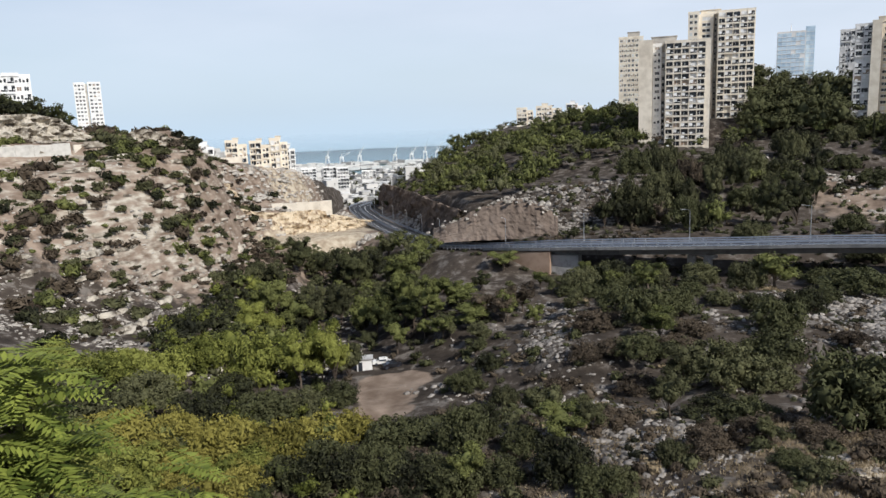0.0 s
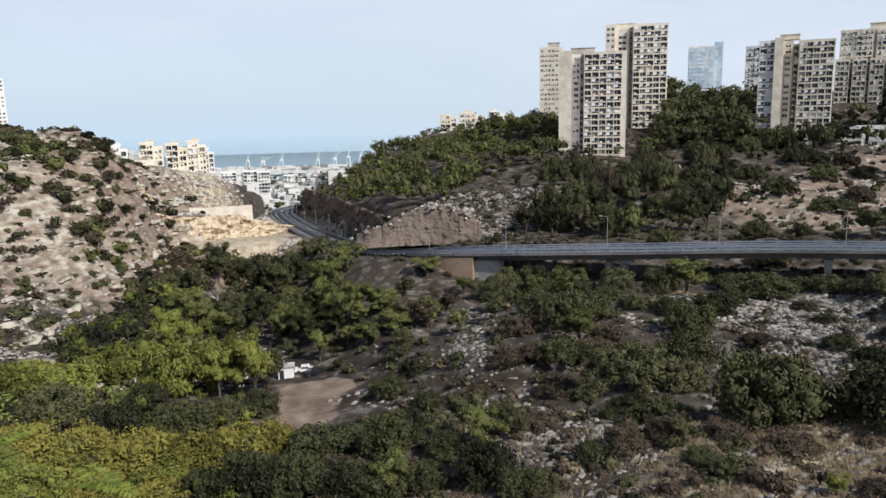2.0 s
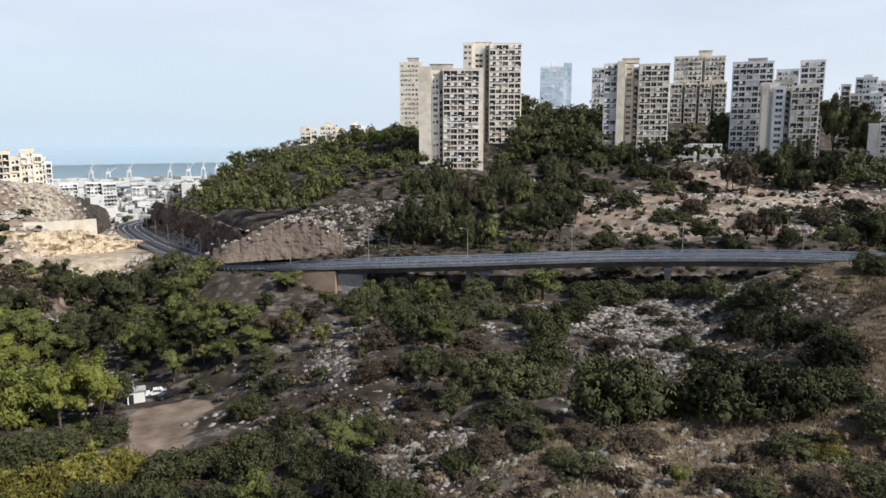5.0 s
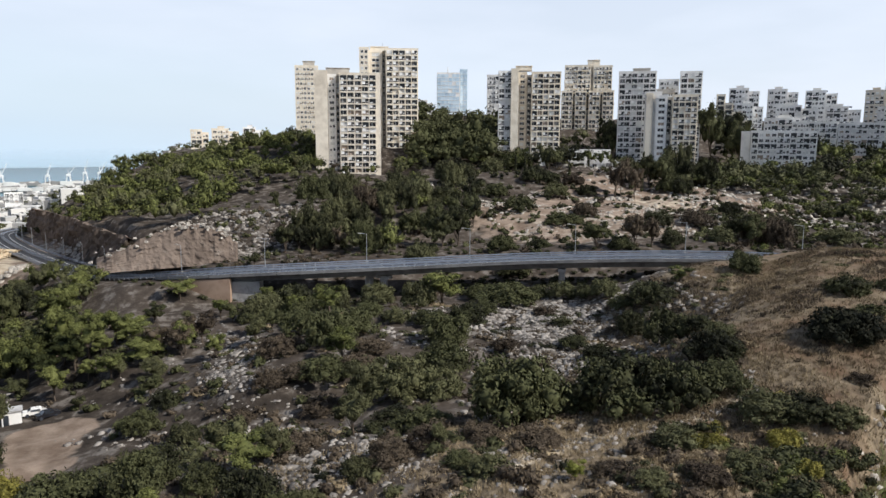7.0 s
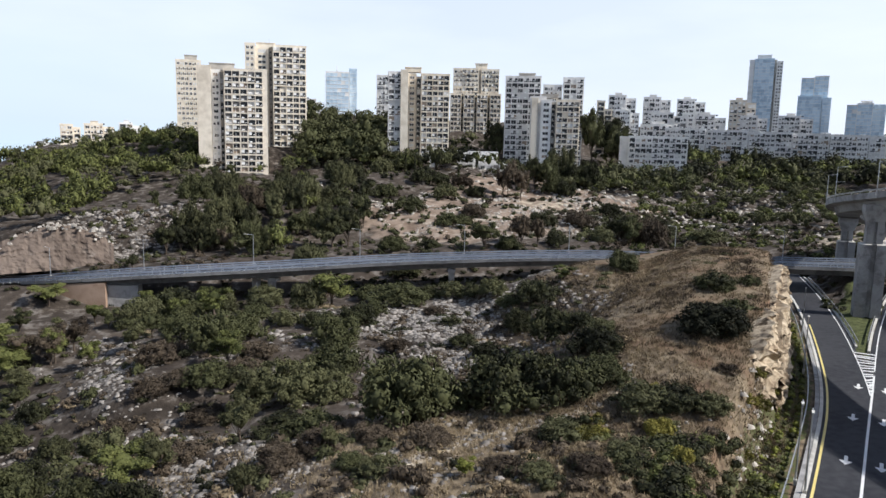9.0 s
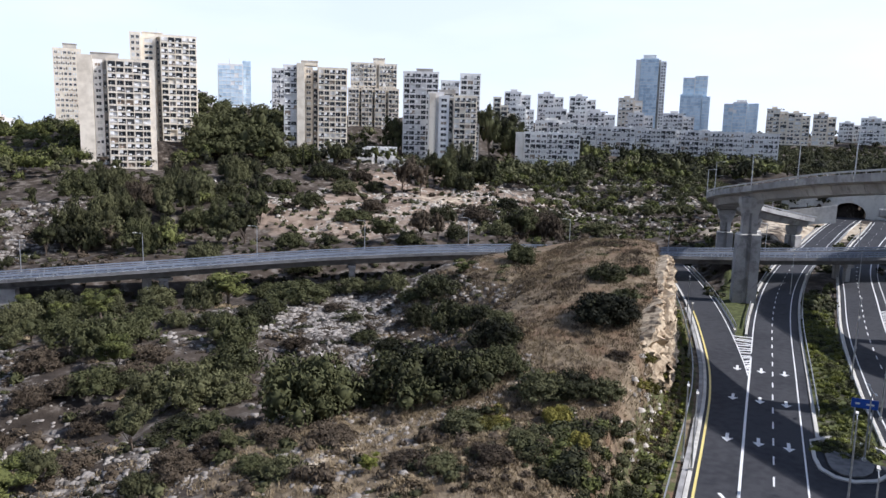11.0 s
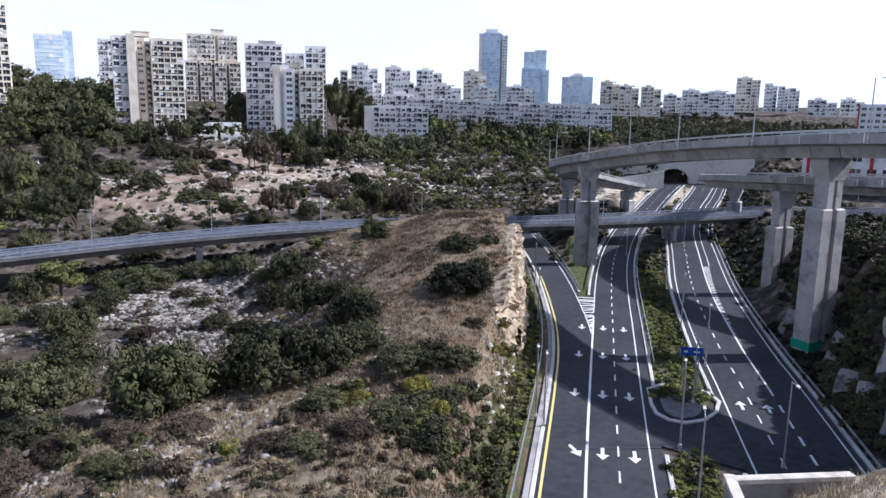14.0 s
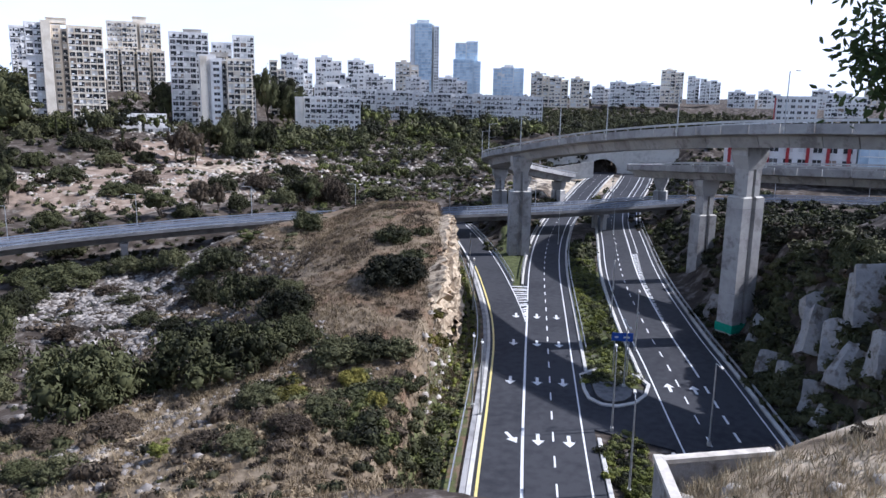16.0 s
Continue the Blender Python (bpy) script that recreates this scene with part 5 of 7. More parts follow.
def plant_trees(seed, kinds, places, lo, hi):
    """Single trees: each is a thing of its own."""
    r = np.random.RandomState(seed)
    for (x, y), z in zip(places, heights(places)):
        kind = kinds[r.randint(len(kinds))]
        k = r.randint(len(TREES[kind]))
        s = r.uniform(lo, hi)
        m = pose(x, y, z - 0.1, 0, 0, r.uniform(0, 360)) @ Matrix.Diagonal((s * r.uniform(0.85, 1.15), s, s * r.uniform(0.85, 1.15), 1))
        ob = TREES[kind][k]
        if (kind, k) not in used:
            used.add((kind, k))
            ob.matrix_basis = m
        else:
            copy_thing(ob, m @ Matrix.Diagonal((1 / ob.scale[0], 1 / ob.scale[1], 1 / ob.scale[2], 1)))


def plant_bushes(seed, kinds, places, lo, hi):
    r = np.random.RandomState(seed)
    for (x, y), z in zip(places, heights(places)):
        kind = kinds[r.randint(len(kinds))]
        s = r.uniform(lo, hi)
        ob = new("bush", BUSHES[kind][r.randint(2)])
        ob.matrix_basis = pose(x, y, z - 0.15 * s, 0, 0, r.uniform(0, 360)) @ Matrix.Diagonal((s * r.uniform(0.8, 1.25), s, s * r.uniform(0.75, 1.1), 1))
        tagged(ob, BUSH_LABEL[kind], "bush", "bushes of the slopes")


def crowd(name, label, seed, kinds, places, lo, hi, form="tree", per_lobe=26, size=0.6, category="woodland", skew=1.0):
    """Woods and scrub too many to count: one mesh for each leaf colour under one thing."""
    r = np.random.RandomState(seed)
    protos = {}
    for kind in set(kinds):
        rows = []
        for j in range(3):
            if form == "tree":
                lob = round_lobes(seed + j + 3, 4, 3.0, 1.0, 7.0)
            elif form == "bush":
                lob = [(0, 0, 0.5, 0.85, 0.85, 0.6), (0.55, 0.2, 0.35, 0.55, 0.55, 0.45), (-0.4, 0.4, 0.35, 0.5, 0.5, 0.5)]
            else:
                lob = [(0, 0, 0.2, 1.1, 0.75, 0.38), (1.0, 0.35, 0.15, 0.75, 0.55, 0.3), (-0.9, 0.25, 0.15, 0.6, 0.5, 0.3)]
            rows.append(clump(seed + j, lob, per_lobe, size, 0.58) if form == "tree" else clump(seed + j, lob, int(per_lobe * 0.62), size * 1.22, 0.7))
        protos[kind] = rows
    hs = heights(places)
    got = {}
    for (x, y), z in zip(places, hs):
        kind = kinds[r.randint(len(kinds))]
        v, tri, quad = protos[kind][r.randint(3)]
        a, s = r.uniform(0, 6.283), lo + (hi - lo) * r.rand() ** skew
        c, d = math.cos(a) * s, math.sin(a) * s
        w = np.stack([v[:, 0] * c + v[:, 1] * d + x, v[:, 1] * c - v[:, 0] * d + y, v[:, 2] * s * r.uniform(0.8, 1.2) + z - 0.12 * s], 1)
        g = got.setdefault(kind, [[], [], [], 0])
        g[0].append(w)
        g[1].append(tri + g[3])
        g[2].append(quad + g[3])
        g[3] += len(w)
    for kind, g in got.items():
        leaf = LEAF[kind] if kind in LEAF else STRAW
        ob = new(name, quick_mesh(name, np.concatenate(g[0]), np.concatenate(g[1]), np.concatenate(g[2]), leaf))
        tagged(ob, label, category, kind="stuff")


def at(heading, dist):
    return dist * math.sin(radians(heading)), dist * math.cos(radians(heading))




def grow(seed, rows, tall=0.85):
    """Trees and bushes one by one: kind, x, y, width and height over width; those of at least tall are trees, very wide ones groups of three."""
    r = np.random.RandomState(seed)
    for kind, x, y, wide, ratio in rows:
        off = np.hypot(MID_LINE[:, 0] - x, MID_LINE[:, 1] - y)
        near = MID_LINE[off.argmin()]
        if off.min() < 7.5 + wide * 0.45:
            back = (7.5 + wide * 0.45 - off.min()) / math.hypot(x, y)
            back *= 1 if math.hypot(x, y) < math.hypot(near[0], near[1]) else -1
            x, y = x * (1 - back), y * (1 - back)
        stems = [(x, y, wide)]
        if wide > (16 if ratio < tall else 11):
            turn = r.uniform(0, 6.283)
            stems = [(x + 0.27 * wide * math.cos(turn + k * 2.1), y + 0.27 * wide * math.sin(turn + k * 2.1), wide * r.uniform(0.52, 0.68)) for k in range(3)]
        for px, py, w in stems:
            high = wide * ratio * r.uniform(0.85, 1.1)
            z = float(ground(px, py)[0])
            turned = pose(px, py, z - 0.1, 0, 0, r.uniform(0, 360))
            if ratio >= tall or kind == "pine":
                k = r.randint(len(TREES[kind]))
                ob = TREES[kind][k]
                m = turned @ Matrix.Diagonal((w / 7.0, w / 7.0, high / TREE_HIGH[kind], 1))
                if (kind, k) not in used:
                    used.add((kind, k))
                    ob.matrix_basis = m
                else:
                    copy_thing(ob, m @ Matrix.Diagonal((1 / ob.scale[0], 1 / ob.scale[1], 1 / ob.scale[2], 1)))
            else:
                ob = new("bush", (DOMES if w > 3.5 else BUSHES)[kind][r.randint(2)])
                ob.matrix_basis = turned @ Matrix.Diagonal((w / 2.3, w / 2.3, high / 1.3, 1))
                tagged(ob, BUSH_LABEL[kind], "bush", "bushes of the slopes")


def inside(seed, count, outline, gap, room=0.5):
    """Places inside an outline on the plan, no nearer to one another than gap."""
    r = np.random.RandomState(seed)
    p = np.array(outline, float)
    lo, hi = p.min(0), p.max(0)
    out = []
    for _ in range(count * 12):
        if len(out) >= count:
            break
        x, y = r.uniform(lo, hi)
        a, b = p, np.roll(p, -1, 0)
        cross = (a[:, 1] > y) != (b[:, 1] > y)
        hits = x < a[:, 0] + (y - a[:, 1]) * (b[:, 0] - a[:, 0]) / np.where(cross, b[:, 1] - a[:, 1], 1)
        if (cross & hits).sum() % 2 and (not gap or all((x - q) ** 2 + (y - w) ** 2 > gap * gap for q, w in out)) and is_free(x, y, room):
            out.append((x, y))
    return out


TREE_HIGH = {"pine": 8.2, "dark": 7.2, "fresh": 7.2, "olive": 5.7, "gold": 7.2, "dry": 7.2, "cypress": 9}
# valley floor woods
VALLEY_TREES = [
    ("pine", -43.3, 184.1, 16.2, 0.70), ("olive", -33.8, 191.6, 19.7, 0.70), ("dark", -49.3, 258.2, 19.3, 0.63), ("olive", -56.4, 221.7, 14.2, 0.63),
    ("pine", -18.0, 178.5, 12.7, 0.84), ("dark", -28.7, 236.7, 18.5, 0.84), ("pine", -12.2, 180.0, 12.7, 0.84), ("olive", -23.6, 256.8, 14.0, 0.70),
    ("pine", -11.0, 221.0, 15.4, 0.63), ("pine", -2.7, 169.3, 12.6, 0.70), ("pine", -10.2, 167.2, 11.2, 0.63), ("pine", -0.9, 155.9, 7.5, 0.70),
    ("pine", 4.0, 167.1, 9.2, 0.77), ("pine", 5.6, 158.8, 10.0, 0.63), ("dry", 11.5, 160.8, 12.0, 0.63), ("olive", 6.9, 149.6, 7.2, 0.84),
    ("pine", 16.5, 203.1, 9.5, 0.63), ("fresh", -45.6, 170.2, 13.2, 0.63),
]
WOOD_TREES = [
    ("fresh", -36.7, 138.0, 15.8, 0.80), ("fresh", -45.5, 148.3, 9.9, 0.90), ("fresh", -49.0, 139.4, 11.7, 0.70), ("fresh", -53.9, 129.0, 13.3, 0.60),
    ("fresh", -62.2, 125.0, 12.7, 0.60), ("fresh", -25.5, 137.0, 13.9, 1.00), ("olive", -20.2, 143.4, 9.3, 1.00), ("fresh", -35.6, 153.5, 10.1, 0.90),
    ("fresh", -70.8, 124.8, 12.4, 0.70), ("fresh", -60.7, 133.6, 10.4, 0.60), ("olive", -56.4, 111.8, 14.0, 0.60), ("olive", -51.0, 117.4, 13.3, 0.55),
    ("dark", -40.4, 112.2, 12.1, 0.60), ("dark", -31.7, 117.2, 11.4, 0.70), ("olive", -24.9, 121.7, 9.6, 0.70), ("dark", -20.0, 125.6, 8.3, 0.70),
    ("olive", -63.4, 110.3, 12.2, 0.60), ("dark", -39.4, 126.5, 9.6, 0.60),
]
NEAR_TREES = [
    ("gold", -44.8, 92.5, 12.4, 0.60), ("gold", -37.6, 93.2, 10.2, 0.60), ("gold", -28.0, 87.2, 11.3, 0.70), ("gold", -22.1, 86.5, 10.0, 0.70),
    ("gold", -17.0, 90.5, 10.2, 0.60), ("gold", -13.1, 91.9, 6.9, 0.70), ("gold", -31.3, 85.2, 8.3, 0.60), ("gold", -46.3, 85.2, 10.2, 0.60),
    ("fresh", -24.3, 82.8, 7.9, 0.60), ("dark", -6.2, 88.7, 10.8, 0.55), ("dark", -14.1, 77.8, 9.3, 0.70),
    ("dark", -8.8, 77.1, 8.2, 0.70), ("dark", -3.6, 76.2, 8.4, 0.70), ("dark", 1.4, 84.5, 7.8, 0.80), ("dark", 0.4, 74.7, 8.0, 0.70),
    ("dark", -19.4, 78.4, 8.2, 0.60),
    ("fresh", -36.6, 78.3, 10.2, 0.60), ("gold", -30.3, 78.3, 8.6, 0.60), ("fresh", -42.8, 78.3, 11.2, 0.60), ("gold", -23.8, 77.5, 8.0, 0.60), ("fresh", -49.2, 81.0, 9.4, 0.60), ("gold", -36.5, 82.9, 9.1, 0.55),
]
FIELD_TREES = [
    ("pine", 42.9, 150.9, 8.0, 0.90), ("pine", 35.9, 120.0, 7.0, 1.20), ("pine", 68.3, 148.0, 10.8, 0.80), ("olive", 62.9, 149.4, 9.5, 0.80),
    ("pine", 1.7, 73.9, 4.8, 1.30), ("olive", 11.4, 88.6, 7.0, 0.95), ("pine", 12.9, 81.6, 7.2, 0.90), ("olive", 16.4, 83.3, 6.0, 1.00),
    ("olive", 34.7, 103.5, 9.7, 0.90), ("olive", 39.5, 101.5, 11.7, 0.75), ("olive", 27.1, 84.9, 6.9, 0.95), ("dry", 17.5, 162.9, 7.8, 0.90),
    ("dark", 55.4, 118.3, 9.8, 0.80), ("dark", 37.4, 131.3, 12.3, 0.70), ("dark", 45.9, 77.0, 14.9, 0.62), ("dark", 11.8, 73.2, 8.1, 0.70),
]
FIELD_BUSHES = [
    ("olive", 34.1, 174.0, 11.7, 0.60), ("dark", 43.2, 183.0, 13.8, 0.60), ("dark", 35.4, 145.0, 9.9, 0.60), ("dark", 43.0, 134.1, 9.4, 0.70),
    ("olive", 63.1, 177.3, 11.0, 0.60), ("dry", 28.3, 133.7, 10.2, 0.50), ("dry", 42.5, 121.6, 7.1, 0.50), ("olive", 52.7, 135.3, 6.3, 0.60),
    ("dark", 57.1, 130.3, 7.3, 0.60), ("dark", 50.5, 108.5, 10.9, 0.65), ("dark", 32.3, 116.7, 10.1, 0.60), ("olive", 45.7, 99.4, 9.2, 0.60),
    ("dark", 33.0, 85.5, 9.3, 0.40), ("dark", 36.3, 82.6, 7.0, 0.45), ("dark", 8.5, 82.3, 5.9, 0.80), ("dark", 5.2, 74.7, 6.1, 0.70),
    ("dark", 3.7, 88.3, 7.0, 0.70),
]
STONE_BUSHES = [
    ("dark", 14.4, 68.0, 5.7, 0.70), ("olive", 17.2, 68.9, 4.0, 0.70), ("dark", 80.2, 139.4, 15.5, 0.40), ("dark", 86.1, 163.8, 9.4, 0.50),
    ("olive", 103.4, 175.5, 11.8, 0.50), ("dry", 28.9, 107.2, 7.2, 0.50), ("dry", 28.2, 119.3, 7.8, 0.45), ("dry", 23.3, 119.0, 6.8, 0.45),
    ("dry", 17.6, 113.7, 5.6, 0.50), ("dry", 38.3, 117.5, 6.9, 0.50), ("dark", 3.0, 125.3, 7.1, 0.80), ("dark", 7.6, 132.2, 6.4, 0.70),
    ("olive", 9.1, 112.9, 5.6, 0.70), ("dry", 20.3, 85.9, 6.6, 0.45), ("dry", 27.7, 73.2, 5.9, 0.50), ("olive", 32.5, 70.9, 2.9, 1.00),
    ("dark", 33.0, 66.2, 4.3, 0.40),
]
EVERGREENS = [
    ("dark", 58.3, 71.2, 13.8, 0.72), ("dark", 63.1, 67.0, 10.9, 0.68), ("dark", 68.9, 65.3, 7.9, 0.60), ("dark", 53.9, 75.2, 7.5, 0.50),
    ("dark", 74.6, 73.0, 9.0, 0.60), ("dark", 46.2, 77.1, 10.1, 0.82), ("dark", 81.8, 89.7, 9.9, 0.75), ("dark", 93.4, 107.5, 10.5, 0.60),
    ("pine", 100.9, 107.8, 5.2, 0.80), ("olive", 85.2, 102.8, 6.3, 0.80), ("dark", 89.1, 64.2, 11.0, 0.50), ("dark", 113.0, 103.7, 7.3, 0.70),
    ("dark", 104.0, 74.9, 7.9, 0.50), ("dark", 73.5, 96.9, 5.8, 0.50), ("dark", 84.0, 85.0, 5.6, 0.60), ("olive", 80.7, 77.2, 5.3, 0.50),
]
BRIDGE_BUSHES = [
    ("dark", 80.4, 142.8, 9.5, 0.50), ("dark", 87.4, 139.8, 8.3, 0.50), ("olive", 92.1, 135.5, 8.3, 0.50), ("dark", 95.2, 130.3, 7.5, 0.50),
    ("olive", 95.3, 123.7, 7.3, 0.60), ("dark", 90.6, 112.2, 6.2, 0.50), ("dark", 70.2, 131.7, 7.0, 0.60), ("dark", 64.8, 128.8, 8.5, 0.70),
    ("dark", 49.6, 144.1, 7.2, 0.60), ("olive", 51.9, 177.5, 10.1, 0.60), ("dark", 40.8, 168.4, 9.5, 0.60), ("dark", 39.2, 182.7, 10.2, 0.60),
    ("olive", 30.9, 173.0, 9.6, 0.70), ("olive", 79.1, 116.0, 5.0, 0.40), ("dry", 81.7, 126.2, 5.9, 0.40), ("dry", 63.2, 110.0, 6.0, 0.40),
    ("dark", 74.1, 105.0, 6.1, 0.50), ("dry", 65.2, 102.0, 3.9, 0.40),
]
NEAR_BUSHES = [
    ("olive", 67.3, 57.0, 8.1, 0.50), ("dark", 70.2, 54.7, 7.5, 0.50), ("gold", 57.5, 56.2, 4.3, 0.60), ("gold", 64.3, 52.1, 4.2, 0.60),
    ("olive", 55.5, 58.3, 6.9, 0.45), ("olive", 72.2, 51.5, 5.7, 0.50), ("gold", 59.4, 44.9, 3.2, 0.60), ("fresh", 39.3, 54.5, 2.4, 0.90),
    ("olive", 33.7, 61.5, 5.0, 0.50), ("dry", 43.0, 66.7, 6.2, 0.40), ("dry", 38.0, 70.8, 5.3, 0.45), ("olive", 54.5, 48.7, 3.9, 0.50),
    ("dry", 31.5, 72.3, 5.5, 0.45), ("dry", 27.2, 71.7, 5.8, 0.45), ("olive", 23.3, 71.9, 4.5, 0.60), ("dry", 43.0, 53.8, 4.6, 0.35),
    ("olive", 44.0, 49.4, 4.4, 0.40), ("dry", 48.4, 47.1, 5.1, 0.40),
]
SLOPE_TREES = [
    ("olive", 67.3, 241.4, 21.9, 0.80), ("dark", 54.8, 239.7, 11.7, 0.90), ("olive", 77.1, 244.5, 18.0, 0.80), ("dark", 76.7, 219.5, 16.3, 0.80),
    ("olive", 93.4, 244.3, 16.7, 0.90), ("dark", 99.2, 213.4, 17.0, 0.90), ("olive", 83.8, 196.9, 10.2, 0.60), ("dark", 117.3, 233.3, 13.2, 0.90),
    ("olive", 112.8, 259.5, 21.4, 0.60), ("dark", 70.2, 267.8, 14.8, 0.80), ("olive", 149.1, 310.0, 20.9, 0.60), ("dark", 98.8, 237.3, 13.8, 0.80),
    ("olive", 39.0, 215.7, 4.8, 1.00), ("dark", 56.1, 266.0, 3.4, 2.60), ("olive", 90.7, 299.0, 16.7, 0.80), ("dry", 88.9, 257.2, 16.6, 0.60),
    ("olive", 119.0, 298.7, 19.5, 0.60),
]
HILL_TREES = [
    ("olive", 200.0, 168.8, 15.0, 0.55), ("dry", 186.1, 161.8, 16.9, 0.70), ("dark", 177.8, 162.7, 11.1, 0.90), 
    ("olive", 205.5, 153.1, 12.0, 0.50), ("olive", 262.8, 286.0, 17.7, 1.10), ("dark", 320.6, 312.8, 32.1, 1.10), ("dark", 236.3, 270.3, 16.4, 1.00),
    ("dark", 267.3, 345.7, 20.6, 1.20), ("dark", 293.0, 429.7, 10.4, 1.60), ("dark", 320.1, 423.2, 10.6, 1.70), ("dark", 264.3, 273.1, 20.2, 0.80),
    ("olive", 175.6, 323.2, 14.0, 0.70), ("dark", 200.3, 340.5, 18.0, 0.60), ("dark", 126.1, 244.9, 10.5, 1.20), ("dark", 132.3, 177.8, 10.2, 1.00),
    ("dry", 145.3, 173.4, 13.0, 0.90), ("dark", 204.2, 313.9, 11.5, 1.00),
]
HILL_BUSHES = [
    ("dark", 155.8, 283.8, 12.4, 0.60), ("dark", 139.5, 234.3, 12.9, 0.60), ("olive", 178.0, 268.5, 13.5, 0.60), ("dry", 159.7, 221.5, 11.5, 0.60),
    ("dark", 185.3, 294.0, 19.8, 0.45), ("dry", 208.1, 260.3, 18.3, 0.90), ("dry", 185.8, 192.9, 12.7, 0.60), ("dark", 239.0, 263.2, 16.8, 0.60),
    ("dark", 220.2, 211.4, 12.2, 0.60), ("olive", 172.7, 197.4, 12.1, 0.60), ("dark", 109.7, 194.8, 10.7, 0.60), ("dark", 146.5, 216.3, 14.4, 0.40),
    ("dark", 194.1, 268.5, 10.2, 0.70), ("olive", 169.1, 164.3, 9.1, 0.70), ("dark", 139.2, 173.6, 8.6, 0.70), ("dry", 198.6, 286.0, 13.3, 0.60),
    ("dark", 121.2, 191.3, 8.7, 0.50), ("olive", 155.5, 170.5, 8.9, 0.70),
]
grow(299, VALLEY_TREES, 0.5)
for k, rows in enumerate((WOOD_TREES, NEAR_TREES, FIELD_TREES, FIELD_BUSHES, STONE_BUSHES, EVERGREENS, BRIDGE_BUSHES, NEAR_BUSHES, SLOPE_TREES, HILL_TREES, HILL_BUSHES)):
    grow(300 + k, rows)
plot = [(-11, 137, 10), (-16, 148, 6), (-9, 121, 9), (-8, 110, 5), (-11.5, 121.2, 5), (-12.5, 134.6, 6)]
plant_trees(1, ["pine", "dark", "pine", "dark", "olive"], scatter(1, 46, -4, 168, 50, 28, 10, 6.0, avoid=plot), 0.55, 0.9)
# bushes of the field between the slope and the bridge
knoll = [(66, 50, 8), (80, 60, 12), (100, 74, 17), (116, 86, 18), (134, 100, 18)]
# knoll
for h, d, s, kind in ((56.6, 133, 1.9, "dark"), (55.6, 119, 2.4, "dark"), (54.9, 116, 2.1, "dark"), (48.0, 152, 2.0, "dark"), (57.6, 104, 1.3, "gold"), (57.2, 97, 1.2, "gold"), (50.5, 92, 1.1, "gold"), (46.2, 85, 1.2, "gold"), (53.5, 90, 1.4, "olive"), (44, 84, 1.5, "olive"), (51.5, 84, 1.5, "dark"), (47, 80, 1.3, "pine"), (57.4, 90, 1.0, "gold"), (57.9, 102, 1.5, "gold"), (46.4, 81, 1.4, "gold"), (53.4, 75, 1.1, "gold"), (51, 82, 1.0, "gold"), (58.6, 112, 1.4, "gold"), (54.8, 127, 1.9, "dark"), (54.5, 110, 2.3, "dark"), (55.6, 99, 1.3, "dry")):
    plant_bushes(int(h * 10), [kind], [at(h, d)], s, s)
# verges and the steep bank
places = []
for x, y, z, h in spaced(MAIN, 4.0, 8.5):
    if 104 < x < 190:
        places.append((x + math.sin(x * 7) * 1.2, y + math.cos(x * 5) * 1.5))
plant_bushes(11, ["fresh", "pine", "olive", "fresh", "dark"], places, 0.8, 1.4)
plant_bushes(14, ["fresh", "dark"], scatter(14, 14, 72, 20, 5, 1.8, -26, 1.0, room=-0.2), 0.7, 1.2)

# far woods and scrub
STONY = [(150, 205, 30), (172, 240, 34), (205, 262, 34), (235, 245, 26), (190, 215, 30)]
RIDGE = [(-14, 416), (28, 454), (69, 517), (122, 527), (117, 444), (89, 338), (72, 334), (53, 327), (36, 276), (16, 270), (-6, 324)]
crowd("woodland", "spreading pines on the ridge above the bridge", 20, ["pine", "pine", "pine", "olive"], inside(20, 300, RIDGE, 4.2) + scatter(20, 90, 30, 440, 50, 60, 12, 5), 0.8, 1.7, per_lobe=40, size=0.55)
BELOW = [(100, 391), (109, 315), (139, 319), (154, 302), (111, 225), (85, 195), (72, 207), (59, 232), (56, 243), (67, 255)]
crowd("woodland", "dark mixed trees on the slope below the towers", 21, ["dark", "olive", "pine", "olive", "dry"], inside(21, 80, BELOW, 5.0), 0.5, 1.2, per_lobe=40, size=0.5)
crowd("scrub", "scrub along the slope behind the road bridge", 39, ["dark", "olive", "dry", "olive"], scatter(39, 420, 120, 220, 125, 28, 30, 2.2, avoid=[(24, 250, 18)], room=-1.2), 0.6, 1.6, "bush", 22, 0.3, "scrub")
crowd("scrub", "brown and green scrub on the slope below the viewpoint", 40, ["olive", "dry", "dry", "dark", "dry"], scatter(40, 340, 18, 70, 46, 24, 20, 1.2, room=0.4), 0.4, 1.4, "bush", 60, 0.17, "scrub")
# more olive and pine: the leaf colours carry the lightening of haze
crowd("woodland", "forested slope behind the viaducts", 22, ["olive", "pine", "olive", "dark"], scatter(22, 430, 300, 225, 100, 62, 48, 3.6, avoid=STONY), 0.6, 1.15)
crowd("woodland", "dark trees at the feet of the apartment towers", 24, ["dark", "pine", "olive"], scatter(24, 240, 235, 350, 125, 30, 38, 3.6), 0.6, 1.3)
crowd("woodland", "green trees among the buildings of the plateau", 25, ["dark", "olive", "dark"], scatter(25, 520, 520, 300, 260, 120, 48, 5.0), 0.7, 1.3, per_lobe=14, size=0.7)
crowd("woodland", "green trees on the far valley sides", 26, ["pine", "dark", "olive"], scatter(26, 260, -6, 560, 74, 150, 0, 4.0), 0.6, 1.0, per_lobe=14, size=0.7)
crowd("woodland", "trees on the crest above the rocky slope", 27, ["dark", "pine"], scatter(27, 120, -178, 300, 38, 30, 40, 3.4), 0.7, 1.15)
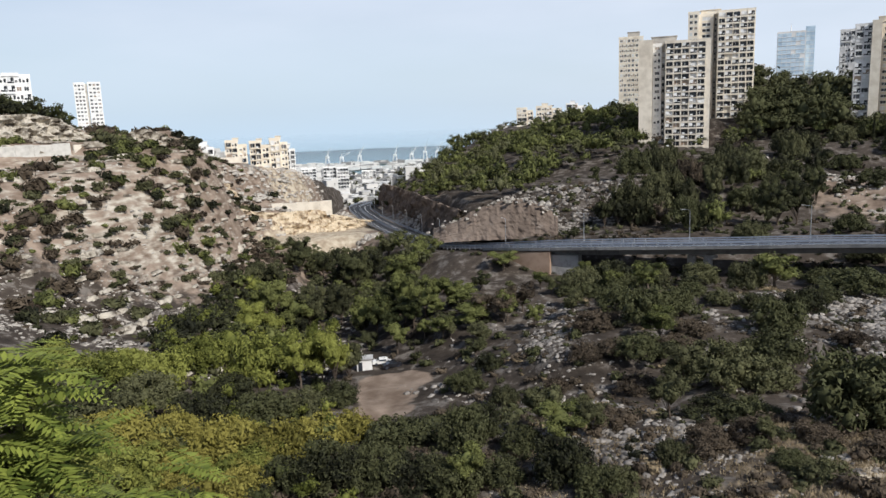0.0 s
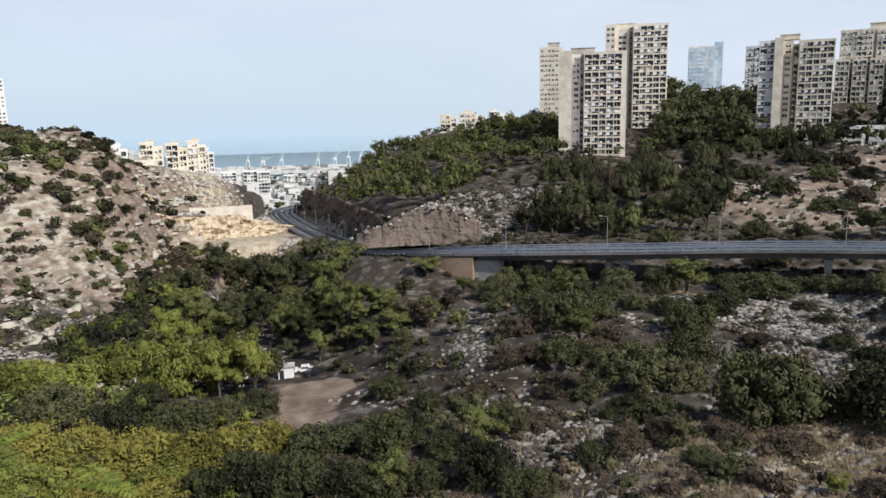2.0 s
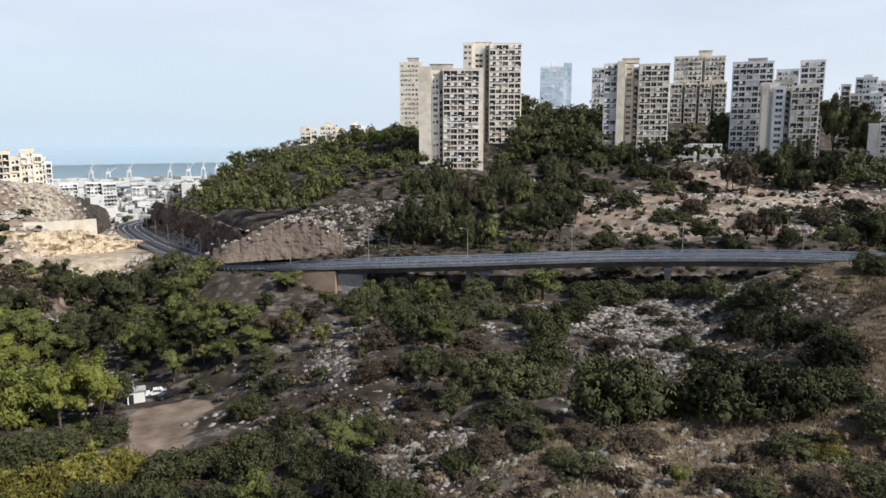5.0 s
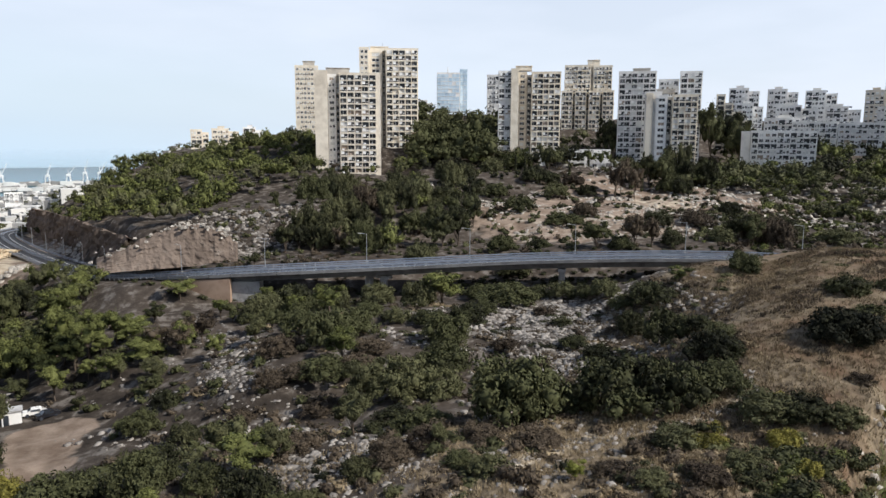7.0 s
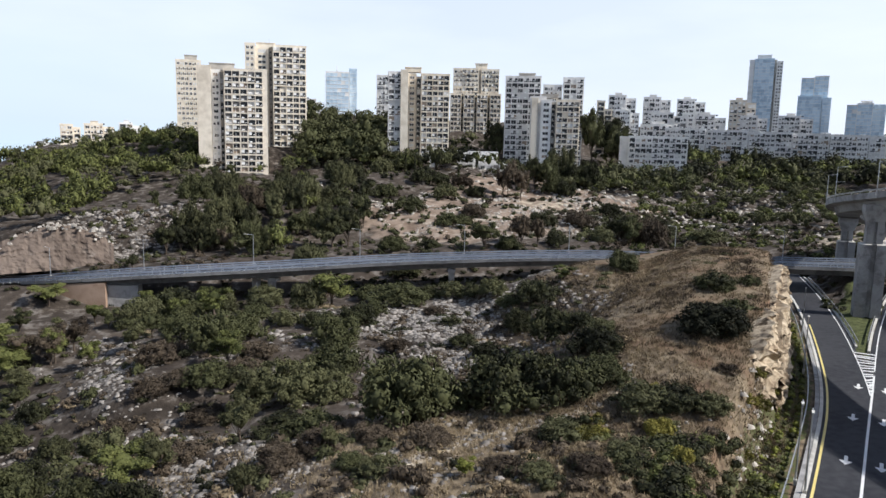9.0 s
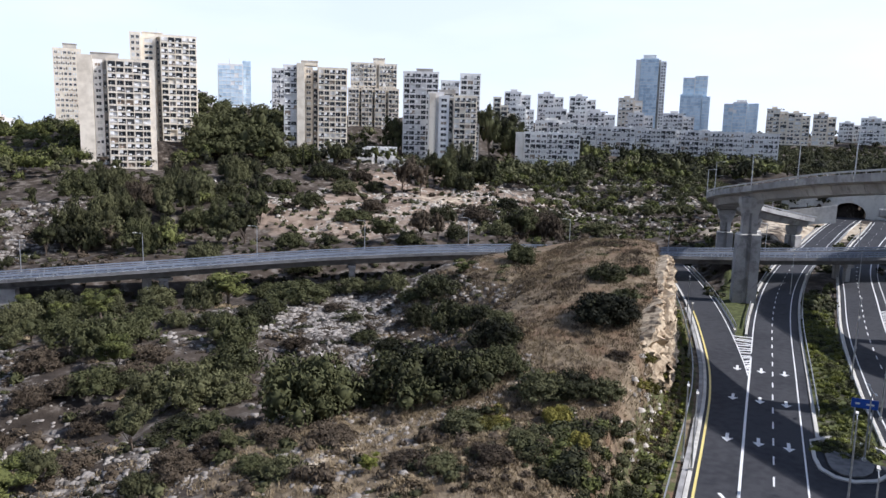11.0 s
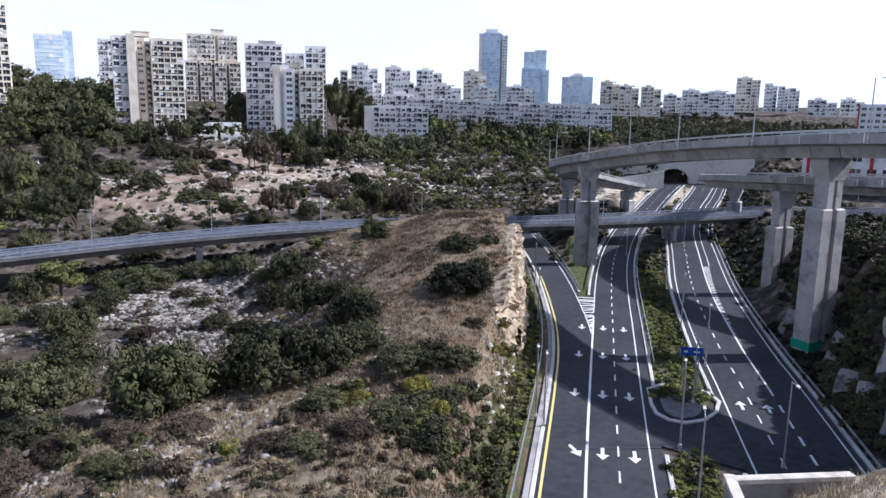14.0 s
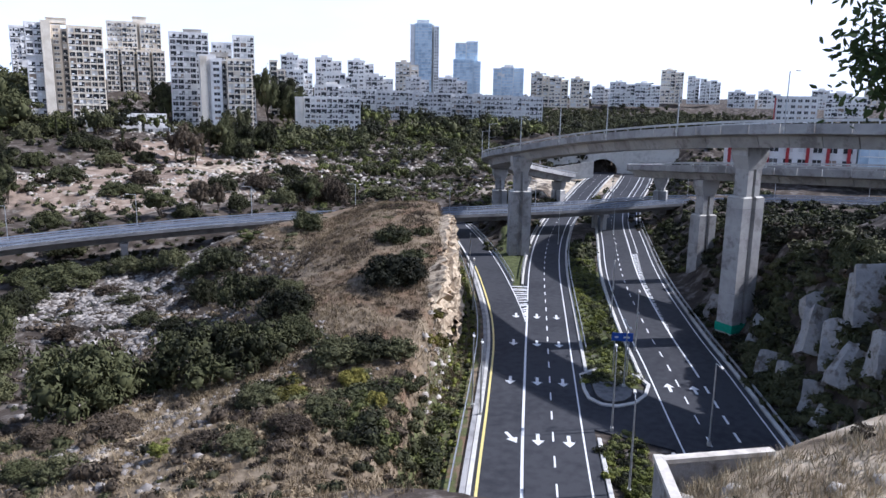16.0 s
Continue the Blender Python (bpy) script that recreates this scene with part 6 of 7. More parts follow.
crowd("scrub", "dark bushes along the foot of the crag", 52, ["dark", "olive", "dark"], scatter(52, 60, -118, 264, 26, 5, 48, 1.6), 0.7, 1.5, "bush", 30, 0.3, "scrub")
crowd("woodland", "dark trees beside the houses on the crest", 53, ["dark"], scatter(53, 16, -98, 322, 9, 6, 0, 2.5), 0.55, 0.8)
crowd("woodland", "trees along the foot of the sunlit slope", 28, ["dark", "pine", "fresh", "dark"], scatter(28, 110, -54, 176, 13, 40, -12, 3.2), 0.6, 0.95)
crowd("woodland", "undergrowth filling the near wood", 29, ["fresh", "pine", "fresh"], scatter(29, 120, -44, 92, 34, 36, 0, 3.6, avoid=plot), 0.4, 0.65, per_lobe=40, size=0.4)
WALLSIDE = [(-152, 230, 10), (-143, 233, 10), (-134, 238, 10), (-126, 243, 9), (-62, 308, 13), (-52, 320, 13), (-40, 345, 12), (-158, 256, 12), (-146, 262, 12), (-136, 268, 10)]
crowd("scrub", "dark green scrub dotted over the sunlit rocky slope", 30, ["dark", "olive", "dark", "pine", "dry"], scatter(30, 640, -100, 238, 58, 108, -14, 2.2, avoid=WALLSIDE), 0.7, 3.4, "bush", 60, 0.26, "scrub", skew=2.2)
crowd("scrub", "low olive and brown mats of thorny scrub on the sunlit slope", 54, ["olive", "dry", "olive", "dry", "dark"], scatter(54, 620, -100, 238, 58, 108, -14, 2.0, avoid=WALLSIDE), 0.6, 2.6, "mat", 60, 0.24, "scrub", skew=1.6)
crowd("scrub", "low scrub on the stony slope above the bridge", 31, ["dark", "olive", "dry", "dark"], scatter(31, 520, 160, 258, 130, 44, 38, 2.6, avoid=[(24, 258, 20)]), 0.5, 1.9, "bush", 30, 0.3, "scrub", skew=1.6)
crowd("scrub", "low brown and grey-green scrub over the near slope", 32, ["olive", "dry", "dry", "straw", "dry", "olive"], scatter(32, 760, 50, 100, 56, 54, 35, 1.1, room=0.4, avoid=knoll + [(54, 58, 13), (82, 122, 14), (70, 106, 7), (20, 112, 8), (26, 122, 8)]), 0.4, 1.4, "mat", 50, 0.19, "scrub", skew=1.6)
crowd("scrub", "scrub under the trees of the valley floor", 33, ["dark", "olive", "dry", "dark"], scatter(33, 420, -16, 142, 54, 66, 0, 2.0, avoid=plot), 0.7, 1.7, "bush", 20, 0.3, "scrub")
crowd("scrub", "scrub on the steep bank beside the highway", 34, ["dark", "olive", "dry", "dark"], scatter(34, 700, 116, 5, 66, 20, -26, 1.2), 0.6, 2.2, "bush", 50, 0.22, "scrub", skew=1.6)
crowd("scrub", "leafy green bushes at the foot of the knoll", 67, ["dark", "pine", "olive", "dark"], scatter(9, 90, 60, 42, 12, 7, -25, 1.2), 0.8, 1.6, "bush", 90, 0.17, "scrub")
crowd("scrub", "fresh green planting along the median", 68, ["fresh", "pine", "pine", "olive"], [(x + 0.5 * math.sin(x * 9), y + 0.5 * math.cos(x * 7)) for o in (6.6, 7.8, 9.0, 10.2, 11.4) for x, y, z, h in spaced(MAIN, 1.5, o) if 97 < x < 175 and is_free(x, y, 0.2)], 0.35, 0.85, "bush", 40, 0.2, "scrub")
crowd("scrub", "bushes along the bank beyond the road", 36, ["dark", "olive"], scatter(36, 220, 330, 60, 90, 45, 80, 2.0), 0.6, 1.4, "bush", 16, 0.35, "scrub")
crowd("scrub", "dry low scrub over the grassy knoll", 43, ["dry", "dry", "olive"], scatter(43, 90, 100, 76, 48, 24, -36, 1.6, room=0.3), 0.3, 0.9, "mat", 40, 0.22, "scrub")
crowd("scrub", "mixed green scrub at the foot of the knoll", 44, ["dry", "straw", "straw", "olive"], scatter(44, 200, 50, 44, 17, 14, -30, 0.9, room=0.3), 0.35, 0.9, "bush", 60, 0.17, "scrub")
crowd("woodland", "trees on the bank below the valley road", 45, ["dark", "pine", "dark", "olive"], scatter(45, 130, -24, 244, 22, 54, -14, 3.4), 0.55, 1.0)
crowd("scrub", "dark scrub under and behind the viaducts", 46, ["dark", "olive", "pine", "dark"], scatter(46, 900, 240, 66, 84, 54, -10, 1.6, room=0.6), 0.6, 1.9, "bush", 16, 0.35, "scrub")
crowd("scrub", "dark scrub on the slope beyond the road bridge", 47, ["dark", "olive", "dark"], scatter(47, 420, 240, 0, 70, 26, 20, 1.8, room=0.6), 0.6, 1.6, "bush", 16, 0.35, "scrub")
crowd("woodland", "dark trees on the plateau behind the viaducts", 48, ["dark", "olive", "dark"], scatter(48, 420, 520, 150, 150, 80, 70, 4.0), 0.6, 1.1, per_lobe=14, size=0.7)
crowd("woodland", "trees between the far blocks of the plateau", 49, ["dark", "olive"], scatter(49, 300, 660, 230, 110, 160, 30, 5.0), 0.8, 1.3, per_lobe=12, size=0.8)
crowd("scrub", "green weeds along the verge of the slip road", 37, ["fresh", "pine", "olive"], [(x, y) for o in (-3.6, -5.0, -6.2) for x, y, z, h in spaced(RAMP, 1.6, o) if 60 < x < 150], 0.3, 0.8, "bush", 16, 0.3, "scrub")

# scrub right behind the bridge; under the deck, where it clears, added as shade
under = []
r = np.random.RandomState(61)
for x, y, z, h in spaced(MID, 1.2):
    if 10 < x < 262 and y > 20:
        for _ in range(4):
            o = r.uniform(-11, 30)
            px, py = x + o * math.cos(radians(h)), y - o * math.sin(radians(h))
            g = float(ground(px, py)[0])
            clear = all(min((q[:, 0] - px) ** 2 + (q[:, 1] - py) ** 2) > 90 for _, _, q in ALL_ROADS)
            if clear and (abs(o) > 8.2 or g + 1.6 < z - 2.9):
                under.append((px, py))
crowd("scrub", "dark scrub along the far side of the road bridge, added under it as shade", 62, ["dark", "olive", "dry"], under, 0.5, 1.3, "bush", 26, 0.27, "scrub")


def grass_blades(name, label, seed, places, lo, hi, per, leaf=STRAW):
    """Loose upright blades in tufts, too many to count."""
    r = np.random.RandomState(seed)
    p = np.array(places)
    base = np.repeat(np.stack([p[:, 0], p[:, 1], ground(p[:, 0], p[:, 1])], 1), per, 0)
    n = len(base)
    base[:, :2] += r.normal(size=(n, 2)) * 0.28
    a, w, h = r.uniform(0, 6.283, n), r.uniform(0.03, 0.07, n), r.uniform(lo, hi, n)
    side = np.stack([np.cos(a) * w, np.sin(a) * w, np.zeros(n) - 0.08], 1)
    tip = base + np.stack([r.normal(size=n) * 0.2, r.normal(size=n) * 0.2, h], 1)
    v = np.stack([base - side * (1, 1, -1), base + side, tip], 1).reshape(-1, 3)
    ob = new(name, quick_mesh(name, v, np.arange(n * 3).reshape(-1, 3), np.zeros((0, 4), int), leaf))
    return tagged(ob, label, "dry grass", kind="stuff")


grass_blades("dry_grass", "dry straw-coloured grass on the knoll and near slope", 35, scatter(35, 9000, 90, 72, 62, 32, -38, 0, room=0.3), 0.25, 0.6, 9)
grass_blades("dry_grass", "russet dry grass in patches on the knoll", 36, [q for q in scatter(37, 9000, 100, 76, 54, 26, -38, 0, room=0.3) if ripple(q[0], q[1], 14, 5) > 0.2], 0.25, 0.55, 9, DRY_LEAF)
grass_blades("dry_grass", "straw and weeds on the slope below the viewpoint", 38, scatter(38, 7000, 40, 58, 44, 22, 10, 0, room=0.3), 0.2, 0.5, 8, STRAW)


def sector(seed, count, h0, h1, d0, d1, gap=3.5):
    """Places in a sector seen from the viewpoint: headings and distances."""
    r = np.random.RandomState(seed)
    out = []
    for _ in range(count * 4):
        q = at(r.uniform(h0, h1), r.uniform(d0, d1))
        if len(out) < count and is_free(*q, 0.5) and all((q[0] - a) ** 2 + (q[1] - b) ** 2 > gap * gap for a, b in out):
            out.append(q)
    return out


crowd("woodland", "dark trees below the long terraced blocks", 63, ["dark", "olive", "dark", "pine"], sector(63, 110, 44, 52, 372, 420), 0.9, 1.6, per_lobe=18, size=0.6)
crowd("woodland", "tall dark trees in front of the long terraced blocks", 64, ["dark", "olive", "dark", "pine"], sector(64, 130, 51, 66, 420, 488), 1.3, 2.3, per_lobe=22, size=0.5)
crowd("woodland", "tall dark trees round the feet of the towers", 65, ["dark", "olive", "pine", "olive"], sector(65, 130, 13, 42, 376, 470, 4.5), 0.9, 1.7, per_lobe=22, size=0.55)
crowd("woodland", "trees and bushes between the far blocks", 66, ["dark", "olive"], sector(66, 260, 44, 78, 500, 760, 5), 0.8, 1.4, per_lobe=10, size=0.8)

crowd("woodland", "tall dark conifers between the tower blocks", 23, ["dark"], sector(23, 140, 22.4, 28.6, 398, 474, 4.0), 1.3, 2.9, per_lobe=40, size=0.4)
# lighter leaf kinds again make up for the missing haze
crowd("scrub", "scrub between the bridge and the wooded slope", 69, ["olive", "pine", "dark", "dry"], sector(69, 480, 44, 64, 232, 335, 2.2), 0.7, 1.9, "bush", 26, 0.3, "scrub")
crowd("woodland", "dark trees behind the high viaduct", 70, ["dark", "olive", "dark"], sector(70, 460, 64, 94, 340, 760, 4.5), 0.7, 1.3, per_lobe=14, size=0.65)

crowd("scrub", "black-green shrubs crowding the steep bank", 71, ["dark", "dark", "olive"], scatter(71, 420, 104, 5, 26, 11, -26, 0.9, room=0.3, avoid=[(126.5, 22.3, 5)]), 0.7, 1.7, "bush", 60, 0.18, "scrub")
crowd("scrub", "dark bushes on the tip of the median", 77, ["dark", "olive", "fresh"], [(x, y) for x, y in zip(np.random.RandomState(5).uniform(94, 101.5, 70), np.random.RandomState(6).uniform(28, 35, 70))], 0.4, 0.9, "bush", 50, 0.18, "scrub")
crowd("scrub", "green bushes on the islet beside the link", 72, ["dark", "fresh", "pine"], scatter(72, 60, 73.5, 21.5, 7, 3, -26, 0.7, room=-0.3), 0.4, 0.9, "bush", 60, 0.18, "scrub")
crowd("scrub", "brown bushes on the terrace below the towers", 73, ["dark", "olive", "dry"], sector(73, 170, 27, 46, 335, 405, 3), 0.7, 2.0, "bush", 26, 0.3, "scrub")
plant_trees(74, ["cypress"], sector(74, 9, 30, 44, 345, 395, 6), 1.0, 1.5)

crowd("scrub", "low thorny mats between the stones of the field", 76, ["dry", "olive", "dry", "dark"], scatter(76, 70, 80, 120, 23, 18, 30, 2.4), 0.5, 1.5, "mat", 50, 0.19, "scrub", skew=1.4)

# ---------------------------------------------------------------- stones and rock faces
PALE_ROCK = material("pale_limestone", (0.2, 0.18, 0.155), (0.46, 0.42, 0.365), 0.9, 0.95, bump=0.12, bump_scale=3, per_island=0.35)
GREY_ROCK = material("grey_limestone", (0.24, 0.23, 0.22), (0.46, 0.44, 0.41), 0.5, 0.95, bump=0.25, bump_scale=1.6, spots=(0.16, 0.14, 0.12), spot_scale=0.5)
OCHRE_ROCK = material("ochre_limestone", (0.36, 0.27, 0.17), (0.6, 0.5, 0.36), 0.5, 0.95, bump=0.3, bump_scale=1.3, spots=(0.2, 0.14, 0.09), spot_scale=0.35)
FIELD_ROCK = material("grey_field_stone", (0.085, 0.076, 0.068), (0.323, 0.293, 0.259), 0.9, 0.95, bump=0.12, bump_scale=3, per_island=0.45)
KNOLL_ROCK = material("ochre_knoll_rock", (0.27, 0.2, 0.13), (0.55, 0.45, 0.32), 0.6, 0.95, bump=0.35, bump_scale=1.3, spots=(0.1, 0.07, 0.045), spot_scale=0.5)
CRAG = material("weathered_crag", (0.2, 0.17, 0.13), (0.5, 0.45, 0.37), 0.45, 0.95, bump=0.4, bump_scale=1.1, spots=(0.1, 0.08, 0.06), spot_scale=0.35)
RED_EARTH = material("red_brown_cut", (0.08, 0.06, 0.047), (0.18, 0.14, 0.112), 0.3, 0.95, bump=0.25, bump_scale=1.2, spots=(0.22, 0.18, 0.148), spot_scale=0.22, spot_edge=(0.56, 0.66))


def stones(name, label, seed, places, lo, hi, mat, flat=0.55, level=False):
    """Loose and bedded stones too many to count."""
    r = np.random.RandomState(seed)
    corners = np.array([(-1, -1, -1), (1, -1, -1), (1, 1, -1), (-1, 1, -1), (-0.75, -0.7, 1), (0.75, -0.75, 1), (0.7, 0.75, 1), (-0.7, 0.7, 1)]) * 0.5
    sides = np.array([(0, 1, 5, 4), (1, 2, 6, 5), (2, 3, 7, 6), (3, 0, 4, 7), (4, 5, 6, 7)])
    v, f = [], []
    for k, ((x, y), z) in enumerate(zip(places, heights(places))):
        s = lo + (hi - lo) * r.rand() ** 2.2
        c = corners * (1 + r.uniform(-0.35, 0.35, (8, 3)))
        c = c * (s * r.uniform(0.8, 1.9), s, s * flat * r.uniform(0.6, 1.2))
        a = r.uniform(0, 6.283)
        if level:
            gx1, gy1 = ground([x + 2, x - 2, x, x], [y, y, y + 2, y - 2]).reshape(2, 2) @ (1, -1)
            a = math.atan2(gy1, gx1) + 1.571 + r.normal() * 0.2
            c = c * (1.9, 1, 1)
        v.append(np.stack([c[:, 0] * math.cos(a) - c[:, 1] * math.sin(a) + x, c[:, 0] * math.sin(a) + c[:, 1] * math.cos(a) + y, c[:, 2] + z + s * flat * 0.22], 1))
        f.append(sides + 8 * k)
    ob = new(name, quick_mesh(name, np.concatenate(v), np.zeros((0, 3), int), np.concatenate(f), mat))
    return tagged(ob, label, "stones", kind="stuff")


stones("stones", "pale limestone rubble over the sunlit slope", 1, [q for q in scatter(41, 12000, -92, 222, 54, 108, -14, 0) if ripple(q[0], q[1], 19, 8) + 0.014 * (212 - q[1]) > 0.05], 0.15, 0.95, PALE_ROCK, 0.45)
ledge = scatter(48, 9000, -98, 236, 54, 108, -14, 0)
ledge = [q for q, z in zip(ledge, heights(ledge)) if abs((z + 1.6 * float(ripple(q[0], q[1], 40, 9))) / 3.4 % 1 - 0.5) < 0.1 and ripple(q[0], q[1], 24, 10) > -0.2]
stones("stones", "broken limestone ledges stepping along the sunlit slope", 10, ledge, 0.5, 1.9, CRAG, 0.7, level=True)
SCREES = ([(20, 168), (27, 166), (26, 129), (22, 116), (18, 118), (15, 128)], [(73, 137), (94, 133), (87, 109), (80, 105), (65, 89), (65, 97), (69, 108), (63, 115)], [(15, 96), (23, 80), (31, 82), (33, 75), (30, 71), (20, 70), (15, 78)])
r = np.random.RandomState(44)
for k, (outline, count) in enumerate(zip(SCREES, (1000, 3000, 1100))):
    stones("stones", "pale broken limestone between the bushes of the field", 20 + k, [(x + r.normal() * 2.2, y + r.normal() * 2.8) for x, y in inside(20 + k, count, outline, 0)], 0.12, 0.85, FIELD_ROCK, 0.4)
stones("stones", "grey broken limestone on the stony field", 2, [q for q in scatter(42, 2600, 78, 119, 34, 26, 30, 0) if ripple(q[0], q[1], 11, 14) > -0.05], 0.15, 0.9, FIELD_ROCK)
stones("stones", "limestone rubble between the bushes", 3, [q for q in scatter(43, 3600, 46, 108, 54, 46, 30, 0, avoid=knoll) if ripple(q[0], q[1], 16, 12) > 0.15], 0.15, 0.9, FIELD_ROCK)
stones("stones", "pale rubble on the slope above the bridge", 4, [q for q in scatter(44, 5200, 182, 236, 84, 44, 38, 0) if ripple(q[0], q[1], 22, 15) + 0.012 * (228 - q[1]) > -0.1], 0.3, 1.4, PALE_ROCK)
stones("stones", "pale rubble on the wooded slope behind the viaducts", 24, scatter(24, 2400, 285, 225, 95, 55, 48, 0), 0.4, 1.8, PALE_ROCK)
stones("stones", "broken rock beside the road cut", 5, scatter(45, 1500, 44, 256, 24, 24, 10, 0), 0.3, 1.3, FIELD_ROCK)
stones("stones", "stones in the dry grass of the near slope", 6, scatter(46, 700, 36, 64, 42, 18, 30, 0), 0.12, 0.6, FIELD_ROCK)
stones("stones", "white stones lining the footpath", 7, [(x + random.uniform(-1, 1), y + random.uniform(-1, 1)) for x, y, z, h in spaced([(34, 61.2, 0), (40, 63.2, 0), (50, 66.4, 0), (58, 62.8, 0), (64.3, 61.2, 0), (70.5, 62, 0), (74, 66, 0)], 0.28)], 0.15, 0.55, FIELD_ROCK)
stones("stones", "stones at the foot of the knoll cliff", 8, [(x + random.uniform(-1.4, 1.4), y + random.uniform(-1.4, 1.4)) for x, y, z, h in spaced(RAMP, 0.4, -7.6) if 70 < x < 116], 0.25, 1.0, PALE_ROCK)
stones("stones", "rubble on the far valley sides", 9, [q for q in scatter(47, 2400, -60, 370, 40, 80, -8, 0) if near_line(np.array([q[0]]), np.array([q[1]]), PIT)[0][0] > 15], 0.6, 2.4, PALE_ROCK)


def rock_face(name, label, line, mat, seed, depth=1.2, rows=9, lean=0.25, size=0.35, structure=False):
    """A broken cliff along a line of x, y, foot, top; depth: how far its bulges stand out."""
    p = np.array(line, float)
    s = np.concatenate([[0], np.cumsum(np.linalg.norm(np.diff(p[:, :2], axis=0), axis=1))])
    n = max(6, int(s[-1] / 0.9))
    u = np.linspace(0, s[-1], n)
    q = np.stack([np.interp(u, s, p[:, k]) for k in range(4)], 1)
    d = np.gradient(q[:, :2], axis=0)
    d /= np.linalg.norm(d, axis=1)[:, None]
    v, f = [], []
    for i in range(n):
        for j in range(rows + 1):
            t = j / rows
            z = q[i, 2] + (q[i, 3] - q[i, 2]) * t
            w = Vector((q[i, 0] * size, q[i, 1] * size, z * size * 1.6)) + Vector((seed, 0, 0))
            out = depth * (noise.noise(w) + 0.6 * noise.noise(w * 2.3)) + depth * 0.5 * round(2 * noise.noise(w * 0.7))
            out -= lean * (z - q[i, 2])
            z += 0.5 * noise.noise(w * 1.7 + Vector((3, 3, 3))) * (0 < j < rows)
            v.append((q[i, 0] + d[i, 1] * out, q[i, 1] - d[i, 0] * out, z))
    for i in range(n - 1):
        for j in range(rows):
            a = i * (rows + 1) + j
            f.append((a, a + rows + 1, a + rows + 2, a + 1))
    top = [i * (rows + 1) + rows for i in range(n)]
    back = len(v)
    for i in range(n):
        v.append((q[i, 0] - d[i, 1] * 5, q[i, 1] + d[i, 0] * 5, q[i, 3] - 1.5))
    for i in range(n - 1):
        f.append((top[i], top[i + 1], back + i + 1, back + i))
    ob = mesh_object(name, v, f, mat)
    return tagged(ob, label, "cliff", kind="structure")


edge = along(RAMP, 4)
way_on = np.gradient(edge, axis=0)[:, :2]
way_on /= np.linalg.norm(way_on, axis=1)[:, None]
room_left = np.interp(edge[:, 0], [80, 88, 105, 130, 150], [6.8, 6.4, 5.9, 5.4, 5.2])
edge[:, 0] -= way_on[:, 1] * room_left
edge[:, 1] += way_on[:, 0] * room_left
edge = edge[(edge[:, 0] > 95) & (edge[:, 0] < 152)]
crest = [float(np.interp(x, [95, 100, 106, 113, 124, 138, 150], [5, 8.5, 11.5, 13.8, 15.4, 14.6, 10])) for x in edge[:, 0]]
rock_face("cliff", "ochre limestone cliff of the knoll above the slip road", [(x, y, -0.4, c) for (x, y, z), c in zip(edge, crest)], KNOLL_ROCK, 3, 1.0, 18, 0.1, 0.7)
rock_face("cliff", "reddish rock cut beside the far valley road", [(-38, 520, -20, -8), (-40, 462, -15, -2), (-27, 395, -13, 2), (-10, 330, -11, 3), (4, 276, -8, 3)], RED_EARTH, 9, 1.6, 9, 0.15, 0.2)
rock_face("cliff", "pale ochre quarry face under the terrace wall", [(-85.5, 310.4, -3, 3), (-79.7, 315.1, -11, 0.5), (-71.8, 321.1, -12, -1), (-63.5, 326.9, -12, -1.2), (-55.0, 332.5, -12.5, -1.6), (-48.9, 339.5, -13, -4.5), (-42.4, 355.5, -14, -9), (-35.4, 374.3, -15, -13)], OCHRE_ROCK, 11, 1.6, 12, 0.3, 0.3)
rock_face("cliff", "weathered limestone crag under the crest", [(-166.9, 229.8, 33, 46), (-156.3, 240.7, 33, 45), (-146.7, 249.0, 33, 44.3), (-138.9, 255.7, 33, 44.6), (-132.1, 261.5, 33, 42.4), (-128.3, 267.8, 32.5, 38), (-124.9, 272.8, 32, 35)], CRAG, 6, 2.0, 14, 0.12, 0.4)
rock_face("cliff", "low pale crag on the crest", [(-117.6, 271.7, 30, 34), (-112.8, 273.7, 30, 37.6), (-107.8, 277.8, 30, 37.8), (-103.6, 281.5, 29, 35.5), (-100.6, 285.8, 28, 32)], CRAG, 16, 1.4, 10, 0.15, 0.45)
rock_face("cliff", "sunlit ochre outcrop on the shoulder of the knoll", [(83, 56.2, 3, 7.6), (86, 55.2, 3, 9.8), (90, 55.2, 3, 11.4), (94, 56.6, 4, 12.6), (98, 58.8, 4, 13.2), (102, 61.4, 4, 13.4), (107, 64.6, 4, 13.2)], KNOLL_ROCK, 21, 1.1, 12, 0.15, 0.9)
rock_face("cliff", "pale rock edge on top of the knoll", [(108, 65.4, 5, 13.4), (114, 68.6, 5, 14.8), (119, 71.4, 5, 15.4), (125, 75, 5, 15.8), (131, 79, 5, 15.6), (137, 83.4, 5, 14)], KNOLL_ROCK, 23, 0.8, 10, 0.12, 0.8)
rock_face("cliff", "broken pale ledges on the sunlit slope", [(-112, 262, 17, 23), (-104, 290, 13, 20), (-92, 330, 6, 12)], OCHRE_ROCK, 7, 1.6, 6, 0.6, 0.25)

# reddish cut bank behind the bridge head
v, f = [], []
COLS, ROWS = 60, 18
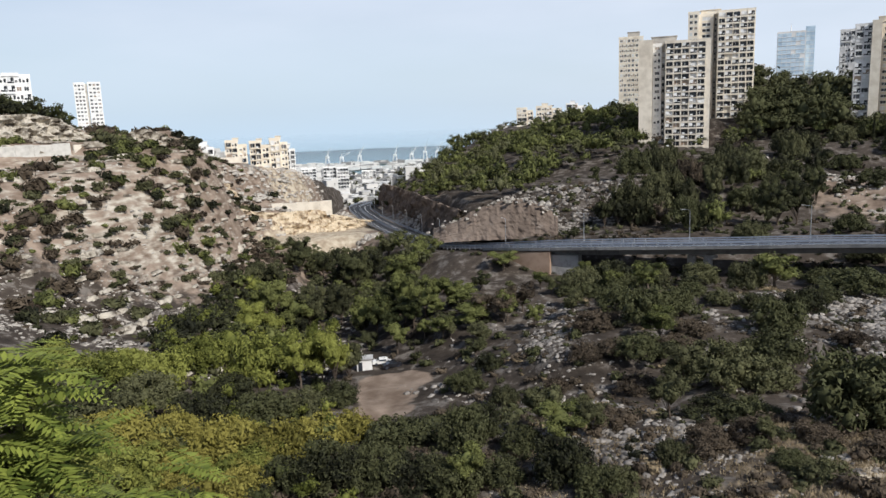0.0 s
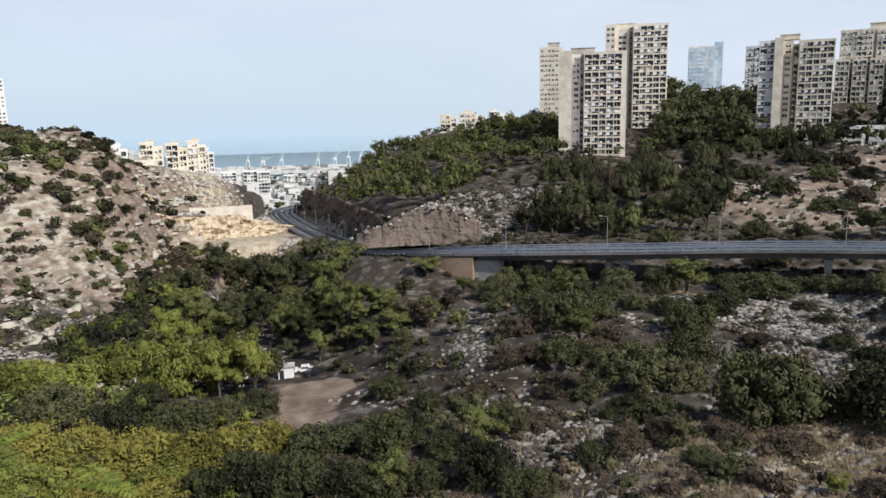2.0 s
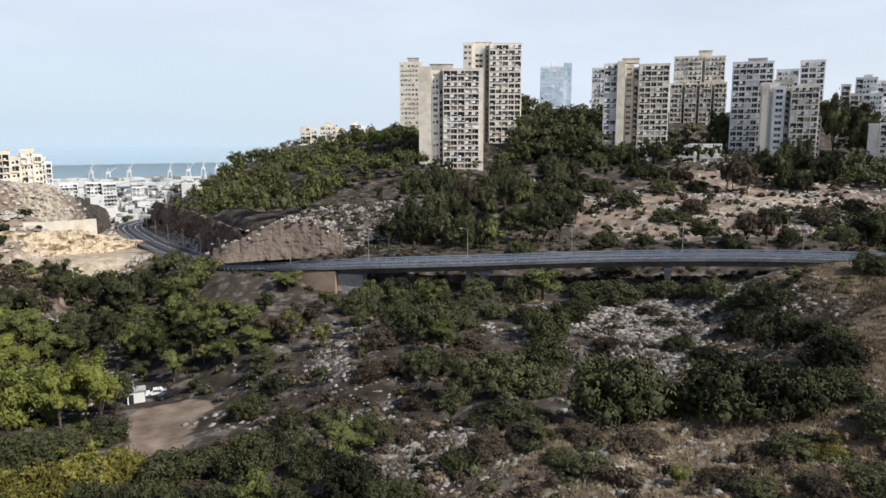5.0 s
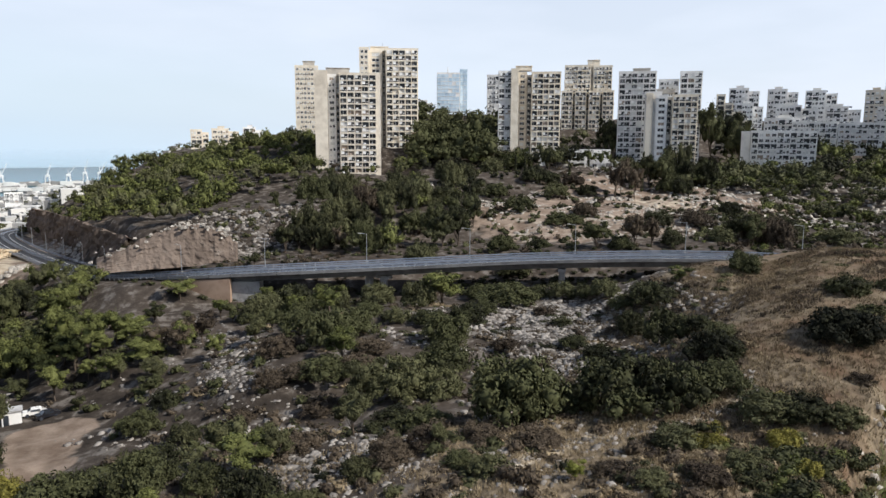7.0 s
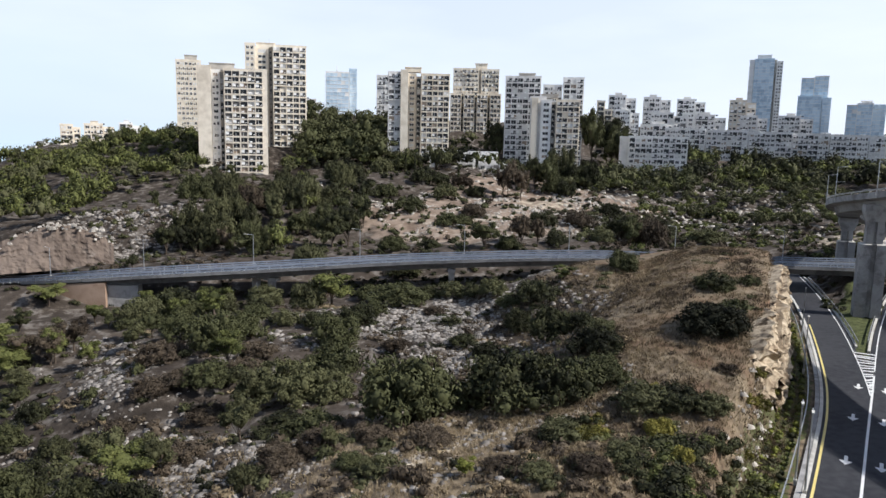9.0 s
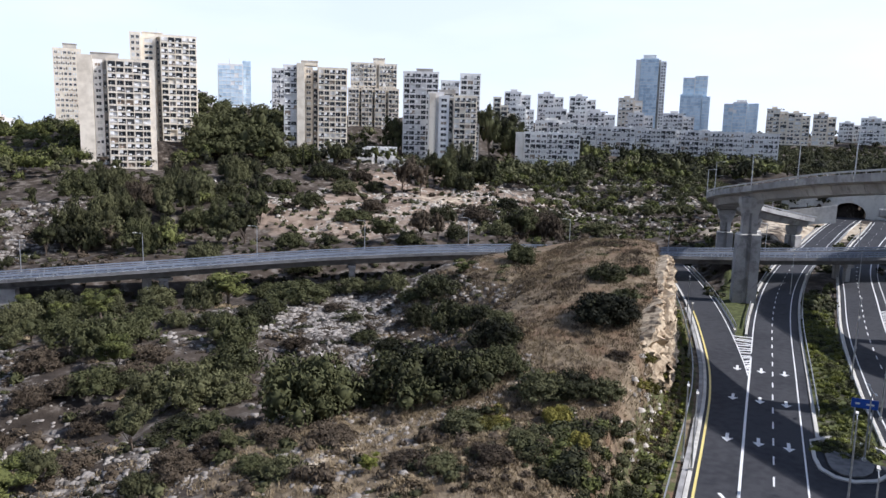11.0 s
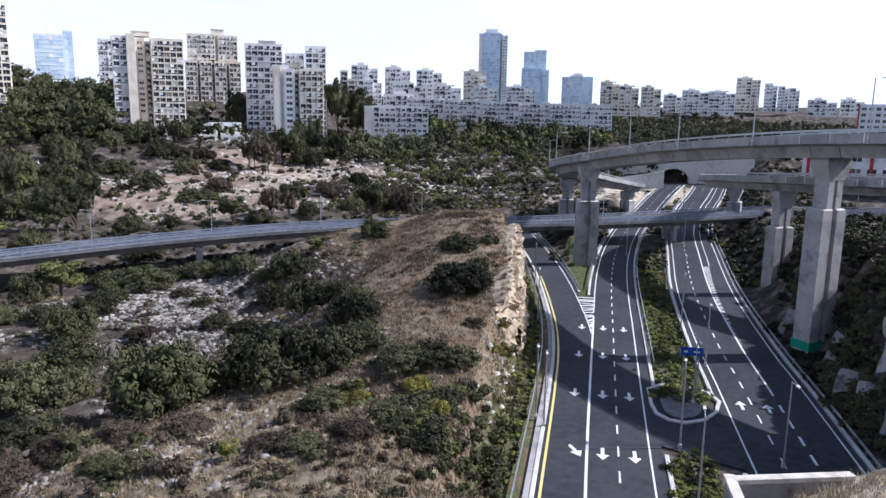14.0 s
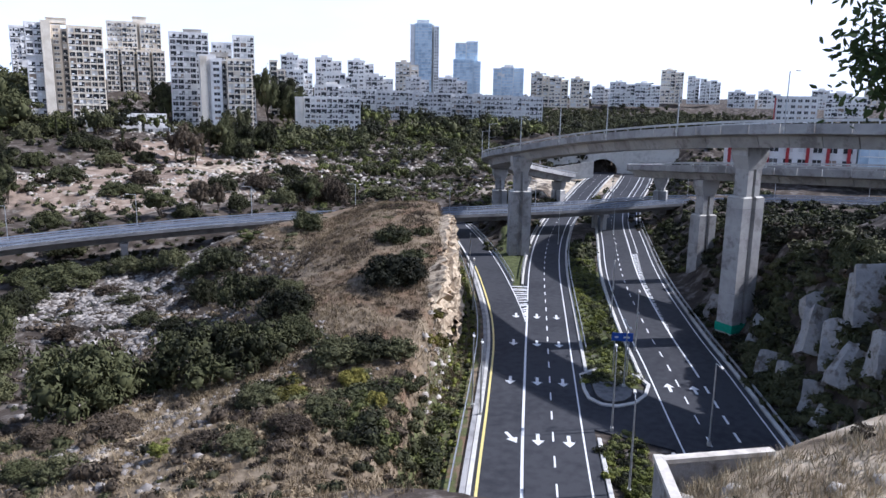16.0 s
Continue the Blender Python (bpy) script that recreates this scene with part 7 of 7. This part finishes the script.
for i in range(COLS + 1):
    u = i / COLS
    hx, hd = -0.8 + 9.8 * u, 237 - 6 * u
    peak = float(np.interp(u, [0, 0.15, 0.35, 0.62, 0.75, 0.88, 1], [2.0, 5.0, 9.0, 12.3, 11.4, 9.6, 5.5])) + 0.9 * noise.noise(Vector((u * 18, 2, 7))) + 0.5 * noise.noise(Vector((u * 50, 5, 7)))
    for j in range(ROWS + 1):
        t = j / ROWS
        w = Vector((u * 22, t * peak * 0.35, 1.5))
        dd = hd + t * 8 + 0.7 * noise.noise(w) + 0.35 * noise.noise(w * 3.1) + 0.5 * noise.noise(Vector((u * 9, t * 14, 3)))
        v.append((dd * math.sin(radians(hx)), dd * math.cos(radians(hx)), -2.6 + 1.8 * u + peak * t))
    v.append(((hd + 30) * math.sin(radians(hx)), (hd + 30) * math.cos(radians(hx)), -4 + peak * 0.8))
for i in range(COLS):
    for j in range(ROWS + 1):
        f.append(((i + 1) * (ROWS + 2) + j, (i + 1) * (ROWS + 2) + j + 1, i * (ROWS + 2) + j + 1, i * (ROWS + 2) + j))
bank = tagged(mesh_object("bank", v, f, RED_EARTH), "red-brown layered cut bank behind the bridge head", "bank", kind="structure")
rim = [(Vector(v[i * (ROWS + 2) + ROWS + 1 - k]), i) for i in range(2, COLS, 2) for k in (0, 1)]
r = np.random.RandomState(31)
sv, sf = [], []
for q, i in rim:
    for _ in range(4 if i > 30 else 1):
        c = np.array(q) + r.normal(size=3) * (2.0, 1.6, 0.25) - (0, 0, 0.15)
        k = r.uniform(0.3, 1.0)
        o = r.normal(size=(8, 3)) * 0.16 + np.array([(-1, -1, -1), (1, -1, -1), (1, 1, -1), (-1, 1, -1), (-0.7, -0.7, 1), (0.7, -0.7, 1), (0.7, 0.7, 1), (-0.7, 0.7, 1)]) * 0.5
        m = len(sv) * 1
        sv += [tuple(c + e * k * np.array((1.4, 1, 0.8))) for e in o]
        sf += [(m, m + 1, m + 5, m + 4), (m + 1, m + 2, m + 6, m + 5), (m + 2, m + 3, m + 7, m + 6), (m + 3, m, m + 4, m + 7), (m + 4, m + 5, m + 6, m + 7)]
tagged(mesh_object("stones", sv, sf, PALE_ROCK), "broken pale rock along the rim of the red bank", "stones", kind="stuff")
for q, i in rim[::3]:
    ob = new("bush", BUSHES["dark" if i % 4 else "dry"][i % 2])
    k = 0.8 + 0.9 * r.rand()
    ob.matrix_basis = pose(q.x + r.normal() * 2, q.y + 2.5, q.z - 0.8 * k, 0, 0, 70 * i) @ Matrix.Diagonal((k, k, k, 1))
    tagged(ob, BUSH_LABEL["dark" if i % 4 else "dry"], "bush", "bushes of the slopes")


def boulder(x, y, z, w, d, h, turn, seed, label="large grey limestone slab on the steep bank", mat=None):
    bm = bmesh.new()
    bmesh.ops.create_cube(bm, size=1.0)
    bmesh.ops.subdivide_edges(bm, edges=bm.edges[:], cuts=3, use_grid_fill=True)
    for q in bm.verts:
        c = q.co.copy()
        k = noise.noise(c * 1.5 + Vector((seed, seed * 0.7, 0))) * 0.3 + noise.noise(c * 5 + Vector((0, seed, 0))) * 0.14
        q.co = Vector((c.x * w, c.y * d, c.z * h)) + c.normalized() * k * min(w, d, h)
        q.co.x *= 1 - 0.3 * (c.z + 0.5)
    me = bpy.data.meshes.new("boulder")
    bm.to_mesh(me)
    bm.free()
    me.materials.append(mat or GREY_ROCK)
    ob = new("boulder", me)
    ob.matrix_basis = pose(x, y, z, 0, 0, -turn)
    return tagged(ob, label, "boulder", "boulders of the bank")


for k, (x, y, w, d, h) in enumerate(((110, 12.6, 5.0, 2.4, 6.0), (106.2, 10.2, 3.2, 2.2, 4.2), (107, 6.2, 6.5, 3.0, 6.5), (102, 4.0, 5.0, 3.0, 6.5), (97.2, 2.2, 4.5, 3.0, 6.0), (103.5, 0.8, 7.5, 3.5, 7.5), (98.6, 6.2, 3.2, 2.2, 4.6), (94.4, 4.6, 2.2, 1.8, 2.8), (113, 8.2, 3.4, 2.6, 4.0), (121, 16.0, 3.4, 2.6, 4.4), (139, 25.5, 4.5, 3.4, 5.0), (93.5, -1.5, 5.0, 3.4, 5.5))):
    ob = boulder(x, y, float(ground(x, y)[0]) - h * 0.06, w, d, h, 86 + 22 * math.sin(k * 2.1), k + 1)
    ob.matrix_basis = ob.matrix_basis @ pose(0, 0, 0, -24 + 9 * math.sin(k * 1.3), 10 * math.sin(k * 3.7), 0)

# ---------------------------------------------------------------- tunnel mouth at the head of the valley
thing = empty("tunnel_portal", 334.5, 120.3, 7.9, 70.2)
arch = [(6.6 * math.cos(a), 1.4 + 5.2 * math.sin(a)) for a in np.linspace(0, math.pi, 15)]
face = [(-26, -2), (-6.6, -2)] + arch[::-1] + [(6.6, -2), (34, -2), (34, 12.5), (-26, 12.5)]
n = len(face)
s = Shape().add([(x, 0, z) for x, z in face] + [(x, 1.2, z) for x, z in face], [tuple(range(n)), tuple(range(2 * n - 1, n - 1, -1))] + [(i, n + i, n + (i + 1) % n, (i + 1) % n) for i in range(n)])
s.make("face_wall", PALE_CONCRETE, thing)
# near-black bore and closing sheet: the darkness inside is put into the colour
DARK = material("near_black", (0.02, 0.022, 0.03), (0.04, 0.042, 0.05), 0.5, 0.8)
s = Shape()
for (x0, z0), (x1, z1) in zip(arch[:-1], arch[1:]):
    s.add([(x0, 1.2, z0), (x1, 1.2, z1), (x1, 40, z1), (x0, 40, z0)], [(0, 1, 2, 3)])
s.add([(6.6, 40, -1), (-6.6, 40, -1), (-6.6, 40, 9), (6.6, 40, 9)], [(0, 1, 2, 3)])
s.add([(6.6, 1.2, -1), (6.6, 40, -1), (6.6, 40, 2), (6.6, 1.2, 2)], [(0, 1, 2, 3)]).add([(-6.6, 1.2, -1), (-6.6, 40, -1), (-6.6, 40, 2), (-6.6, 1.2, 2)], [(0, 1, 2, 3)])
s.make("bore", DARK, thing)
Shape().box(9.4, -0.5, -2, 1.3, 1.4, 15).make("pilaster", PALE_CONCRETE, thing)
Shape().box(0, -0.2, 12.5, 66, 1.8, 0.7).make("coping", PALE_CONCRETE, thing)
tagged(thing, "grey concrete tunnel portal with a dark arched mouth", "tunnel portal")
thing = empty("retaining_wall", 303, 128, 4, 68)
Shape().add([(-14, 0, 0), (14, 0, 4), (14, 0, 11), (-14, 0, 6), (-14, 1, 0), (14, 1, 4), (14, 1, 11), (-14, 1, 6)], [(0, 1, 2, 3), (4, 7, 6, 5), (3, 2, 6, 7), (0, 3, 7, 4), (1, 5, 6, 2)]).make("wall_panel", PALE_CONCRETE, thing)
tagged(thing, "pale sloping retaining wall beside the tunnel road", "retaining wall")

# ---------------------------------------------------------------- parapet of the near tunnel and the bank behind it
thing = empty("parapet_wall")
WHITE_STONE = material("white_parapet_stone", (0.4, 0.36, 0.3), (0.62, 0.57, 0.49), 2.0, 0.9, bump=0.02)
for a, b in (((24.7, 5.8), (27.5, 2.8)), ((24.75, 6.05), (13.0, 0.1))):
    d = Vector((b[0] - a[0], b[1] - a[1], 0))
    h = math.degrees(math.atan2(d.x, d.y))
    cx, cy = (a[0] + b[0]) / 2, (a[1] + b[1]) / 2
    Shape().box(cx, cy, 18, 0.26, d.length, 7.8, turn=h).make("wall_panel", GREY_ROCK, thing)
    Shape().box(cx, cy, 25.82 if b[0] > 20 else 25.81, 0.36, d.length + 0.2, 0.16, turn=h).make("coping", WHITE_STONE, thing)
tagged(thing, "cream stone parapet with a pale coping above the tunnel", "parapet wall")
grass = []
r = np.random.RandomState(77)
for _ in range(3600):
    x, y = r.uniform(15, 36), r.uniform(-9, 5)
    if (y - 6.2) < -1.1 * (x - 24.8) - 0.4 and (y - 6.2) < 0.49 * (x - 24.8) - 0.5:
        grass.append((x, y))
v, f = [], []
for (x, y), z in zip(grass, heights(grass)):
    for k in range(9):
        a, w, h = r.uniform(0, 6.283), r.uniform(0.012, 0.03), r.uniform(0.2, 0.6)
        px, py = x + r.normal() * 0.16, y + r.normal() * 0.16
        n = len(v)
        v += [(px - w * math.cos(a), py - w * math.sin(a), z - 0.05), (px + w * math.cos(a), py + w * math.sin(a), z - 0.05), (px + r.normal() * 0.16, py + r.normal() * 0.16, z + h)]
        f.append((n, n + 1, n + 2))
PALE_STRAW = foliage("pale_dry_grass", (0.2, 0.16, 0.1), (0.46, 0.39, 0.27), 0.0)
ob = mesh_object("dry_grass", v, f, PALE_STRAW)
tagged(ob, "tall dry straw grass on the bank above the tunnel", "dry grass", kind="stuff")
stones("stones", "weathered stones in the dry grass of the near bank", 12, [g for g in grass[::40]], 0.1, 0.55, PALE_ROCK)
plant_bushes(90, ["olive", "dry", "dry"], grass[5::150], 0.25, 0.6)

# ---------------------------------------------------------------- clearing with hut and parked cars
hut_z = float(ground(-18, 151)[0])
thing = empty("hut", -18, 150.5, hut_z - 0.2, -6)
s = Shape().box(0, 0, 0, 3.2, 2.6, 2.6)
s.make("wall", WALLS["white"], thing)
Shape().box(0, 0, 2.6, 3.7, 3.1, 0.18).make("roof", ROOFING, thing)
Shape().box(-0.9, -1.32, 0.1, 0.9, 0.06, 2.0).make("door", GLASS, thing)
tagged(thing, "small white hut with a dark doorway beside the clearing", "hut")


def car(x, y, turn, paint, label):
    z = float(ground(x, y)[0])
    thing = empty("car", x, y, z + 0.02, turn)
    side = [(-2.1, 0.35), (-2.1, 0.8), (-1.95, 0.95), (-1.2, 1.0), (-0.6, 1.42), (0.9, 1.45), (1.6, 1.05), (2.1, 0.95), (2.15, 0.4)]
    n = len(side)
    s = Shape().add([(-0.85, a, b) for a, b in side] + [(0.85, a, b) for a, b in side], [(i, (i + 1) % n, n + (i + 1) % n, n + i) for i in range(n)] + [tuple(range(n - 1, -1, -1)), tuple(range(n, 2 * n))])
    s.make("body", paint, thing)
    for o in (-0.87, 0.87):
        Shape().box(o, 0.1, 1.0, 0.03, 1.6, 0.36).make("side_window", GLASS, thing)
        for w in (-1.3, 1.3):
            Shape().tube((o * 0.8, w, 0.32), (o * 1.03, w, 0.32), 0.33, 0.33, 14).make("wheel", DARK, thing)
    Shape().add([(-0.75, -1.22, 1.02), (0.75, -1.22, 1.02), (0.75, -0.63, 1.42), (-0.75, -0.63, 1.42)], [(0, 1, 2, 3)]).make("windscreen", GLASS, thing)
    return tagged(thing, label, "car", "parked cars")


BLACK_PAINT = material("black_car_paint", (0.01, 0.01, 0.012), (0.02, 0.02, 0.024), 1.0, 0.2)
car(-12.2, 150.5, 70, BLACK_PAINT, "dark car parked under the trees by the clearing")
car(-14.5, 153.5, 84, WALLS["white"], "white car parked under the trees by the clearing")

# ---------------------------------------------------------------- walls and terraces of the sunlit slope
for a, b, foot, top, label in (((-156, 229), (-123, 247), 29.0, 34.3, "white rendered retaining wall on the upper slope"), ((-122.4, 247.6), (-109, 270), 31.5, 33.6, "long pale wall following the slope"), ((-77.5, 332), (-51, 337.5), -0.6, 2.2, "yellow-white terrace wall above the quarry"), ((-118, 352), (-100, 372), 17, 22.5, "pale stone terrace wall below the houses")):
    d = Vector((b[0] - a[0], b[1] - a[1], 0))
    thing = empty("retaining_wall", (a[0] + b[0]) / 2, (a[1] + b[1]) / 2, foot, math.degrees(math.atan2(d.x, d.y)))
    n = max(2, int(d.length / 5))
    for k in range(n):
        Shape().box(0, (k + 0.5 - n / 2) * d.length / n, -4, 0.6, d.length / n - 0.06, top - foot + 4 - 0.25 * (k % 2)).make("wall_panel", PALE_CONCRETE if "white r" in label else WALLS["tan"], thing)
    tagged(thing, label, "retaining wall", "retaining walls")

# ---------------------------------------------------------------- the port town and the harbour
r = np.random.RandomState(12)
v, f = [], []
places = []
while len(places) < 950:
    h, d = r.uniform(-19, 6), r.uniform(620, 1640)
    x, y = at(h, d)
    if d < 900 and not (-100 < x < -10):
        continue
    places.append((x, y))
for (x, y), z in zip(places, heights(places)):
    d = math.hypot(x, y)
    sx, sy, sz = r.uniform(6, 16), r.uniform(6, 14), r.uniform(4, 11) * (1.4 if r.rand() < 0.15 else 1)
    n = len(v)
    t = r.uniform(0, 1.57)
    c, q = math.cos(t), math.sin(t)
    for k in (-3, sz):
        for a, b in ((-1, -1), (1, -1), (1, 1), (-1, 1)):
            a, b = a * sx / 2, b * sy / 2
            v.append((x + a * c - b * q, y + a * q + b * c, z + k))
    f += [(n, n + 1, n + 5, n + 4), (n + 1, n + 2, n + 6, n + 5), (n + 2, n + 3, n + 7, n + 6), (n + 3, n, n + 4, n + 7), (n + 4, n + 5, n + 6, n + 7)]
TOWN = material("town_render", (0.24, 0.235, 0.225), (0.66, 0.64, 0.6), 0.02, 0.9, per_island=0.8)
tagged(mesh_object("town_houses", v, f, TOWN), "crowded pale flat-roofed houses of the port town", "town", kind="stuff")
crowd("woodland", "trees between the houses of the port town", 51, ["dark", "olive"], [p for p in places[::2]], 1.0, 1.9, per_lobe=8, size=1.0)
for heading, dist, w, z1 in ((-8.6, 905, 16, -17), (-7.6, 900, 14, -18), (-10.2, 980, 20, -22), (-12.0, 1080, 22, -24), (-5.6, 1150, 22, -40)):
    t = building("apartment_block", "pale apartment house at the mouth of the valley", heading, dist, -60, radius=10, group="town blocks")
    block(t, "white", 0, 0, w, 12, 0, z1 + 60, front=(4, 6, ["deep", "window"], (z1 + 60) * 0.4))
for x, y, w, d in ((-330, 1760, 190, 60), (-140, 1800, 240, 50), (60, 1820, 200, 60), (-220, 1960, 420, 26), (150, 1960, 260, 40)):
    tagged(Shape().box(x, y, -84, w, d, 6.5).make("quay", PALE_CONCRETE), "long pale concrete harbour quay", "quay", kind="structure")
v, f = [], []
for _ in range(420):
    x, y = r.uniform(-400, 260), r.choice([1745, 1765, 1785, 1810, 1830, 1955, 1965]) + r.uniform(-8, 8)
    sx, sz, n = r.uniform(6, 26), r.uniform(2.5, 9), len(v)
    for k in (0, sz):
        v += [(x - sx / 2, y - 4, -77.6 + k), (x + sx / 2, y - 4, -77.6 + k), (x + sx / 2, y + 4, -77.6 + k), (x - sx / 2, y + 4, -77.6 + k)]
    f += [(n, n + 1, n + 5, n + 4), (n + 1, n + 2, n + 6, n + 5), (n + 2, n + 3, n + 7, n + 6), (n + 3, n, n + 4, n + 7), (n + 4, n + 5, n + 6, n + 7)]
tagged(mesh_object("port_sheds", v, f, TOWN), "pale sheds and stacked containers on the quays", "port sheds", kind="stuff")


def crane(x, y, high, boom, lean):
    thing = empty("harbour_crane", x, y, -77.5, 10)
    for a in (-6, 6):
        for b in (-5, 5):
            Shape().tube((a, b, 0), (a * 0.5, b * 0.6, high * 0.6), 0.8, 0.7, 5).make("leg", SHUTTER, thing)
    Shape().box(0, 0, high * 0.58, 9, 9, 4.5).make("cab", SHUTTER, thing)
    Shape().tube((0, 0, high * 0.6), (0, 0, high), 1.0, 0.7, 6).make("mast", SHUTTER, thing)
    Shape().tube((0, 0, high * 0.66), (boom * math.cos(lean), 0, high * 0.66 + boom * math.sin(lean)), 0.9, 0.5, 5).make("boom", SHUTTER, thing)
    Shape().tube((0, 0, high), (boom * 0.8 * math.cos(lean), 0, high * 0.66 + boom * 0.8 * math.sin(lean)), 0.25, 0.25, 4).make("stay", SHUTTER, thing)
    return tagged(thing, "pale slender harbour crane with a raised boom", "crane", "harbour cranes")


for px, py, hi, bo, le in ((-300, 1960, 34, 26, 1.2), (-262, 1962, 30, 26, 0.5), (-214, 1958, 34, 34, 1.1), (-120, 1960, 32, 30, 1.25), (-76, 1962, 34, 28, 0.9), (-40, 1958, 42, 34, 1.3), (-8, 1962, 40, 32, 1.0), (24, 1958, 46, 36, 1.2), (52, 1960, 44, 34, 1.35), (84, 1958, 44, 36, 0.9), (120, 1962, 42, 30, 1.2)):
    crane(px, py, hi, bo, le)

# ---------------------------------------------------------------- plants close to the camera
FROND = foliage("pinnate_leaf", (0.06, 0.082, 0.013), (0.21, 0.24, 0.045), 0.0)


def frond(v, f, base, way, length, pairs, r):
    """One long feathered leaf, drooping, with leaflets in pairs."""
    way = way.normalized()
    side = way.cross(Vector((0, 0, 1))).normalized()
    for k in range(pairs):
        t = (k + 1.5) / (pairs + 1)
        p = base + way * length * t + Vector((0, 0, -0.32 * length * t * t))
        leaf = length * 0.24 * math.sin(math.pi * min(1, 0.25 + 0.72 * t))
        for sgn in (-1, 1):
            d = (side * sgn + way * 0.42 + Vector((0, 0, -0.3 + r.uniform(-0.15, 0.15)))).normalized()
            w = way * leaf * 0.18
            n = len(v)
            v += [p, p + d * leaf * 0.45 - w + Vector((0, 0, 0.012)), p + d * leaf, p + d * leaf * 0.45 + w - Vector((0, 0, 0.012))]
            f.append((n, n + 1, n + 2, n + 3))
    n = len(v)
    e = side * 0.006
    v += [base - e, base + e, base + way * length * 0.55 + Vector((0, 0, -0.1 * length)) + e, base + way * length * 0.55 + Vector((0, 0, -0.1 * length)) - e]
    f.append((n, n + 1, n + 2, n + 3))


r = np.random.RandomState(4)
thing = empty("tree_of_heaven", -7.4, 11.6, float(ground(-7.4, 11.6)[0]), 0)
base_z = thing.matrix_basis.translation.z
foot = Vector((-7.4, 11.6, base_z))
tips = []
rf = np.random.RandomState(14)
sprays = [(rf.uniform(-35, -29.6), rf.uniform(-23, -15.0), rf.uniform(10.2, 11.6), 11, 0.4) for _ in range(24)] + [(rf.uniform(-33, -20.0), rf.uniform(-31, -25.6), rf.uniform(11, 12.6), 10, 0.4) for _ in range(26)]
for heading, el, d, n, spread in sprays:
    a, e = radians(heading), radians(el)
    tips.append((Vector((d * math.sin(a), d * math.cos(a), 38 + d * math.tan(e))) - foot, n, spread))
t = Shape()
t.tube((0, 0, -0.5), (0.3, -0.2, max(1.5, 30.5 - base_z)), 0.16, 0.09, 8)
fork = Vector((0.3, -0.2, max(1.5, 30.5 - base_z)))
v, f = [], []
for tip, n, spread in tips:
    t.tube(fork, tip, 0.03, 0.01, 6)
    for k in range(n):
        a = 6.283 * (k + r.uniform(-0.3, 0.3)) / n
        b = tip + Vector((r.normal() * 0.2, r.normal() * 0.2, r.normal() * 0.22)) * spread * 1.6
        frond(v, f, b, Vector((math.cos(a), math.sin(a), r.uniform(-0.2, 0.5))), r.uniform(0.75, 1.25), 12, r)
t.make("trunk", BARK, thing)
mesh_object("leaves", v, f, FROND, thing)
tagged(thing, "young tree with long bright green feathered leaves", "tree")

OVER_LEAF = foliage("glossy_dark_leaf", (0.018, 0.03, 0.009), (0.07, 0.1, 0.028), 0.0)
r = np.random.RandomState(9)
thing = empty("overhanging_tree", 8.6, -2.6, float(ground(8.6, -2.6)[0]), 0)
foot = thing.matrix_basis.translation.copy()
t = Shape()
crook = Vector((0.2, 0.3, 42.5 - foot.z))
t.tube((0, 0, -0.6), crook, 0.2, 0.1, 9)
v, f = [], []
for heading, el, d, n, spread in ((90.4, 6.6, 6.6, 260, 0.28), (88.5, 3.4, 6.5, 200, 0.19), (90.4, 2.4, 6.6, 220, 0.24), (89.4, 1.8, 6.5, 110, 0.16), (86.4, 8.9, 6.7, 130, 0.2), (92, 5.0, 6.6, 260, 0.32), (88.2, 5.8, 6.5, 60, 0.18), (91.5, 9, 6.8, 260, 0.36)):
    a, e = radians(heading), radians(el)
    tip = Vector((d * math.sin(a), d * math.cos(a), 38 + d * math.tan(e))) - foot
    t.tube(crook, tip + Vector((0.1, -0.1, 0.25)), 0.035, 0.008, 5)
    for k in range(n):
        p = tip + Vector((r.normal(), r.normal(), r.normal() * 0.9)) * spread * 0.7
        q = Vector((r.normal(), r.normal(), r.normal() - 0.4)).normalized()
        w = q.orthogonal().normalized() * 0.019
        s = r.uniform(0.055, 0.095)
        m = len(v)
        v += [p, p + q * s * 0.35 + w, p + q * s * 0.7 + w * 0.8, p + q * s, p + q * s * 0.7 - w * 0.8, p + q * s * 0.35 - w]
        f.append((m, m + 1, m + 2, m + 3, m + 4, m + 5))
t.make("trunk", BARK, thing)
mesh_object("leaves", v, f, OVER_LEAF, thing)
tagged(thing, "overhanging tree branch with dark oval leaves", "tree")
